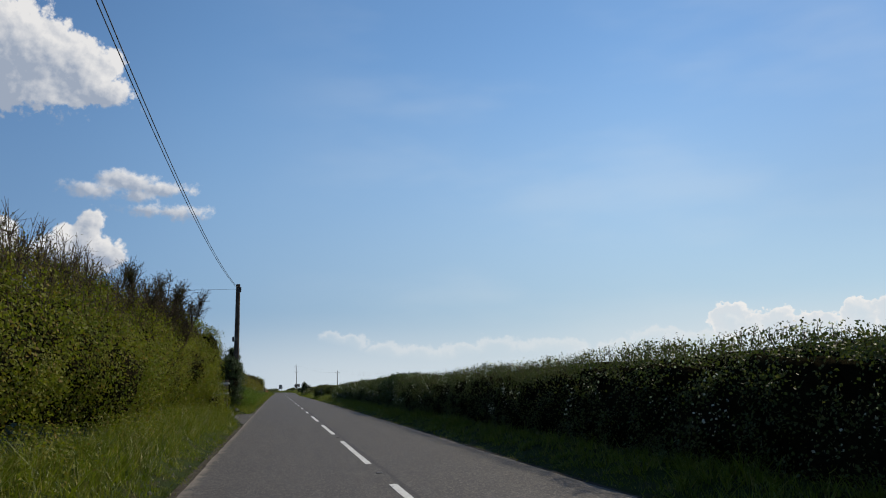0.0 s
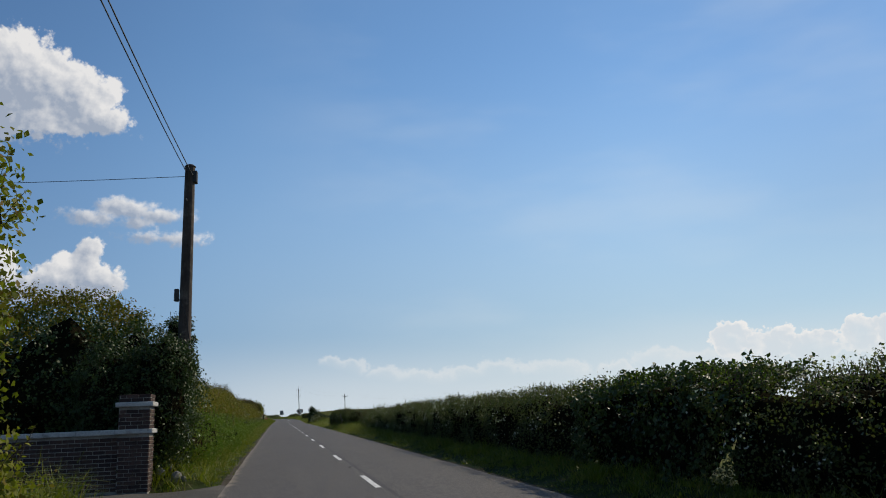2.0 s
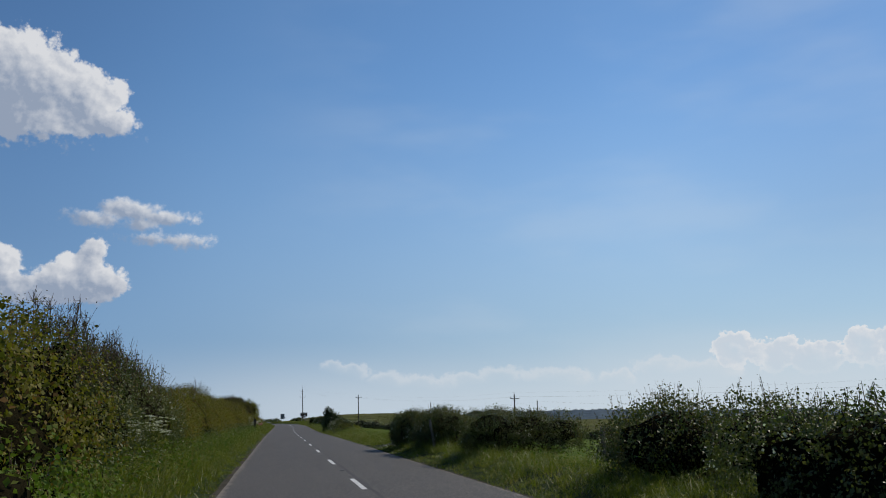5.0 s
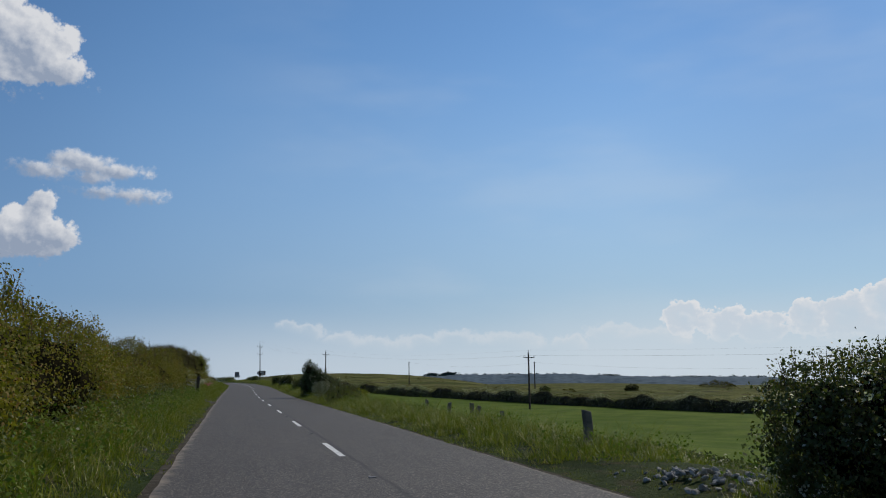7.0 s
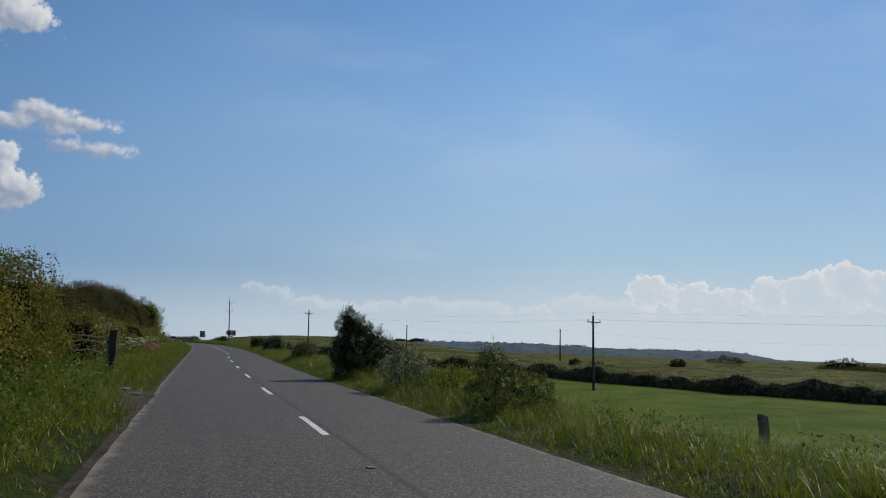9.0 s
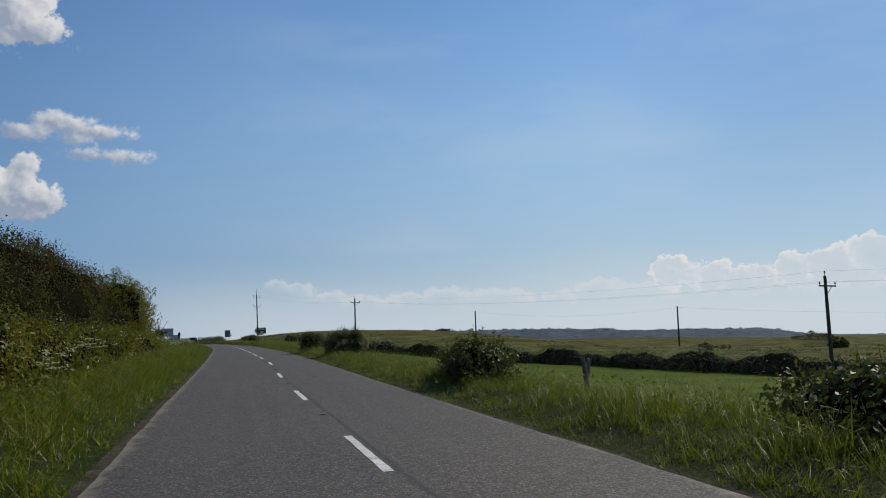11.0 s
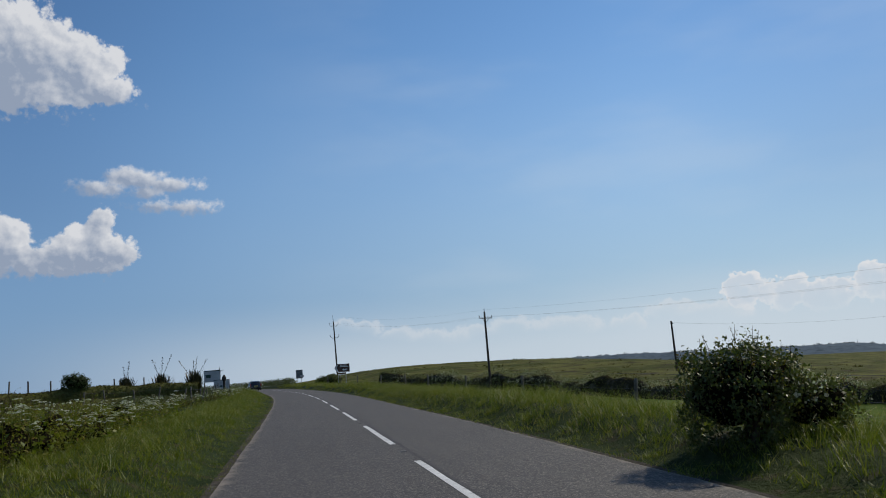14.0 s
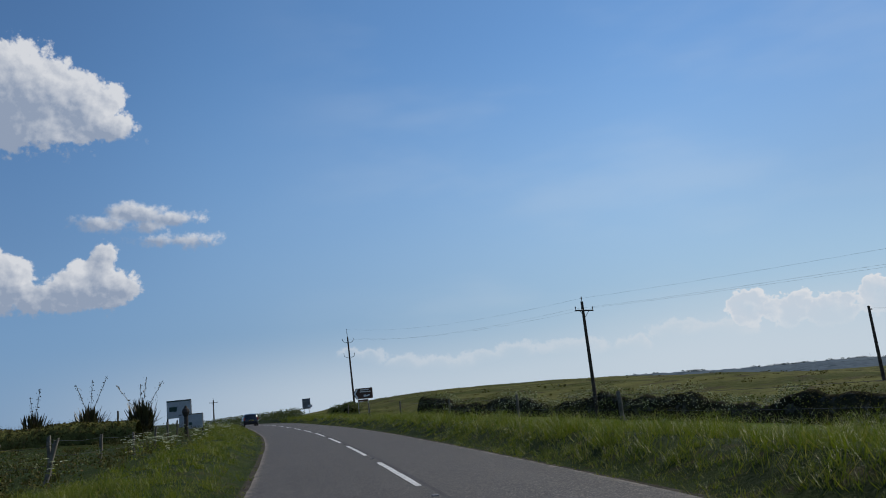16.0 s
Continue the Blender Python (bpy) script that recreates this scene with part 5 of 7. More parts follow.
def gate_pillar():
    rng = random.Random(6)
    z0 = float(road_z(43)) + 0.03
    p = thing("gate_pillar", -4.56, 43.1, z0, "dark red brick gate pillar with two pale bands", "gate pillar")
    w = 0.29
    bands = [(1.10, 1.19), (1.62, 1.71)]
    bm = bmesh.new()
    bm_box(bm, -w + 0.004, w - 0.004, -w + 0.004, w - 0.004, -0.2, 1.84)
    part("mortar_core", bm, MORTAR, p, "pale mortar joints")
    for a, b in bands:
        bm = bmesh.new()
        bm_box(bm, -w - 0.06, w + 0.06, -w - 0.06, w + 0.06, a, b, 0.012)
        part("stone_band", bm, COPING, p, "weathered pale stone band")
    long_me, turned = brick_mesh(0.215, 0.05, 0.065), brick_mesh(0.05, 0.215, 0.065)
    half_me, half_t = brick_mesh(0.105, 0.05, 0.065), brick_mesh(0.05, 0.105, 0.065)
    z, k = 0.0, 0
    while z + 0.065 <= 1.86:
        if any(z + 0.065 > a and z < b for a, b in bands):
            z = [b for a, b in bands if z + 0.065 > a and z < b][0] + 0.008
            continue
        row = [(-0.18, 0), (0.045, 0), (0.215, 1)] if k % 2 else [(0.18, 0), (-0.045, 0), (-0.215, 1)]
        for s, half in row:
            for face, me, m2 in ((0, long_me, half_me), (1, long_me, half_me), (2, turned, half_t), (3, turned, half_t)):
                ob = new("brick", m2 if half else me)
                ob.parent = p
                ob.matrix_parent_inverse = Matrix.Identity(4)
                j = rng.uniform(-0.003, 0.003)
                at = [(s, -w + 0.02 + j), (s, w - 0.02 + j), (-w + 0.02 + j, s), (w - 0.02 + j, s)][face]
                ob.matrix_basis = Matrix.Translation((at[0], at[1], z + 0.0325))
        z += 0.0745
        k += 1


bush("big dark evergreen garden hedge behind a brick wall", -7.6, 46.4, [(0, 0, 1.3, 3.6, 1.9, 1.6), (2.4, -0.2, 1.5, 1.2, 1.5, 1.7), (-2.5, 0, 1.7, 2.0, 1.8, 1.8), (1.0, -0.6, 1.75, 1.6, 1.0, 1.7)], L_DARK, 27000, 0.075, 41, "garden_hedge", "hedge", shoots=260, shoot_len=0.35, trunk=0.1, rough=0.14, core=0.8)
bush("flat topped golden green garden tree with an open spreading crown", -7.1, 48.4, [(0, 0, 3.6, 1.5, 1.2, 0.46), (1.1, 0, 3.35, 0.85, 0.8, 0.42), (-1.3, 0.2, 3.85, 1.3, 1.1, 0.55), (0.2, 0.2, 4.0, 0.9, 0.8, 0.36), (-2.6, 0.3, 3.6, 1.2, 1.0, 0.6), (-0.6, 0.3, 3.0, 1.6, 0.8, 0.4)], L_GOLD, 23000, 0.07, 42, "tree", "tree", shoots=420, shoot_len=0.3, trunk=0.085, core=0.05, rough=0.3, group="garden trees")
bush("tall dark evergreen shrub behind a brick gate pillar", -4.38, 44.2, [(0, 0, 1.2, 0.85, 0.65, 1.25), (0.12, 0, 2.0, 0.68, 0.6, 0.70), (-0.95, 0.3, 1.35, 0.8, 0.8, 1.3), (-0.2, 0.1, 0.5, 0.85, 0.65, 0.6), (0.34, 0.7, 1.95, 0.42, 0.42, 0.55), (0.32, 0.8, 1.5, 0.45, 0.4, 0.9)], L_DARK, 30000, 0.052, 43, shoots=400, shoot_len=0.25)
bush("dark evergreen branches about a wooden pole", -4.38, 46.2, [(0, 0, 1.0, 0.55, 0.6, 1.1), (0.05, 0, 2.2, 0.48, 0.5, 0.8), (0.2, -0.1, 2.9, 0.36, 0.4, 0.5)], L_DARK, 12000, 0.05, 44, shoots=200, shoot_len=0.2)
hedge("lush tangle of nettles, docks and brambles on a bank", 44.2, 80.0, lambda y: np.interp(y, [44, 46, 80], [3.45, 3.3, 3.45]) + 0.14 * wob(y, 0 * y, 3, 5), -1, 0.9,
      lambda y: np.interp(y, [44, 46, 52, 62, 80], [1.0, 1.3, 1.2, 1.0, 0.7]), L_FRESH, 38000, 0.055, 2.3, 0.26, 500, 0.3, seed=19, name="bramble_tangle", category="brambles", lump=0.9, core=0.25)
hedge("wild golden green hedge on a grassy bank", 48.6, 84.0, lambda y: 4.12 + 0.22 * wob(y, 0 * y, 6, 2), -1, 1.5,
      lambda y: np.interp(y, [48, 56, 66, 84], [2.4, 2.35, 2.3, 2.35]), L_GOLD, 48000, 0.062, 2.5, 0.42, 420, 0.35, seed=12, lump=1.5, spray=0.16, dense=0.85, core=0.45)
hedge("wild overgrown dark hawthorn hedge with long shoots", 84.0, 95.0, lambda y: 4.5 + 0.3 * wob(y, 0 * y, 5, 3), -1, 1.5,
      lambda y: np.interp(y, [84, 89, 92, 95], [2.5, 2.6, 2.65, 2.3]), L_SHADE, 26000, 0.052, 2.1, 0.38, 700, 0.55, seed=13, blossom=200, bare=160, bare_len=1.0, lump=1.2, shoot_leaf=L_GOLD)
hedge("wild golden green hedge on a grassy bank", 95.0, 107.0, lambda y: 4.8 + 0.3 * wob(y, 0 * y, 5, 3), -1, 1.3,
      lambda y: np.interp(y, [95, 99, 103, 107], [2.2, 2.0, 1.95, 2.2]), L_GOLD, 27000, 0.055, 2.2, 0.32, 420, 0.3, seed=18, lump=1.5, spray=0.15, dense=0.95, core=0.52)
hedge("wild golden green hedge with dark gaps on a grassy bank", 107.0, 149.0, lambda y: 4.7 + 0.35 * wob(y, 0 * y, 6, 4), -1, 1.7,
      lambda y: np.interp(y, [107, 111, 116, 128, 136, 146, 149], [2.3, 2.1, 2.45, 2.05, 2.3, 2.5, 2.4]), L_GOLD, 76000, 0.056, 2.3, 0.46, 1100, 0.3, seed=14, lump=2.0, spray=0.16, bare=160, bare_len=0.6, dense=0.92, core=0.52)
bush("golden green hawthorn at the end of a hedge", -5.75, 146.9, [(0, 0, 1.2, 1.0, 1.5, 1.2), (-0.5, -0.6, 1.75, 0.9, 1.2, 0.85), (0.25, 0.9, 0.8, 0.8, 1.0, 0.9)], L_GOLD, 19000, 0.05, 46, shoots=520, shoot_len=0.3, core=0.6)
hedge("dense brown green thicket of wind clipped small trees", 151.0, 200.0, lambda y: 5.6 + 0.2 * wob(y, 0 * y, 6, 5), -1, 2.8,
      lambda y: np.interp(y, [151, 155, 160, 167, 175, 183, 192, 197, 200], [1.3, 1.9, 2.4, 2.95, 3.5, 4.0, 4.2, 3.9, 2.4]), L_BROWN, 66000, 0.062, 2.2, 0.42, 1300, 0.26, seed=15, bare=420, bare_len=0.5, name="thicket", category="thicket", lump=1.6, spray=0.2)
hedge("low flowering bramble hedge in front of a thicket", 151.4, 199.0, lambda y: 4.45 + 0.2 * wob(y, 0 * y, 4, 7), -1, 1.0,
      lambda y: np.interp(y, [149, 153, 175, 190, 199], [1.4, 1.6, 1.4, 1.2, 1.0]), L_GOLD, 34000, 0.062, 2.2, 0.3, 260, 0.3, seed=16, blossom=800)

bush("tall yellow green willow shrub at the end of a thicket", -6.7, 200.6, [(0, 0, 1.9, 1.7, 2.0, 1.7), (0.3, -1.5, 2.4, 1.5, 1.6, 1.5), (0.6, 1.2, 1.2, 1.2, 1.3, 1.1)], L_HEDGE, 24000, 0.075, 33, "willow_shrub", "shrub", shoots=700, shoot_len=0.5, trunk=0.09)

# ---- left side, last stretch: open rough field ----
hedge("low tangle of yellow green shrubs and brambles", 199.0, 230.0, lambda y: np.interp(y, [199, 206, 215, 238], [5.1, 5.3, 5.6, 6.3]) + 0.25 * wob(y, 0 * y, 3, 2), -1, 1.6,
      lambda y: np.interp(y, [199, 206, 216, 224, 230], [1.15, 1.0, 0.75, 0.5, 0.3]), L_HEDGE, 34000, 0.042, 2.1, 0.34, 700, 0.35, seed=17, blossom=700, lump=1.1, spray=0.2)
# ---- right side ----
hedge("clipped dark roadside hedge with a fringe of young shoots", 0, 37.7, lambda y: 3.85 + 0.1 * wob(y, 0 * y, 7, 6), 1, 1.1,
      lambda y: np.interp(y, [0, 18, 30, 37], [1.66, 1.57, 1.45, 1.45]) + 0.04 * wob(y, 0 * y, 3, 6), L_SHADE, 56000, 0.045, 5.0, 0.12, 2500, 0.20, seed=51, dense=0.95, blossom=1900, shoot_leaf=L_FRESH, base=0.0, foot=0.0, spray=0.12)
hedge("clipped dark glossy laurel section of the roadside hedge", 35.5, 42.0, lambda y: 3.8 + 0 * y, 1, 1.15,
      lambda y: 1.66 + 0.05 * wob(y, 0 * y, 2, 6), L_DARK, 9500, 0.08, 5.0, 0.14, 700, 0.16, seed=52, shoot_leaf=L_FRESH, base=0.0, foot=0.0, spray=0.12)
hedge("clipped dark roadside hedge with a fringe of young shoots", 39.8, 80.5, lambda y: 3.85 + 0.15 * wob(y, 0 * y, 7, 8), 1, 1.1,
      lambda y: np.interp(y, [40, 58, 70, 80], [1.50, 1.42, 1.28, 1.15]) + 0.06 * wob(y, 0 * y, 3, 7), L_SHADE, 52000, 0.052, 4.5, 0.16, 2300, 0.22, seed=53, dense=0.95, blossom=1800, shoot_leaf=L_FRESH, base=0.0, foot=0.0, spray=0.12)
bush("dark hawthorn bush with long outer shoots at a field gap", 5.1, 83.2, [(0, 0, 0.65, 1.1, 1.3, 0.75), (0.6, 0.8, 0.75, 1.0, 1.0, 0.7), (1.2, -1.2, 0.65, 1.0, 1.2, 0.75)], L_SHADE, 19000, 0.05, 61, shoots=520, shoot_len=0.45, group="hawthorn bushes by the field")
bush("rounded hawthorn bush with creamy blossom", 4.6, 93.4, [(0, 0, 0.75, 0.95, 1.15, 0.58), (0.3, 0.9, 0.7, 0.85, 0.85, 0.5), (1.1, 0.1, 0.72, 0.95, 1.1, 0.56), (2.1, 0, 0.62, 0.85, 1.0, 0.52), (0.9, 0, 0.3, 1.6, 1.2, 0.45)], L_SHADE, 30000, 0.04, 62, shoots=1000, shoot_len=0.20, blossom=130, group="hawthorn bushes by the field", blossom_size=0.04)
bush("broad hawthorn bush with creamy blossom", 4.35, 100.3, [(0, 0, 0.78, 0.9, 1.4, 0.66), (0.1, 1.2, 0.72, 0.85, 0.9, 0.62), (0.1, -1.2, 0.74, 0.85, 0.9, 0.64), (0.05, 0.0, 0.35, 1.0, 2.05, 0.5)], L_SHADE, 30000, 0.042, 63, rough=0.16, core=0.66, shoots=1300, shoot_len=0.22, blossom=320, group="hawthorn bushes by the field", blossom_size=0.04)
bush("boxy dark hawthorn bush with some blossom", 4.0, 104.85, [(0, 0.6, 0.66, 0.80, 0.85, 0.72), (0, -0.6, 0.66, 0.80, 0.80, 0.72), (0.15, 0, 0.85, 0.75, 1.2, 0.52), (0.1, 0.1, 0.35, 0.95, 1.45, 0.5)], L_SHADE, 26000, 0.042, 64, core=0.66, shoots=1100, shoot_len=0.2, blossom=900, group="hawthorn bushes by the field", blossom_size=0.036, rough=0.16)
bush("small dark bush beside a leaning post", 8.8, 93.5, [(0, 0, 0.5, 0.9, 0.9, 0.75)], L_SHADE, 3600, 0.07, 65, shoots=100, blossom=300)
bush("tall dark evergreen bush leaning away from the wind", 3.9, 157.4, [(-0.42, 0.1, 1.72, 0.40, 0.5, 0.76), (0.0, 0.1, 1.5, 0.42, 0.55, 0.72), (0.45, 0.15, 1.15, 0.5, 0.6, 0.66), (0.95, 0.15, 0.85, 0.55, 0.65, 0.58), (1.5, 0.1, 0.58, 0.6, 0.7, 0.5), (2.0, 0.1, 0.32, 0.5, 0.6, 0.38), (-0.3, 0, 0.8, 0.68, 0.9, 0.85), (0.5, 0.1, 0.5, 0.9, 1.0, 0.55)], L_DARK, 24000, 0.058, 66, rough=0.30, shoots=900, shoot_len=0.28, blossom=900, blossom_size=0.036, trunk=0.07)
bush("white flowering blackthorn shrub with dark stems", 3.75, 150.2, [(0.1, 0, 0.75, 0.42, 0.55, 0.42), (0.5, 0.1, 0.5, 0.42, 0.6, 0.38), (-0.25, 0.3, 0.6, 0.36, 0.5, 0.4), (0.15, 0, 0.3, 0.55, 0.6, 0.32)], L_SHADE, 8000, 0.034, 67, shoots=220, shoot_len=0.4, blossom=2200, core=0.03, blossom_size=0.03)
bush("low green bramble and nettle tangle on the field bank", 4.5, 146.4, [(0, 0, 0.3, 0.7, 1.2, 0.5), (0.7, -1.4, 0.25, 0.7, 1.0, 0.42), (0.0, 1.7, 0.35, 0.6, 0.9, 0.5)], L_HEDGE, 6500, 0.06, 76, shoots=260, shoot_len=0.35, core=0.3)
bush("loose hawthorn bush with thin upright twigs in leaf", 3.9, 143.0, [(-0.1, 0, 0.65, 0.34, 0.45, 0.5), (-0.05, 0.3, 1.05, 0.2, 0.28, 0.32), (-0.38, -0.1, 0.95, 0.18, 0.25, 0.3), (0.4, 0.3, 0.5, 0.42, 0.55, 0.42), (-0.45, -0.3, 0.35, 0.4, 0.5, 0.38), (0.8, 0.2, 0.35, 0.4, 0.5, 0.38)], L_SHADE, 6500, 0.042, 68, shoots=330, shoot_len=0.22, blossom=60, core=0.12)
bush("straggling dark bramble on the field bank", 4.9, 163.5, [(0, 0, 0.35, 0.8, 1.6, 0.5), (0.2, 2.6, 0.35, 0.7, 1.4, 0.45)], L_SHADE, 5200, 0.08, 75, shoots=140, shoot_len=0.3, blossom=300)
bush("flowering hawthorn bush on the grassy verge", 4.85, 203.6, [(0, 0, 0.6, 0.85, 0.9, 0.6), (0.2, 0.2, 0.9, 0.65, 0.7, 0.45), (0.75, 0, 0.45, 0.6, 0.7, 0.5)], L_SHADE, 17000, 0.048, 69, shoots=620, shoot_len=0.32, blossom=1300, group="verge hawthorns", blossom_size=0.045)
bush("flowering hawthorn bush on the grassy verge", 5.05, 199.3, [(0, 0, 0.45, 0.5, 0.55, 0.5), (-0.05, 0.1, 0.9, 0.33, 0.35, 0.4)], L_SHADE, 10500, 0.048, 70, shoots=480, shoot_len=0.35, blossom=700, group="verge hawthorns", blossom_size=0.045)
bush("small dark hawthorn bush on the grassy verge", 4.3, 213.9, [(-0.15, 0, 0.6, 0.62, 0.8, 0.6), (0.35, 0.2, 0.65, 0.6, 0.7, 0.5), (1.0, 0, 0.35, 0.5, 0.6, 0.35)], L_SHADE, 11000, 0.046, 71, shoots=420, shoot_len=0.22, blossom=200, group="verge hawthorns")
bush("small dark bramble on the verge", 4.6, 178.0, [(0, 0, 0.4, 0.7, 1.5, 0.55), (0.2, 1.9, 0.35, 0.6, 1.0, 0.45)], L_SHADE, 5000, 0.09, 73, shoots=150, group="verge brambles")
bush("clipped dark roadside hedge end with brown tips", 4.6, 333.0, [(0, 0, 0.7, 1.3, 2.4, 0.85), (0.0, 2.8, 0.7, 1.2, 1.8, 0.8), (-1.2, 5.2, 0.6, 1.2, 1.8, 0.75)], L_SHADE, 12000, 0.11, 74, "hedge", "hedge", shoots=200, shoot_len=0.25)

# posts on the right
for x, y, h, th, lx, rnd in ((3.85, 98.5, 1.05, 0.11, -0.17, True), (4.4, 98.7, 0.62, 0.10, -0.06, True), (4.75, 103.85, 1.0, 0.17, 0.02, True), (7.4, 104.0, 1.2, 0.18, 0.02, True), (7.9, 92.6, 1.35, 0.15, -0.03, True), (9.2, 102.0, 1.5, 0.16, -0.05, True),
                            (4.7, 113.0, 0.72, 0.15, 0.0, False), (5.93, 121.5, 0.50, 0.11, 0.0, False), (7.05, 128.2, 0.80, 0.15, -0.03, False), (7.3, 128.6, 0.70, 0.15, 0.14, False), (7.47, 133.1, 0.68, 0.15, 0.02, False),
                            (8.4, 140.9, 0.85, 0.15, -0.05, False), (8.2, 168.0, 1.0, 0.13, 0.02, False), (7.6, 178.0, 1.0, 0.14, -0.12, True), (7.8, 178.6, 0.95, 0.13, 0.14, True),
                            (8.0, 190.0, 1.0, 0.13, 0, True), (7.0, 204.5, 0.85, 0.11, 0.03, True), (7.2, 214.0, 0.8, 0.11, -0.05, True), (7.4, 224.0, 0.8, 0.11, 0.05, True), (7.3, 234.0, 0.85, 0.11, 0.0, True),
                            (7.2, 244.0, 0.9, 0.11, 0.06, True), (7.0, 254.0, 1.05, 0.13, -0.04, True), (6.9, 264.0, 1.1, 0.12, 0.0, True), (6.2, 275.0, 1.1, 0.12, 0.05, True), (5.0, 286.0, 1.1, 0.12, 0.0, True), (3.9, 297.0, 1.1, 0.12, -0.05, True), (2.8, 307.0, 1.1, 0.12, 0.04, True)):
    fence_post("weathered grey wooden fence post in long grass", x, y, h, th, (lx, 0.03), round_post=rnd, group="field fence posts")


def bent_gate():
    """The old tubular gate hung on the dark post, its rails bent."""
    x0, y0 = -4.12, 150.62
    zb = float(height(-5.0, y0))
    root = thing("field_gate", x0, y0, zb, "old bent tubular steel field gate overgrown with weeds", "gate")
    def rail(name, pts, r=0.018):
        part(name, bm_path(bmesh.new(), [(px - x0, py - y0, pz - zb) for px, py, pz in pts], r, 7), POST_RAIL, root)
    rail("rail", [(-4.12, y0, 3.0), (-4.6, y0, 3.04), (-5.2, y0, 3.09), (-6.9, y0 + 0.1, 3.12)])
    rail("rail", [(-4.12, y0, 2.78), (-4.32, y0, 2.88), (-4.6, y0 - 0.02, 2.93), (-4.9, y0 - 0.02, 2.91), (-5.2, y0, 2.86), (-6.9, y0 + 0.1, 2.84)])
    rail("rail", [(-4.12, y0, 2.50), (-4.30, y0, 2.62), (-4.6, y0, 2.70), (-5.2, y0, 2.62), (-6.9, y0 + 0.1, 2.58)])
    rail("rail", [(-4.12, y0, 2.31), (-5.2, y0, 2.36), (-6.9, y0 + 0.1, 2.33)])
    rail("rail", [(-4.12, y0, 2.06), (-5.2, y0, 2.09), (-6.9, y0 + 0.1, 2.05)])
    rail("stile", [(-4.14, y0, 1.95), (-4.14, y0, 3.03)], 0.024)
    rail("stile", [(-6.9, y0 + 0.1, 1.9), (-6.9, y0 + 0.1, 3.15)], 0.024)
    for z in (2.15, 2.9):
        bm = bmesh.new()
        bm_box(bm, -0.03, 0.02, -0.03, 0.03, z - zb - 0.03, z - zb + 0.03, 0.006)
        part("hinge", bm, BLACK_METAL, root, "dark iron hinge")


bent_gate()


def gateway_soil():
    """Bare trodden soil between the road and the gate."""
    us, ys = np.linspace(-4.1, -2.80, 12), np.linspace(145.3, 151.0, 16)
    D, Y = np.meshgrid(us, ys)
    edge = np.minimum(np.minimum(Y - 145.3, 151.0 - Y) / 1.5, (D + 4.1) / 0.7 + 0.25)
    Z = height(D, Y) + 0.035 * np.clip(edge, -1, 1) + 0.012 * wob(D, Y, 0.4, 3)
    V = np.stack([D, Y, Z], -1).reshape(-1, 3)
    i = np.arange(len(V)).reshape(D.shape)
    Fq = np.stack([i[:-1, :-1], i[:-1, 1:], i[1:, 1:], i[1:, :-1]], -1).reshape(-1, 4)
    tagged(new("bare_soil", arrays_mesh("bare_soil", V, Fq, DIRT, smooth=True)), "trodden dark soil at a gateway beside the road", "soil", kind="structure")
    for x, y, w in ((-3.52, 148.75, 0.17), (-3.22, 148.6, 0.13)):
        bm = bmesh.new()
        bmesh.ops.create_icosphere(bm, subdivisions=2, radius=1, matrix=pose(x, y, float(height(x, y)) + 0.06, 4, 3, 25) @ Matrix.Diagonal((w, w * 0.8, 0.035, 1)))
        for v in bm.verts:
            v.co.x += 0.02 * math.sin(v.co.y * 31)
        ob = part("flat_stone", bm, STONE, None, "flat grey stone lying on bare soil")
        tagged(ob, category="stone", group="flat gateway stones")


gateway_soil()
fence_post("dark square wooden post on the grassy bank", -4.02, 150.6, 3.2 - float(height(-4.02, 150.6)), 0.19, (0.03, 0), DARK_POST)

# wire on the last stretch of the right fence
pts = [(7.0, 204.5), (7.2, 214.0), (7.4, 224.0), (7.3, 234.0), (7.2, 244.0), (7.0, 254.0), (6.9, 264.0), (6.2, 275.0), (5.0, 286.0)]
for (ax, ay), (bx, by) in zip(pts, pts[1:]):
    for hh in (0.55, 0.95):
        cable("rusty wire strand of a field fence", (ax, ay, float(height(ax, ay)) + hh), (bx, by, float(height(bx, by)) + hh), 0.03, 0.004, 4, "fence_wire", "fence wires")


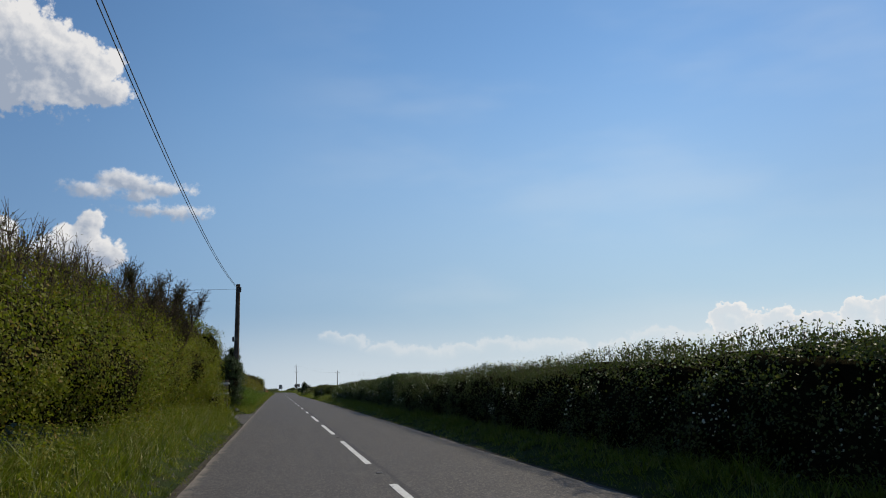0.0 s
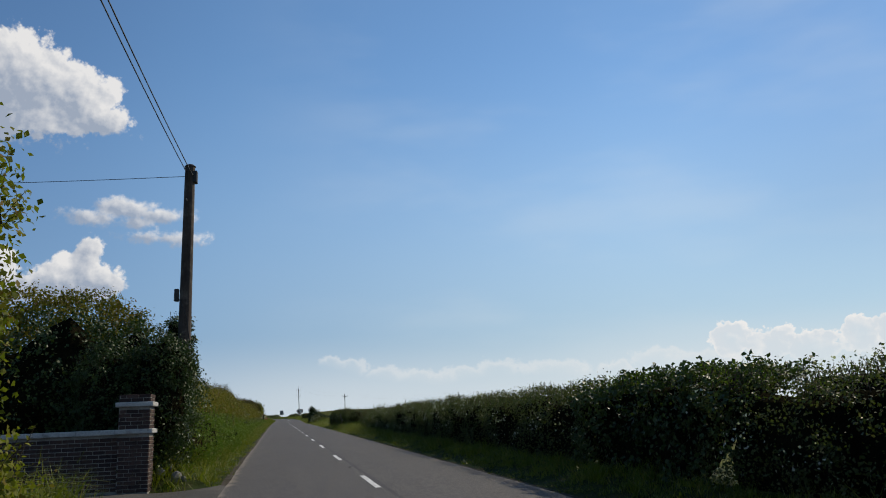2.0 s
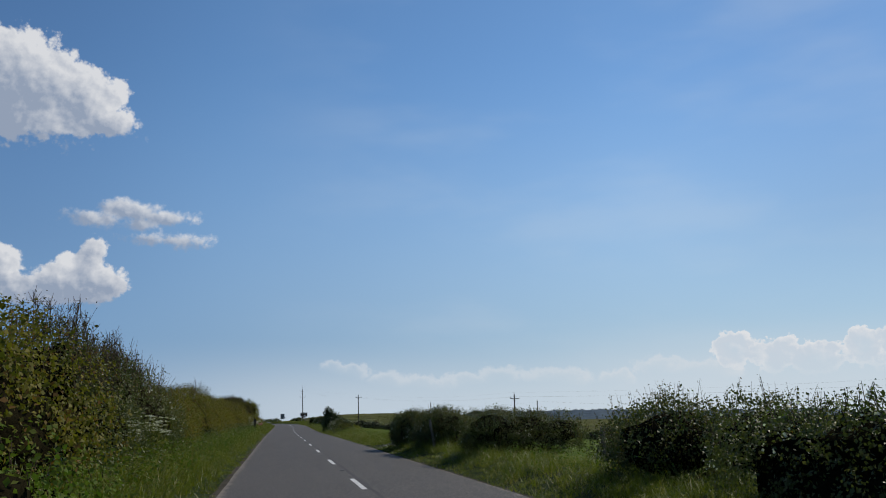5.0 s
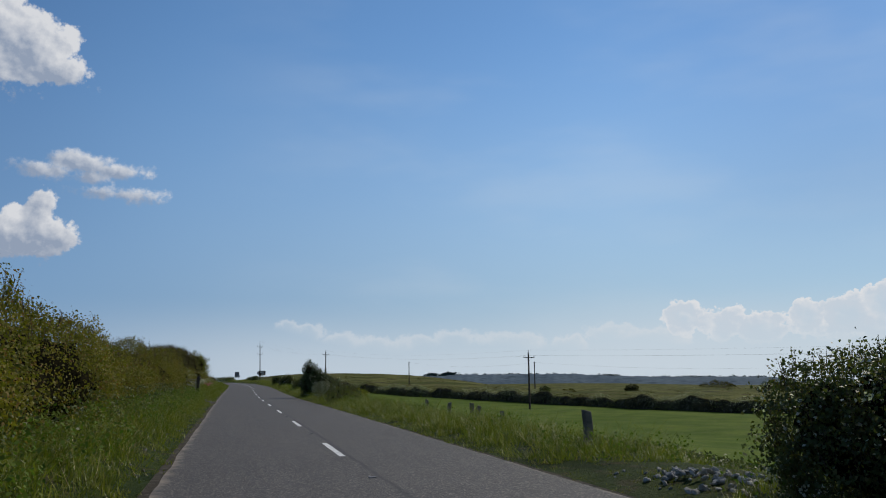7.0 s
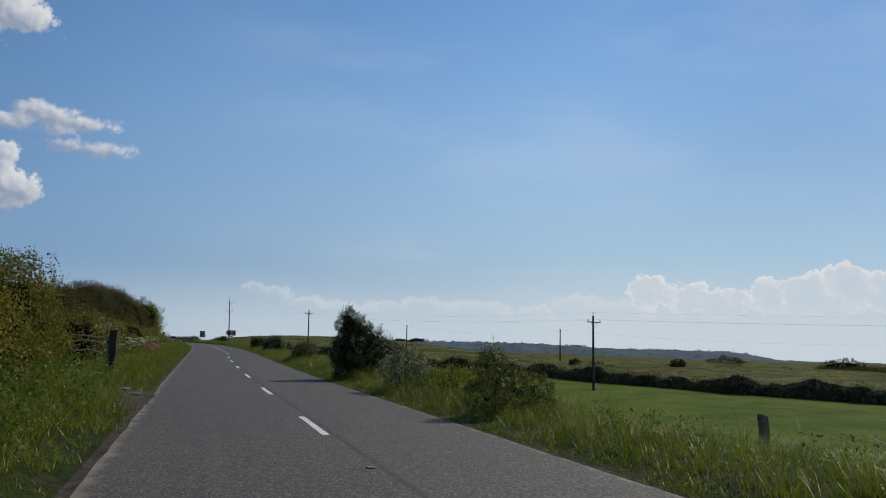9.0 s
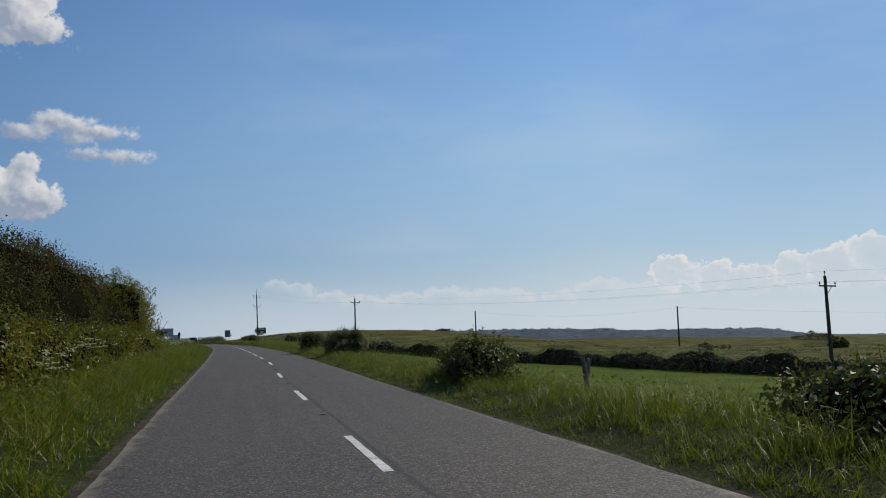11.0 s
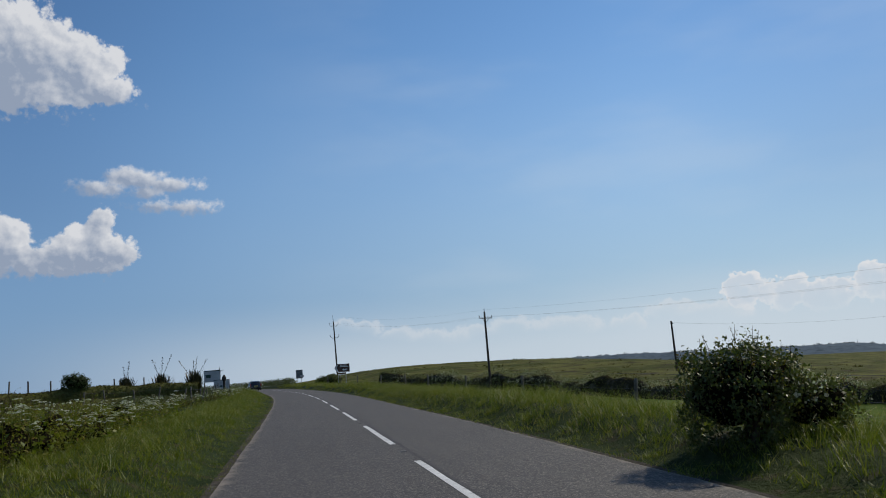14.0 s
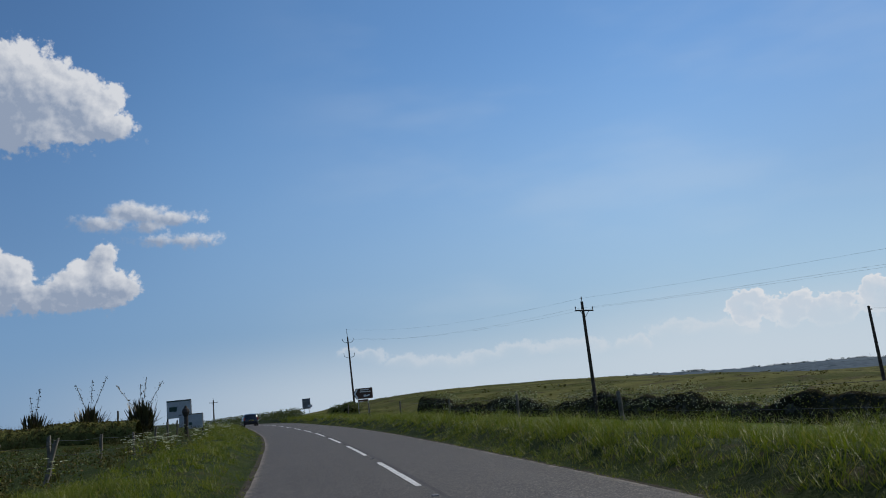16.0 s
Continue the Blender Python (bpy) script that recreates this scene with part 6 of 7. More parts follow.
def hedge_bank():
    """The overgrown bank with blossoming hawthorn on the far side of the field."""
    rng = np.random.default_rng(77)
    ys = np.linspace(62, 311, 420)
    xs = field_hedge_x(ys)
    root = thing("hedge_bank", float(field_hedge_x(200)), 200, None, "overgrown stone bank with dark scrub and white hawthorn blossom", "hedge")
    n = 44000
    y = 62 + 249 * rng.uniform(0, 1, n)**0.75
    def lumps(q): return np.clip(0.92 + 0.42 * wob(q, 0 * q, 2.4, 1) + 0.22 * wob(q, 0 * q, 8, 2), 0.66, 1.35)
    ramp = lumps(y)
    a = rng.uniform(0, math.pi, n)
    rad = 1 + rng.normal(scale=0.07, size=n)
    slope = np.gradient(xs, ys)
    sl = np.interp(y, ys, slope)
    off = (1.0 + 0.7 * ramp) * np.cos(a) * rad
    nx, ny = 1 / np.sqrt(1 + sl**2), -sl / np.sqrt(1 + sl**2)
    X, Y = field_hedge_x(y) + off * nx, y + off * ny
    Z = height(field_hedge_x(y), y) - 0.1 + 1.95 * np.maximum(ramp, 0.3) * np.sin(a) * rad
    P = np.stack([X, Y, Z], 1)
    Nn = np.stack([np.cos(a) * nx, np.cos(a) * ny, np.sin(a)], 1)
    V, F = leaf_arrays(P, Nn, 0.125, rng)
    part("leaves", arrays_mesh("leaves", local(V, root), F, [L_SHADE, L_BROWN], (wob(y, 0 * y, 3.1, 8) > 0.2).astype(int)), None, root)
    pick = (wob(y, 0 * y, 9, 4) + 0.6 * wob(y, 0 * y, 2.2, 5) > -0.25) & (np.sin(a) > 0.55)
    P2 = P[pick][:18000]
    V, F = leaf_arrays(P2 + Nn[pick][:18000] * 0.06, Nn[pick][:18000], 0.075, rng, wide=0.5)
    part("blossom", arrays_mesh("blossom", local(V, root), F, BLOSSOM_FAR), None, root, "white hawthorn blossom")
    k = np.linspace(0, math.pi, 9)
    U, A = np.meshgrid(ys, k)
    sl = np.interp(U, ys, slope)
    off = 1.0 * np.cos(A)
    rp = lumps(U)
    V = np.stack([field_hedge_x(U) + off / np.sqrt(1 + sl**2), U - off * sl / np.sqrt(1 + sl**2), height(field_hedge_x(U), U) - 0.3 + 1.8 * rp * np.sin(A)], -1).reshape(-1, 3)
    i = np.arange(len(V)).reshape(U.shape)
    Fq = np.stack([i[:-1, :-1], i[:-1, 1:], i[1:, 1:], i[1:, :-1]], -1).reshape(-1, 4)
    part("bank", arrays_mesh("bank", local(V, root), Fq, BANK, smooth=True), None, root, "dark earth and stone bank")


hedge_bank()
for x, y, w, h, seed in ((77.4, 245.6, 3.2, 1.4, 171), (112.9, 245.4, 10.0, 2.3, 172), (114.5, 233.0, 8.5, 2.6, 173), (123.9, 288.4, 5.5, 1.5, 174), (51.5, 160.5, 5.5, 2.0, 175), (72.5, 187.0, 3.8, 1.5, 176), (146.5, 275.2, 12.0, 1.6, 177), (60.0, 250.0, 2.4, 1.1, 178), (95.0, 214.0, 3.5, 1.3, 179), (58.0, 168.5, 4.0, 1.4, 180)):
    bush("dark brown gorse and bramble mound on the moor", x, y, [(0, 0, h * 0.4, w * 0.36, w * 0.3, h * 0.5), (w * 0.28, 0.3, h * 0.3, w * 0.25, w * 0.22, h * 0.42), (-w * 0.3, -0.3, h * 0.3, w * 0.22, w * 0.22, h * 0.4)], L_BROWN if seed % 2 else L_SHADE, int(1200 + 260 * w), 0.19, seed, group="moor mounds", trunk=0.05, core=0.5)


def scrub():
    """Low dark scrub and tussocks strewn over the moor and the hill."""
    rng = np.random.default_rng(78)
    n = 3400
    y = rng.uniform(90, 440, n)
    x = rng.uniform(0, 1, n)**1.8 * 320 + 4
    keep = (x > field_hedge_x(np.clip(y, 60, 312)) + 3) | (y > 318)
    keep &= (x - road_x(y)) > 8
    x, y = x[keep], y[keep]
    s = rng.uniform(0.15, 0.5, len(x)) * np.where(rng.uniform(size=len(x)) < 0.03, 3.0, 1.0)
    s = np.where(y > 330, s * 0.7, s)
    k = 13
    d = unit(rng.normal(size=(len(x), k, 3))) * rng.uniform(0.3, 1.0, (len(x), k, 1))
    d[..., 2] = np.abs(d[..., 2]) * 0.6
    P = np.stack([x, y, height(x, y)], 1)[:, None] + d * s[:, None, None] * np.array([1.7, 1.7, 0.9])
    V, F = leaf_arrays(P.reshape(-1, 3), d.reshape(-1, 3), np.repeat(s * 0.5, k), rng)
    tagged(new("scrub", arrays_mesh("scrub", V, F, L_BROWN)), "low dark scrub and tussocks on the moor", "scrub", kind="stuff")


scrub()


def scrub_patch(label, x0, y0, rx, ry, n, tall, seed, mat, leaf=0.2):
    """A patch of gorse and bramble that follows the ground."""
    rng = np.random.default_rng(seed)
    r, w = np.sqrt(rng.uniform(0, 1, n)), rng.uniform(0, 2 * math.pi, n)
    x, y = x0 + rx * r * np.cos(w), y0 + ry * r * np.sin(w)
    keep = wob(x, y, 2.6, seed) + 0.6 * wob(x, y, 7.0, seed + 1) > -0.35
    x, y, r = x[keep], y[keep], r[keep]
    h = tall * (1 - 0.6 * r) * np.clip(0.75 + 0.5 * wob(x, y, 2.0, seed + 2), 0.3, 1.3)
    k = 9
    P = np.stack([np.repeat(x, k) + rng.normal(scale=0.3, size=len(x) * k), np.repeat(y, k) + rng.normal(scale=0.3, size=len(x) * k), np.repeat(height(x, y), k) + np.repeat(h, k) * rng.uniform(0, 1, len(x) * k)**0.7], 1)
    V, F = leaf_arrays(P, np.tile([0, -0.2, 0.7], (len(P), 1)), leaf, rng)
    tagged(new("scrub", arrays_mesh("scrub", V, F, mat)), label, "scrub", kind="stuff")


scrub_patch("dark gorse on a knoll of the moor", 181, 369, 7, 7, 260, 1.6, 181, L_BROWN, 0.34)
scrub_patch("dark gorse on a low mound of the moor", 167, 300, 13, 9, 800, 1.4, 182, L_BROWN, 0.32)
scrub_patch("dark gorse and bramble on the moor", 120, 242, 16, 8, 900, 1.2, 183, L_BROWN, 0.26)
scrub_patch("rough brown scrub on the waste ground beside the field", 52, 118, 27, 18, 1500, 0.8, 184, L_BROWN, 0.17)
scrub_patch("low green bramble on the waste ground beside the field", 33, 100, 14, 12, 800, 0.6, 185, L_SHADE, 0.12)
scrub_patch("low tufts of rank grass along the field edge", 9.0, 114.8, 5.0, 1.6, 500, 0.35, 186, L_SHADE, 0.09)


RIDGE_R = 3300.0
RIDGE_AZ = [2, 8, 13, 17, 24.5, 27, 30, 33, 36, 37.9, 39.4, 40.6, 43, 60]
RIDGE_EL = [-0.45, 0.1, 0.5, 0.62, 0.57, 0.46, 0.33, 0.29, 0.27, 0.22, 0.02, -0.22, -0.3, -0.4]


def ridge_top(az):
    """Height of the far ridge in a direction (degrees from +y, about the middle of the road)."""
    el = np.interp(az, RIDGE_AZ, RIDGE_EL) + 0.018 * np.sin(az * 4.1) + 0.014 * np.sin(az * 9.7 + 1) + 0.009 * np.sin(az * 23.0)
    return 3.0 + RIDGE_R * np.tan(np.radians(el))


def ridge_at(az, r, z):
    q = np.radians(az)
    return np.stack([r * np.sin(q), 150 + r * np.cos(q), z], -1)


def far_ridge():
    """The long ridge far behind the moor, painted haze blue, with small woods and a mast on it."""
    az = np.arange(2.0, 60.0, 0.12)
    rr = np.linspace(-700, 700, 15)
    A, Q = np.meshgrid(az, rr)
    Z = -45 + (ridge_top(A) + 45) * np.exp(-(Q / 420)**2) + 1.2 * wob(A * 40, Q, 90.0, 3)
    V = ridge_at(A, RIDGE_R + Q, Z).reshape(-1, 3)
    i = np.arange(len(V)).reshape(A.shape)
    Fq = np.stack([i[:-1, :-1], i[:-1, 1:], i[1:, 1:], i[1:, :-1]], -1).reshape(-1, 4)
    tagged(new("far_ridge", arrays_mesh("far_ridge", V, Fq, FAR_LAND, smooth=True)), "long ridge of farmland on the horizon, its haze painted blue grey", "ridge", kind="structure")
    rng = np.random.default_rng(79)
    spots = []
    for c, w, n, tall in ((14.3, 0.24, 26, 8.0), (15.5, 0.26, 26, 8.5), (27.2, 0.25, 14, 4.5), (20.5, 2.6, 60, 3.0), (33.5, 2.2, 36, 3.5), (37.6, 0.8, 18, 3.5)):
        for _ in range(n):
            spots.append((c + rng.normal(scale=w), rng.uniform(-60, 20), tall * rng.uniform(0.6, 1.2)))
    S = np.array(spots)
    k = 40
    d = unit(rng.normal(size=(len(S), k, 3)))
    base = ridge_at(S[:, 0], RIDGE_R + S[:, 1], ridge_top(S[:, 0]) + S[:, 2] * 0.3)
    P = base[:, None] + d * S[:, 2][:, None, None] * np.array([1.6, 1.0, 0.8])
    V, F = leaf_arrays(P.reshape(-1, 3), d.reshape(-1, 3), np.repeat(S[:, 2] * 0.7, k), rng)
    tagged(new("distant_woods", arrays_mesh("distant_woods", V, F, L_FAR)), "dark small woods on the distant ridge", "woods", kind="stuff")
    top = ridge_at(np.array(37.95), RIDGE_R, float(ridge_top(np.array(37.95))))
    mast = thing("radio_mast", float(top[0]), float(top[1]), float(top[2]) - 2, "thin grey radio mast on the distant ridge", "mast")
    bm = bmesh.new()
    bm_rod(bm, (0, 0, -2), (0, 0, 17), 1.0, 0.5, 6)
    part("mast_tube", bm, STEEL, mast)
    bm = bmesh.new()
    bm_box(bm, -4, 4, -3, 3, -1, 3.5)
    part("mast_hut", bm, SIGN_BACK, mast, "low grey hut at the foot")


far_ridge()

# ---- open left field ----


def left_fence():
    spots = [(-13.7, 260.4, -0.12), (-12.3, 249.3, 0.02), (-10.4, 252.9, -0.1), (-9.5, 255.0, 0.15), (-7.4, 250.6, 0.12), (-6.5, 250.9, 0.2), (-7.5, 254.7, -0.05), (-7.6, 260.0, 0.04), (-7.8, 266.0, 0.0), (-7.9, 271.0, 0.08), (-8.1, 276.0, -0.04), (-8.4, 281.0, 0.03)]
    tops = [fence_post("leaning weathered grey fence post in rough grass", x, y, 0.86 if i % 3 else 0.95, 0.085, (l, 0.04), group="rough field fence posts") for i, (x, y, l) in enumerate(spots)]
    for a, b in zip(tops, tops[1:]):
        for dz in (-0.08, -0.45):
            cable("slack rusty wire strand of the rough field fence", a + [0, 0, dz], b + [0, 0, dz], 0.06, 0.004, 6, "fence_wire", "fence wires")
    for i in range(15):
        x, y = -13.0 - i * 2.6, 298.0 + 3.0 * math.sin(i) - i * 0.6
        fence_post("thin wooden stake of a far field fence", x, y, 1.6, 0.13, (0.05 * math.sin(i * 2), 0), POST_WOOD if i % 3 else DARK_POST, group="far field fence stakes")


left_fence()


def turf_bank():
    """A low broken bank of turf and scrub across the rough field."""
    rng = np.random.default_rng(80)
    root = thing("turf_bank", -18.0, 268.0, None, "low broken turf bank with brown rough grass", "bank")
    us = np.linspace(0, 1, 70)
    px, py = -9.5 - us * 42, 276 - us * 14 + 2 * np.sin(us * 9)
    k = np.linspace(0, math.pi, 9)
    U, A = np.meshgrid(np.arange(70), k)
    hh = 1.12 + 0.05 * np.sin(us * 37) + 0.05 * np.sin(us * 71 + 2)
    X = px[U]
    Y = py[U] + 1.1 * np.cos(A)
    Z = height(X, Y) - 0.15 + hh[U] * np.sin(A)
    V = np.stack([X, Y, Z], -1).reshape(-1, 3)
    i = np.arange(len(V)).reshape(U.shape)
    Fq = np.stack([i[:-1, :-1], i[:-1, 1:], i[1:, 1:], i[1:, :-1]], -1).reshape(-1, 4)
    part("turf", arrays_mesh("turf", local(V, root), Fq[:, ::-1], MOOR, smooth=True), None, root)
    n = 9000
    u, a = rng.uniform(0, 69, n), rng.uniform(0.2, math.pi, n)
    X = np.interp(u, np.arange(70), px)
    Y = np.interp(u, np.arange(70), py) + 1.1 * np.cos(a)
    Z = height(X, Y) - 0.18 + np.interp(u, np.arange(70), hh) * np.sin(a)
    Vb, q = blades(X, Y, Z, rng.uniform(0.1, 0.35, n), rng.uniform(0.015, 0.03, n), rng, 0.6)
    part("rough_grass", arrays_mesh("rough_grass", local(Vb, root), q, L_BROWN), None, root, "brown rough grass")
    m = 9000
    P = np.stack([X, Y, Z + 0.05], 1)[:m]
    V, F = leaf_arrays(P, np.tile([0, -0.3, 0.8], (m, 1)), 0.13, rng)
    part("scrub_leaves", arrays_mesh("scrub_leaves", local(V, root), F, L_BROWN), None, root, "low brown scrub")


turf_bank()


def flax(x, y, seed, scale, stalks):
    """A clump of New Zealand flax: stiff sword leaves and tall flower stalks."""
    rng = np.random.default_rng(seed)
    root = thing("flax_clump", x, y, None, "dark bronze flax clump with tall flower stalks", "flax", "flax clumps")
    n = 230
    az = rng.uniform(0, 2 * math.pi, n)
    tilt = np.abs(rng.normal(scale=0.55, size=n))
    L = scale * rng.uniform(0.9, 1.9, n)
    V, F = [], []
    for j in range(n):
        d = np.array([math.cos(az[j]) * math.sin(tilt[j]), math.sin(az[j]) * math.sin(tilt[j]), math.cos(tilt[j])])
        s = np.array([-math.sin(az[j]), math.cos(az[j]), 0])
        b = np.array([rng.normal(scale=0.22), rng.normal(scale=0.22), 0]) * scale
        w = 0.055 * scale
        o = len(V)
        droop = np.array([0, 0, -0.12 * tilt[j] * L[j]])
        for f, ww in ((0, 0.7), (0.5, 1.0), (0.85, 0.6)):
            c = b + d * L[j] * f + droop * f * f
            V += [c - s * w * ww, c + s * w * ww]
        V.append(b + d * L[j] + droop)
        F += [(o, o + 1, o + 3, o + 2), (o + 2, o + 3, o + 5, o + 4), (o + 4, o + 5, o + 6, o + 6)]
    quads = np.array([f for f in F if f[2] != f[3]])
    tris = np.array([f[:3] for f in F if f[2] == f[3]])
    part("sword_leaves", arrays_mesh("sword_leaves", np.array(V), [quads, tris], FLAX), None, root, "stiff dark sword leaves")
    for az0, ln, out in stalks:
        bm = bmesh.new()
        p = [(0, 0, 0.2), (math.sin(az0) * out * 0.3, 0.05, ln * 0.5), (math.sin(az0) * out, 0.1, ln)]
        bm_path(bm, p, 0.014)
        st = part("flower_stalk", bm, FLAX, root, "tall dark flower stalk")
        P = []
        for k in range(26):
            f = 0.55 + 0.45 * k / 26
            q = np.array(p[1]) + (np.array(p[2]) - np.array(p[1])) * (f - 0.5) * 2
            P.append(q + rng.normal(scale=0.06, size=3))
        V2, F2 = leaf_arrays(np.array(P), np.tile([0, -1.0, 0.2], (26, 1)), 0.13, rng, wide=0.22)
        part("seed_pods", arrays_mesh("seed_pods", V2, F2, FLAX), None, st, "dark seed pods")


flax(-17.6, 286.6, 91, 0.95, [(0.35, 3.1, 0.9), (-0.4, 2.6, 0.7)])
flax(-14.2, 285.9, 92, 1.0, [(-0.7, 3.1, 1.3), (0.9, 3.5, 1.3), (0.15, 3.3, 0.9)])
flax(-10.9, 284.4, 93, 1.15, [(-0.9, 3.0, 1.9), (0.4, 3.3, 0.8), (0.9, 3.0, 1.6), (-0.1, 2.9, 0.6)])
bush("rounded dark wind shaped bush on a turf bank", -19.3, 274.6, [(0, 0, 0.75, 0.95, 0.8, 0.7), (0.6, 0, 0.6, 0.7, 0.6, 0.55)], L_DARK, 5000, 0.09, 94, trunk=0.06, z=float(height(-19.3, 274.6)) + 0.70)


def notice_board(label, x, y, z0, z1, w, turn, picture):
    root = thing("notice_board", x, y, None, label, "sign", "boards by the junction", turn=turn)
    zb = root.matrix_world.translation.z
    a, b = z0 - zb, z1 - zb
    bm = bmesh.new()
    bm_box(bm, -w / 2, w / 2, -0.02, 0.02, a, b, 0.004)
    part("panel", bm, WHITE_BOARD, root, "pale painted board")
    for s in (-1, 1):
        bm = bmesh.new()
        bm_box(bm, s * (w / 2 - 0.02) - 0.045, s * (w / 2 - 0.02) + 0.045, -0.02 + 0.045, 0.115, -0.3, b + 0.02, 0.006)
        part("leg", bm, DARK_POST, root, "dark wooden leg")
    bm = bmesh.new()
    bm_box(bm, -w / 2 - 0.03, w / 2 + 0.03, -0.035, 0.035, b + 0.0, b + 0.05, 0.004)
    part("top_rail", bm, DARK_POST, root)
    for x0, x1, q0, q1 in picture:
        bm = bmesh.new()
        bm_box(bm, -w / 2 + w * x0, -w / 2 + w * x1, -0.028, -0.018, a + (b - a) * q0, a + (b - a) * q1)
        part("picture_block", bm, SIGN_GREEN, root, "dark printed shape")


notice_board("white notice board with a dark picture on dark legs", -10.3, 295.2, 4.75, 6.0, 1.75, -8, [(0.1, 0.42, 0.40, 0.62), (0.30, 0.38, 0.36, 0.60), (0.08, 0.45, 0.62, 0.66), (0.0, 1.0, 0.96, 1.0)])
notice_board("low white notice board with a dark frame", -8.95, 291.2, 3.9, 4.86, 1.6, -8, [(0.40, 0.55, 0.25, 0.45)])


def carved_post():
    root = thing("carved_post", -7.7, 279.6, None, "dark wooden post with a rounded carved top", "post")
    prof = [(0.0, 0.11), (1.05, 0.11), (1.12, 0.09), (1.20, 0.15), (1.38, 0.21), (1.52, 0.18), (1.60, 0.10), (1.68, 0.07), (1.74, 0.0)]
    bm = bmesh.new()
    rings = []
    for z, r in [(-0.25, 0.11)] + prof:
        rings.append([bm.verts.new((max(r, 0.004) * math.cos(2 * math.pi * k / 12), max(r, 0.004) * math.sin(2 * math.pi * k / 12), z)) for k in range(12)])
    for a, b in zip(rings, rings[1:]):
        for k in range(12):
            bm.faces.new((a[k], a[(k + 1) % 12], b[(k + 1) % 12], b[k]))
    part("shaft", bm, DARK_POST, root)


carved_post()


def arrow_sign():
    """The brown tourist direction sign, pointing left, on two posts."""
    x, y = 6.05, 330.0
    zb = float(height(x, y))
    root = thing("direction_sign", x, y, zb, "brown direction sign with white arrow point and border", "road sign", turn=6)
    z0, z1 = 5.35 - zb, 6.62 - zb
    zm = (z0 + z1) / 2

    def plate(name, pts, y0, y1, mat, label=""):
        bm = bmesh.new()
        a = [bm.verts.new((px, y0, pz)) for px, pz in pts]
        b = [bm.verts.new((px, y1, pz)) for px, pz in pts]
        bm.faces.new(a)
        bm.faces.new(b[::-1])
        for i in range(len(pts)):
            j = (i + 1) % len(pts)
            bm.faces.new((a[j], a[i], b[i], b[j]))
        bmesh.ops.recalc_face_normals(bm, faces=bm.faces)
        return part(name, bm, mat, root, label)
    w = 1.2
    plate("panel", [(-w, zm), (-w + 0.38, z0), (w, z0), (w, z1), (-w + 0.38, z1)], -0.02, 0.02, SIGN_BROWN)
    for s in (-1, 1):
        zz = z0 if s < 0 else z1
        plate("chevron", [(-w + 0.10, zm), (-w + 0.42, zz - s * 0.08), (-w + 0.62, zz - s * 0.08), (-w + 0.30, zm)], -0.030, -0.022, SIGN_WHITE, "white arrow chevron")
    for a, b, c, d in ((-0.35, 0.75, 0.80, 0.88), (-0.35, 0.95, 0.62, 0.70)):
        plate("text_bar", [(a, z0 + (z1 - z0) * c), (b, z0 + (z1 - z0) * c), (b, z0 + (z1 - z0) * d), (a, z0 + (z1 - z0) * d)], -0.030, -0.022, SIGN_WHITE, "unreadable white line of writing")
    plate("symbol", [(0.05, z0 + 0.30), (0.20, z0 + 0.22), (0.55, z0 + 0.25), (0.85, z0 + 0.40), (0.80, z0 + 0.52), (0.45, z0 + 0.42), (0.25, z0 + 0.50), (0.08, z0 + 0.44)], -0.030, -0.022, SIGN_WHITE, "white symbol")
    plate("lower_plate", [(-0.65, z0 - 0.32), (0.6, z0 - 0.32), (0.6, z0 - 0.08), (-0.65, z0 - 0.08)], -0.02, 0.02, SIGN_BROWN, "small brown plate below")
    for s in (-0.62, 0.58):
        bm = bmesh.new()
        bm_rod(bm, (s, 0.065, -0.4), (s, 0.065, z1 - 0.05), 0.045, 0.045, 10)
        part("leg", bm, STEEL, root, "grey steel post")


arrow_sign()


def sign_from_behind():
    x, y = -0.3, 385.0
    zb = float(height(x, y))
    root = thing("road_sign", x, y, zb, "grey back of a road sign on two posts", "road sign", turn=-8)
    bm = bmesh.new()
    bm_box(bm, -0.78, 0.72, -0.02, 0.02, 5.3 - zb, 7.2 - zb, 0.01)
    part("panel", bm, SIGN_BACK, root, "dark grey aluminium back")
    for zz in (5.6, 6.7):
        bm = bmesh.new()
        bm_box(bm, -0.75, 0.69, -0.05, -0.022, zz - zb, zz + 0.06 - zb)
        part("rail", bm, STEEL, root)
    bm = bmesh.new()
    bm_box(bm, 0.2, 1.05, -0.06, -0.052, 5.55 - zb, 6.0 - zb)
    part("small_plate", bm, WHITE_BOARD, root, "pale small plate")
    for s in (-0.42, 0.42):
        bm = bmesh.new()
        bm_rod(bm, (s, 0.07, -0.3), (s, 0.07, 7.1 - zb), 0.05, 0.05, 10)
        part("leg", bm, STEEL, root, "grey steel post")


sign_from_behind()


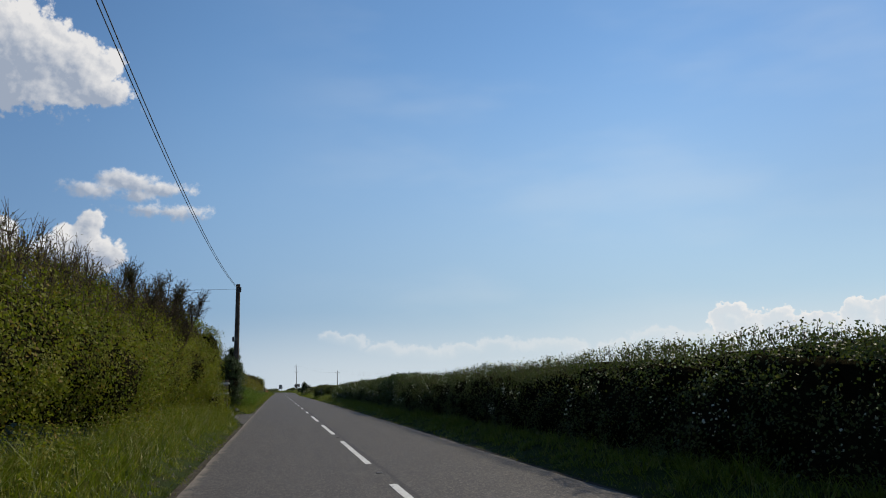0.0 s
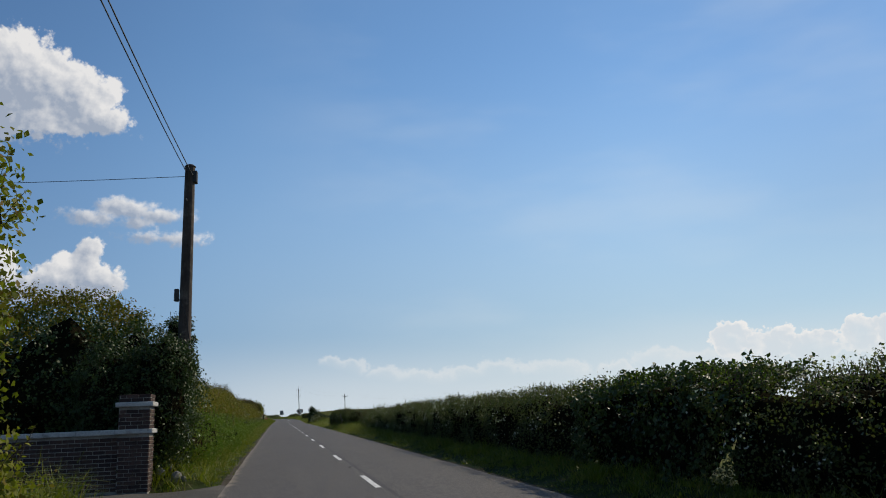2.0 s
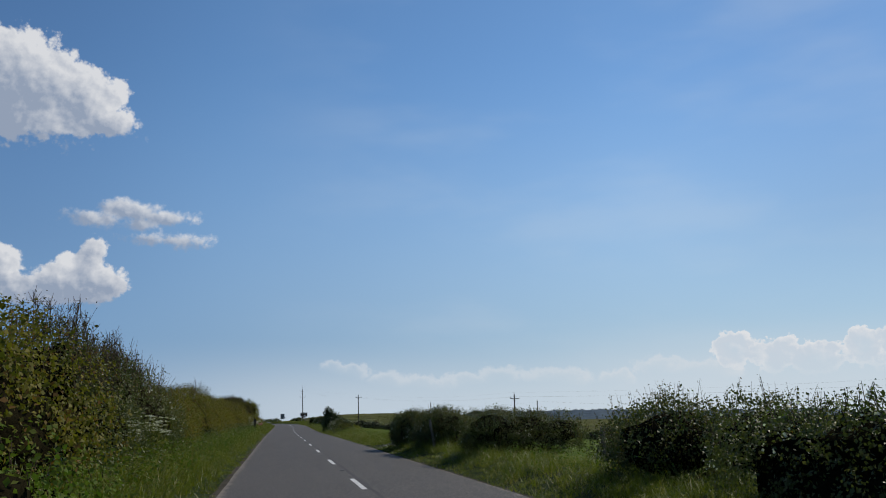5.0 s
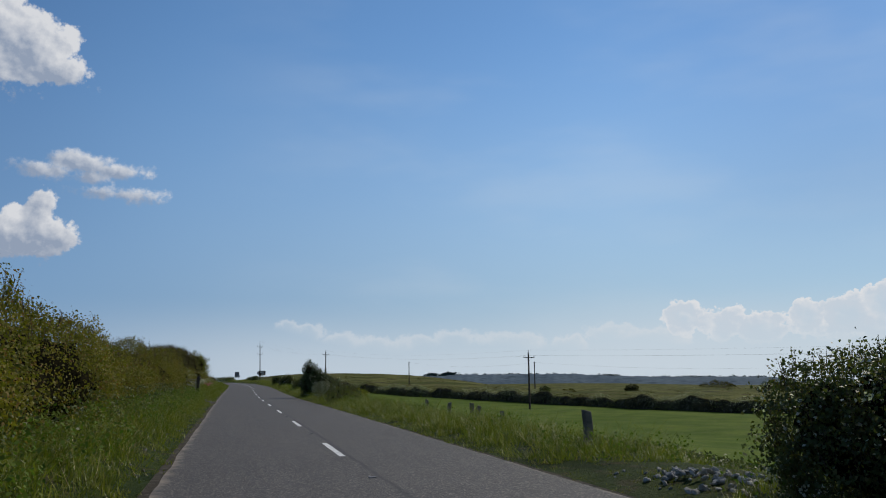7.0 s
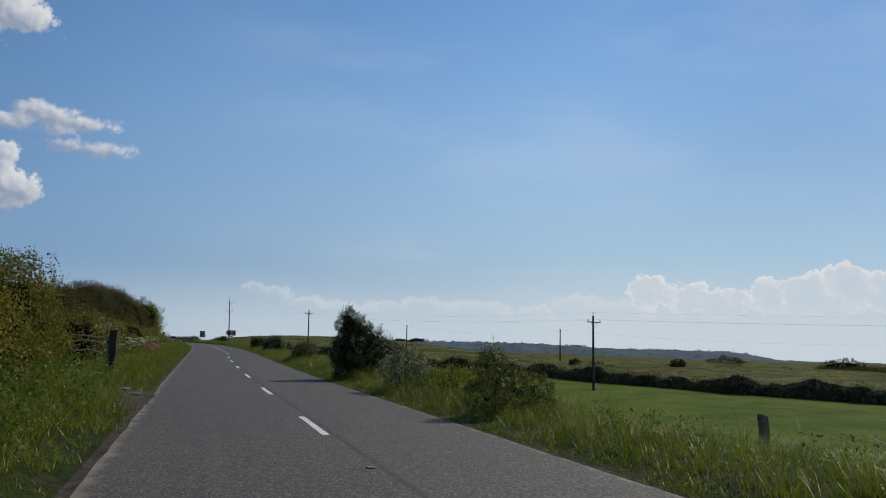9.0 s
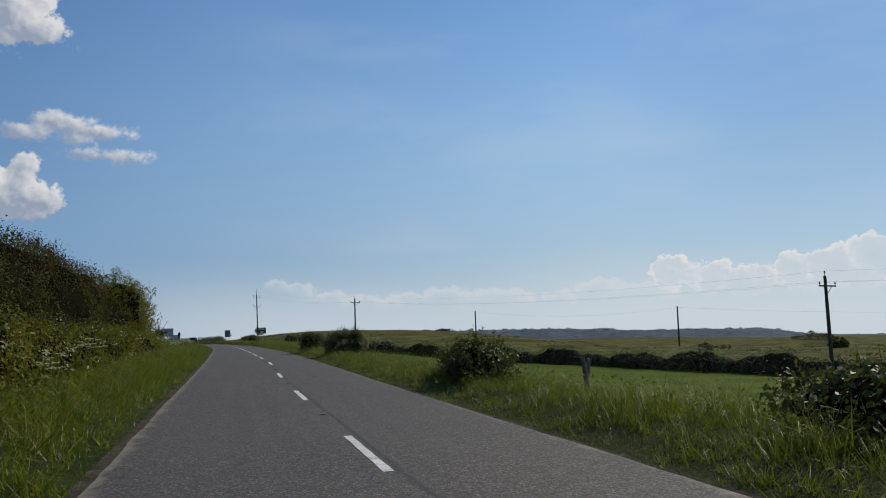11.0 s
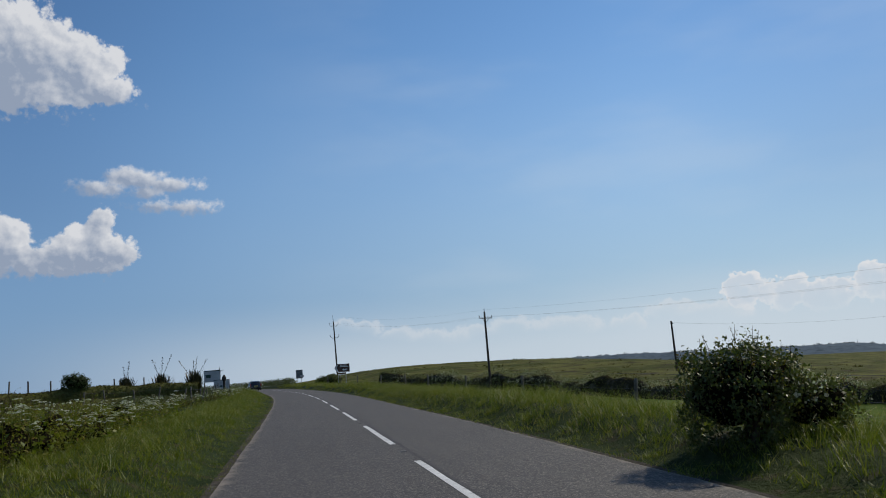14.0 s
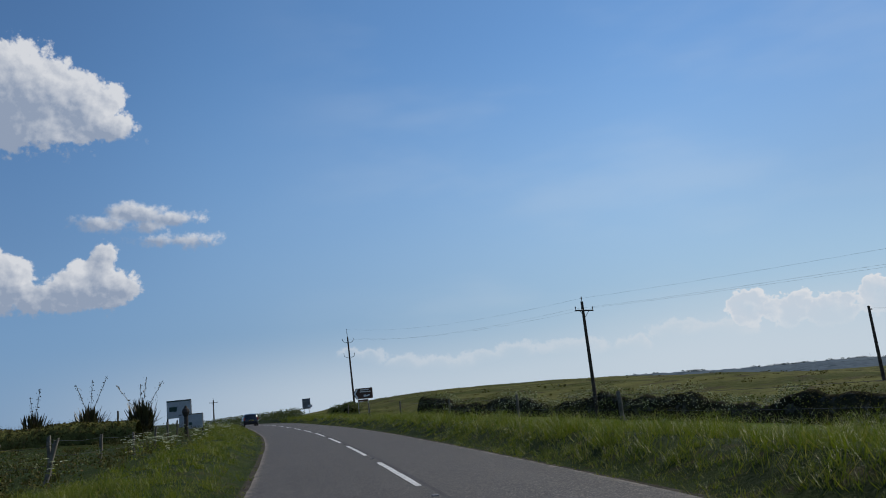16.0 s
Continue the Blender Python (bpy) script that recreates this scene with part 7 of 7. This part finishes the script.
def bend_hedge():
    """The low hedge along the outside of the far bend."""
    rng = np.random.default_rng(81)
    root = thing("hedge", -4.0, 372.0, None, "low dark hedge along the outside of the bend", "hedge")
    n = 16000
    y = rng.uniform(338, 470, n)
    d = 4.0 + rng.uniform(-0.9, 0.9, n)
    x = road_x(y) + d * (1 + np.clip((y - 338) / 132, 0, 1) * 1.5) + 1.0
    a = np.sqrt(np.clip(1 - ((d - 4.0) / 0.95)**2, 0, 1))
    z = height(x, y) + (1.15 + 0.3 * wob(x, y, 3, 3)) * a * rng.uniform(0.08, 1.08, n)
    P = np.stack([x, y, z], 1)
    V, F = leaf_arrays(P, np.stack([-(4 - d), 0 * d - 0.5, a], 1), 0.2, rng)
    part("leaves", arrays_mesh("leaves", local(V, root), F, L_SHADE), None, root)


bend_hedge()


def parked_car():
    """A dark hatchback in the lane, seen from behind."""
    y = 336.0
    p = road_at(-1.45, y)
    car = thing("car", p.x, p.y, p.z, "dark blue hatchback car on the road ahead", "car", turn=float(-math.degrees(math.atan(float(road_x(y + 1) - road_x(y - 1)) / 2))))
    # lofted shell: y along, half width, sill, waist, roof
    secs = [(-2.00, 0.66, 0.42, 0.80, 0.86), (-1.92, 0.80, 0.32, 0.92, 1.02), (-1.62, 0.86, 0.24, 0.95, 1.36), (-1.2, 0.875, 0.22, 0.95, 1.46), (-0.3, 0.88, 0.22, 0.93, 1.50), (0.5, 0.88, 0.22, 0.92, 1.42), (1.05, 0.875, 0.22, 0.90, 1.02), (1.6, 0.85, 0.24, 0.82, 0.88), (1.95, 0.76, 0.32, 0.70, 0.74), (2.05, 0.58, 0.40, 0.62, 0.64)]
    bm = bmesh.new()
    rows = []
    for yy, w, lo, mid, hi in secs:
        t = min(max((hi - mid) / 0.55, 0), 1)
        ring = [(-w * 0.92, lo), (-w, lo + 0.14), (-w, mid - 0.10), (-w * 0.97, mid), (-w * (0.97 - 0.20 * t), hi - 0.06), (-w * (0.90 - 0.22 * t), hi), (0, hi + 0.03),
                (w * (0.90 - 0.22 * t), hi), (w * (0.97 - 0.20 * t), hi - 0.06), (w * 0.97, mid), (w, mid - 0.10), (w, lo + 0.14), (w * 0.92, lo)]
        rows.append([bm.verts.new((x, yy, z)) for x, z in ring])
    for a, b in zip(rows, rows[1:]):
        for i in range(len(a) - 1):
            bm.faces.new((a[i], a[i + 1], b[i + 1], b[i]))
        bm.faces.new((a[-1], a[0], b[0], b[-1]))
    bm.faces.new(rows[0][::-1])
    bm.faces.new(rows[-1])
    bmesh.ops.recalc_face_normals(bm, faces=bm.faces)
    for f in bm.faces:
        f.smooth = True
    body = part("body", bm, CAR_PAINT, car)

    def quad(name, pts, mat, parent, label="", thick=0.02):
        bm = bmesh.new()
        v = [bm.verts.new(p) for p in pts]
        f = bm.faces.new(v)
        bmesh.ops.solidify(bm, geom=[f], thickness=thick)
        bmesh.ops.recalc_face_normals(bm, faces=bm.faces)
        return part(name, bm, mat, parent, label)
    quad("rear_window", [(-0.62, -1.90, 1.03), (0.62, -1.90, 1.03), (0.55, -1.66, 1.36), (-0.55, -1.66, 1.36)], CAR_GLASS, car, "dark tinted rear window")
    for s in (-1, 1):
        quad("side_window", [(s * 0.865, -1.35, 1.0), (s * 0.865, 0.75, 1.0), (s * 0.72, 0.45, 1.36), (s * 0.72, -1.25, 1.40)], CAR_GLASS, car, "dark side window")
        bm = bmesh.new()
        bm_box(bm, s * 0.80 - 0.09, s * 0.80 + 0.07, -1.96, -1.74, 0.74, 1.06, 0.03)
        part("tail_lamp", bm, RED_LENS, car, "red tail lamp")
        bm = bmesh.new()
        bm_box(bm, s * 0.97 - 0.09, s * 0.97 + 0.09, 0.62, 0.74, 0.92, 1.06, 0.03)
        part("door_mirror", bm, CAR_PAINT, car)
    bm = bmesh.new()
    bm_box(bm, -0.78, 0.78, -2.08, -1.86, 0.30, 0.60, 0.05)
    part("bumper", bm, PLASTIC, car, "dark rear bumper")
    bm = bmesh.new()
    bm_box(bm, -0.26, 0.26, -2.065, -2.0, 0.66, 0.77, 0.005)
    plate = part("number_plate", bm, PLATE_YELLOW, car, "yellow rear plate")
    bm = bmesh.new()
    bm_box(bm, -0.20, 0.20, -2.071, -2.066, 0.69, 0.74)
    part("plate_bar", bm, PLASTIC, plate)
    for s in (-1, 1):
        for yy in (-1.25, 1.28):
            bm = bmesh.new()
            bmesh.ops.create_cone(bm, cap_ends=True, segments=24, radius1=0.31, radius2=0.31, depth=0.19, matrix=Matrix.Translation((s * 0.79, yy, 0.31)) @ pose(0, 0, 0, 0, 90, 0))
            bmesh.ops.bevel(bm, geom=[e for e in bm.edges if e.calc_face_angle(0) > 1], offset=0.03, segments=2, affect="EDGES")
            wheel = part("wheel", bm, TYRE, car, "black tyre")
            bm = bmesh.new()
            bmesh.ops.create_cone(bm, cap_ends=True, segments=16, radius1=0.20, radius2=0.17, depth=0.03, matrix=Matrix.Translation((s * 0.895, yy, 0.31)) @ pose(0, 0, 0, 0, s * 90, 0))
            part("rim", bm, STEEL, wheel, "grey alloy rim")


parked_car()

# ---- verges: grass, flowers, stones ----
gap = lambda d, y: (y > drive_near(d) - 0.15) & (y < 43.0 + 0.7 * (d < 3.6))
soil = lambda d, y: (y > 146.5 + 0.4 * np.sin(9 * d)) & (y < 150.2) & (d < 3.6 - 0.2 * np.abs(y - 148.7) + 0.10 * np.sin(3 * y))
grass_strip("long green grass and weeds on the roadside verge", -1, 3.0, 4.7, 3, 82, 56000, lambda d, y: 0.12 + (0.36 + 0.26 * ease(y, 43, 45)) * ease(d, 3.0, 3.9), 101, skip=gap, thin=0.8)
grass_strip("long green grass and weeds on the roadside verge", -1, 3.0, 4.9, 82, 150, 50000, lambda d, y: 0.12 + 0.44 * ease(d, 3.0, 3.8), 102, thin=0.8, skip=soil)
grass_strip("long green grass and weeds on the roadside verge", -1, 2.98, 4.9, 150, 205, 48000, lambda d, y: 0.14 + 0.46 * ease(d, 3.0, 3.8), 103, thin=0.8, skip=soil)
grass_strip("tall lush grass on the open verge", -1, 2.86, 6.2, 203, 250, 62000, lambda d, y: 0.07 + 0.20 * ease(d, 2.9, 4.0), 104, wide=0.0085)
grass_strip("tall lush grass on the open verge", -1, 2.88, 6.2, 250, 300, 16000, lambda d, y: 0.08 + 0.20 * ease(d, 2.9, 4.0), 114, wide=0.016)
grass_strip("dry pale grass stems in the rough field", -1, 6.0, 16.0, 205, 245, 9000, lambda d, y: 0.26 + 0 * d, 105, GRASS_DRY, 0.009)
grass_strip("dark olive tussocks of the rough field", -1, 6.8, 34.0, 232, 276, 24000, lambda d, y: 0.30 + 0 * d, 113, L_BROWN, 0.035)
grass_strip("lush grass on the inside of the bend", -1, 2.95, 6.5, 300, 345, 9000, lambda d, y: 0.10 + 0.30 * ease(d, 2.9, 4.0), 106, wide=0.02)
grass_strip("shaded grass at the foot of the clipped hedge", 1, 2.72, 4.0, 2, 82, 40000, lambda d, y: 0.08 + 0.26 * ease(d, 2.7, 3.5), 107, thin=0.8)
grass_strip("tall bright grass on the field bank", 1, 2.68, 6.4, 80, 170, 112000, lambda d, y: (0.15 + (0.26 + 0.20 * ease(y, 110.5, 112)) * ease(d, 2.7, 3.7)) * (1 - 0.8 * ease(y, 106.2, 107) * (1 - ease(y, 110, 111))), 108, thin=1.15, wide=0.0095)
grass_strip("tall bright grass on the field bank", 1, 2.68, 6.8, 170, 260, 122000, lambda d, y: 0.15 + 0.30 * ease(d, 2.7, 3.9), 109, thin=1.15, wide=0.0085)
grass_strip("tall grass on the outside of the bend", 1, 2.75, 6.5, 260, 345, 26000, lambda d, y: 0.10 + 0.42 * ease(d, 2.7, 3.9), 110, wide=0.018)
grass_strip("pale seeding grass stems above the verge", -1, 3.4, 4.8, 5, 205, 9000, lambda d, y: 0.55 + 0 * d, 111, GRASS_DRY, 0.006, skip=gap)
grass_strip("pale seeding grass stems above the bank", 1, 3.6, 7.5, 82, 320, 6000, lambda d, y: 0.48 + 0 * d, 112, GRASS_DRY, 0.006)


def weeds(label, side, d0, d1, y0, y1, n, seed, mat, tall=0.45, size=0.11):
    """Broad-leaved weeds among the grass."""
    rng = np.random.default_rng(seed)
    y, d = rng.uniform(y0, y1, n), rng.uniform(d0, d1, n)
    keep = (wob(y, d, 1.1, seed) > 0.0) & ~((side < 0) & (y > 37.2) & (y < 43.1))
    y, d = y[keep], d[keep]
    x = road_x(y) + side * d
    k = 8
    P = np.stack([np.repeat(x, k) + rng.normal(scale=0.08, size=len(x) * k), np.repeat(y, k) + rng.normal(scale=0.08, size=len(x) * k),
                  np.repeat(height(x, y), k) + tall * rng.uniform(0.1, 1.0, len(x) * k)], 1)
    V, F = leaf_arrays(P, np.tile([0.3, -0.2, 0.8], (len(P), 1)), size, rng, wide=0.3)
    tagged(new("weeds", arrays_mesh("weeds", V, F, mat)), label, "weeds", kind="stuff")


weeds("nettles and docks growing at the hedge foot", -1, 3.8, 4.9, 2, 37, 1700, 121, L_HEDGE, 0.5, 0.05)
weeds("nettles and docks growing at the hedge foot", -1, 3.5, 4.9, 43.5, 150, 4600, 122, L_FRESH, 0.62, 0.065)
weeds("dark nettles and cleavers climbing into the hedge foot", -1, 3.8, 5.0, 43.5, 150, 3000, 128, L_SHADE, 0.85, 0.06)
weeds("dark weeds growing at the hedge foot", -1, 3.8, 5.0, 150, 205, 900, 123, L_HEDGE, 0.45, 0.07)
weeds("broad weeds growing on the field bank", 1, 3.3, 6.3, 82, 200, 1900, 124, L_FRESH, 0.48, 0.06)
weeds("broad weeds in the rough open verge", -1, 5.9, 10.5, 200, 290, 1500, 125, L_BROWN, 0.3, 0.08)

weeds("tall dry weeds and docks in the rough field edge", -1, 5.6, 10.0, 206, 236, 2400, 126, L_HEDGE, 0.6, 0.06)
weeds("dark nettles in the rough field edge", -1, 6.6, 11.5, 206, 262, 1400, 127, L_SHADE, 0.5, 0.07)
rngf = np.random.default_rng(130)
umbels("white cow parsley flowering beside the hedge", [(-4.4 - rngf.uniform(0, 0.6), 86.5 + rngf.uniform(0, 5), rngf.uniform(0.7, 1.2)) for _ in range(22)], 131)
umbels("white cow parsley flowering among brambles", [(-4.0 - rngf.uniform(0, 0.8), 153 + rngf.uniform(0, 26), rngf.uniform(0.6, 1.0)) for _ in range(38)], 132)
umbels("white cow parsley flowering on the open verge", [(float(road_x(yy)) - 5.3 - abs(rngf.normal(scale=1.0)), yy, rngf.uniform(0.55, 0.95)) for yy in rngf.uniform(207, 222, 44)], 133)
umbels("white cow parsley in a dense stand at the field edge", [(float(road_x(yy)) - 5.4 - abs(rngf.normal(scale=1.1)), yy, rngf.uniform(0.45, 0.8)) for yy in rngf.uniform(222, 231.5, 46)], 138)
umbels("white cow parsley flowering sparsely by the fence", [(-6.6 + rngf.normal(scale=0.5), yy, rngf.uniform(0.4, 0.6)) for yy in rngf.uniform(236, 250, 16)], 136)
umbels("white cow parsley flowering along the fence", [(-6.4 + rngf.normal(scale=0.5), yy, rngf.uniform(0.4, 0.7)) for yy in rngf.uniform(258, 290, 45)], 134)


def valerian(x, y, n, seed):
    rng = np.random.default_rng(seed)
    root = thing("valerian", x, y, None, "pink red valerian in flower on the verge", "flowers", "valerian clumps")
    A = np.stack([rng.normal(scale=0.20, size=n), rng.normal(scale=0.22, size=n), np.full(n, 0.0)], 1)
    B = A + np.stack([rng.normal(scale=0.08, size=n), rng.normal(scale=0.08, size=n), rng.uniform(0.45, 0.75, n)], 1)
    V, F = rods(A, B, 0.006, 0.004, 0.05, rng)
    part("flower_stems", arrays_mesh("flower_stems", V, F, GRASS), None, root, "green stems")
    P = np.repeat(B, 34, 0) + rng.normal(scale=0.045, size=(n * 34, 3))
    V, F = leaf_arrays(P, np.tile([0, 0, 1.0], (len(P), 1)), 0.035, rng, wide=0.5)
    part("flower_heads", arrays_mesh("flower_heads", V, F, PINK), None, root, "pink flower heads")


valerian(-4.05, 167.0, 18, 135)
valerian(-4.55, 33.5, 6, 139)


def stones():
    """Loose stones at the broken road edge and by the driveway."""
    rng = random.Random(140)
    spots = [(-3.15 - rng.uniform(0, 0.2), rng.uniform(8, 37), rng.uniform(0.02, 0.05)) for _ in range(40)] + [(-3.2 - rng.uniform(0, 0.3), rng.uniform(100, 175), rng.uniform(0.02, 0.06)) for _ in range(70)]
    spots += [(-3.9 + rng.uniform(-0.3, 0.3), 43.6 + rng.uniform(-0.3, 0.6), rng.uniform(0.08, 0.16)) for _ in range(6)]
    bm = bmesh.new()
    for x, y, r in spots:
        m = Matrix.Translation((x, y, float(height(x, y)) + r * 0.25)) @ pose(0, 0, 0, rng.uniform(0, 90), rng.uniform(0, 90), rng.uniform(0, 360)) @ Matrix.Diagonal((r * rng.uniform(0.8, 1.4), r, r * rng.uniform(0.5, 0.8), 1))
        bmesh.ops.create_icosphere(bm, subdivisions=1, radius=1, matrix=m)
    ob = part("stones", bm, STONE, None, "loose grey stones along the broken road edge")
    tagged(ob, category="stones", kind="stuff")


stones()


def rubble():
    """A low heap of broken stone at a field gateway."""
    rng = random.Random(141)
    root = thing("rubble_heap", 3.75, 107.9, None, "low heap of broken grey stone at a field gateway", "stones")
    p = root.matrix_world.translation
    for i in range(110):
        x, y, r = 3.75 + rng.gauss(0, 0.26), 107.9 + rng.gauss(0, 0.55), rng.uniform(0.022, 0.065)
        far = math.hypot(x - 3.75, y - 107.9)
        bm = bmesh.new()
        bmesh.ops.create_icosphere(bm, subdivisions=1, radius=1, matrix=Matrix.Translation((x - p.x, y - p.y, float(height(x, y)) - p.z + r * 0.3 + max(0, 0.10 - 0.2 * far))) @ pose(0, 0, 0, rng.uniform(0, 60), rng.uniform(0, 60), rng.uniform(0, 360)) @ Matrix.Diagonal((r * rng.uniform(0.9, 1.5), r, r * rng.uniform(0.35, 0.6), 1)))
        part("stone", bm, STONE_PALE, root)


rubble()
garden_wall()
gate_pillar()
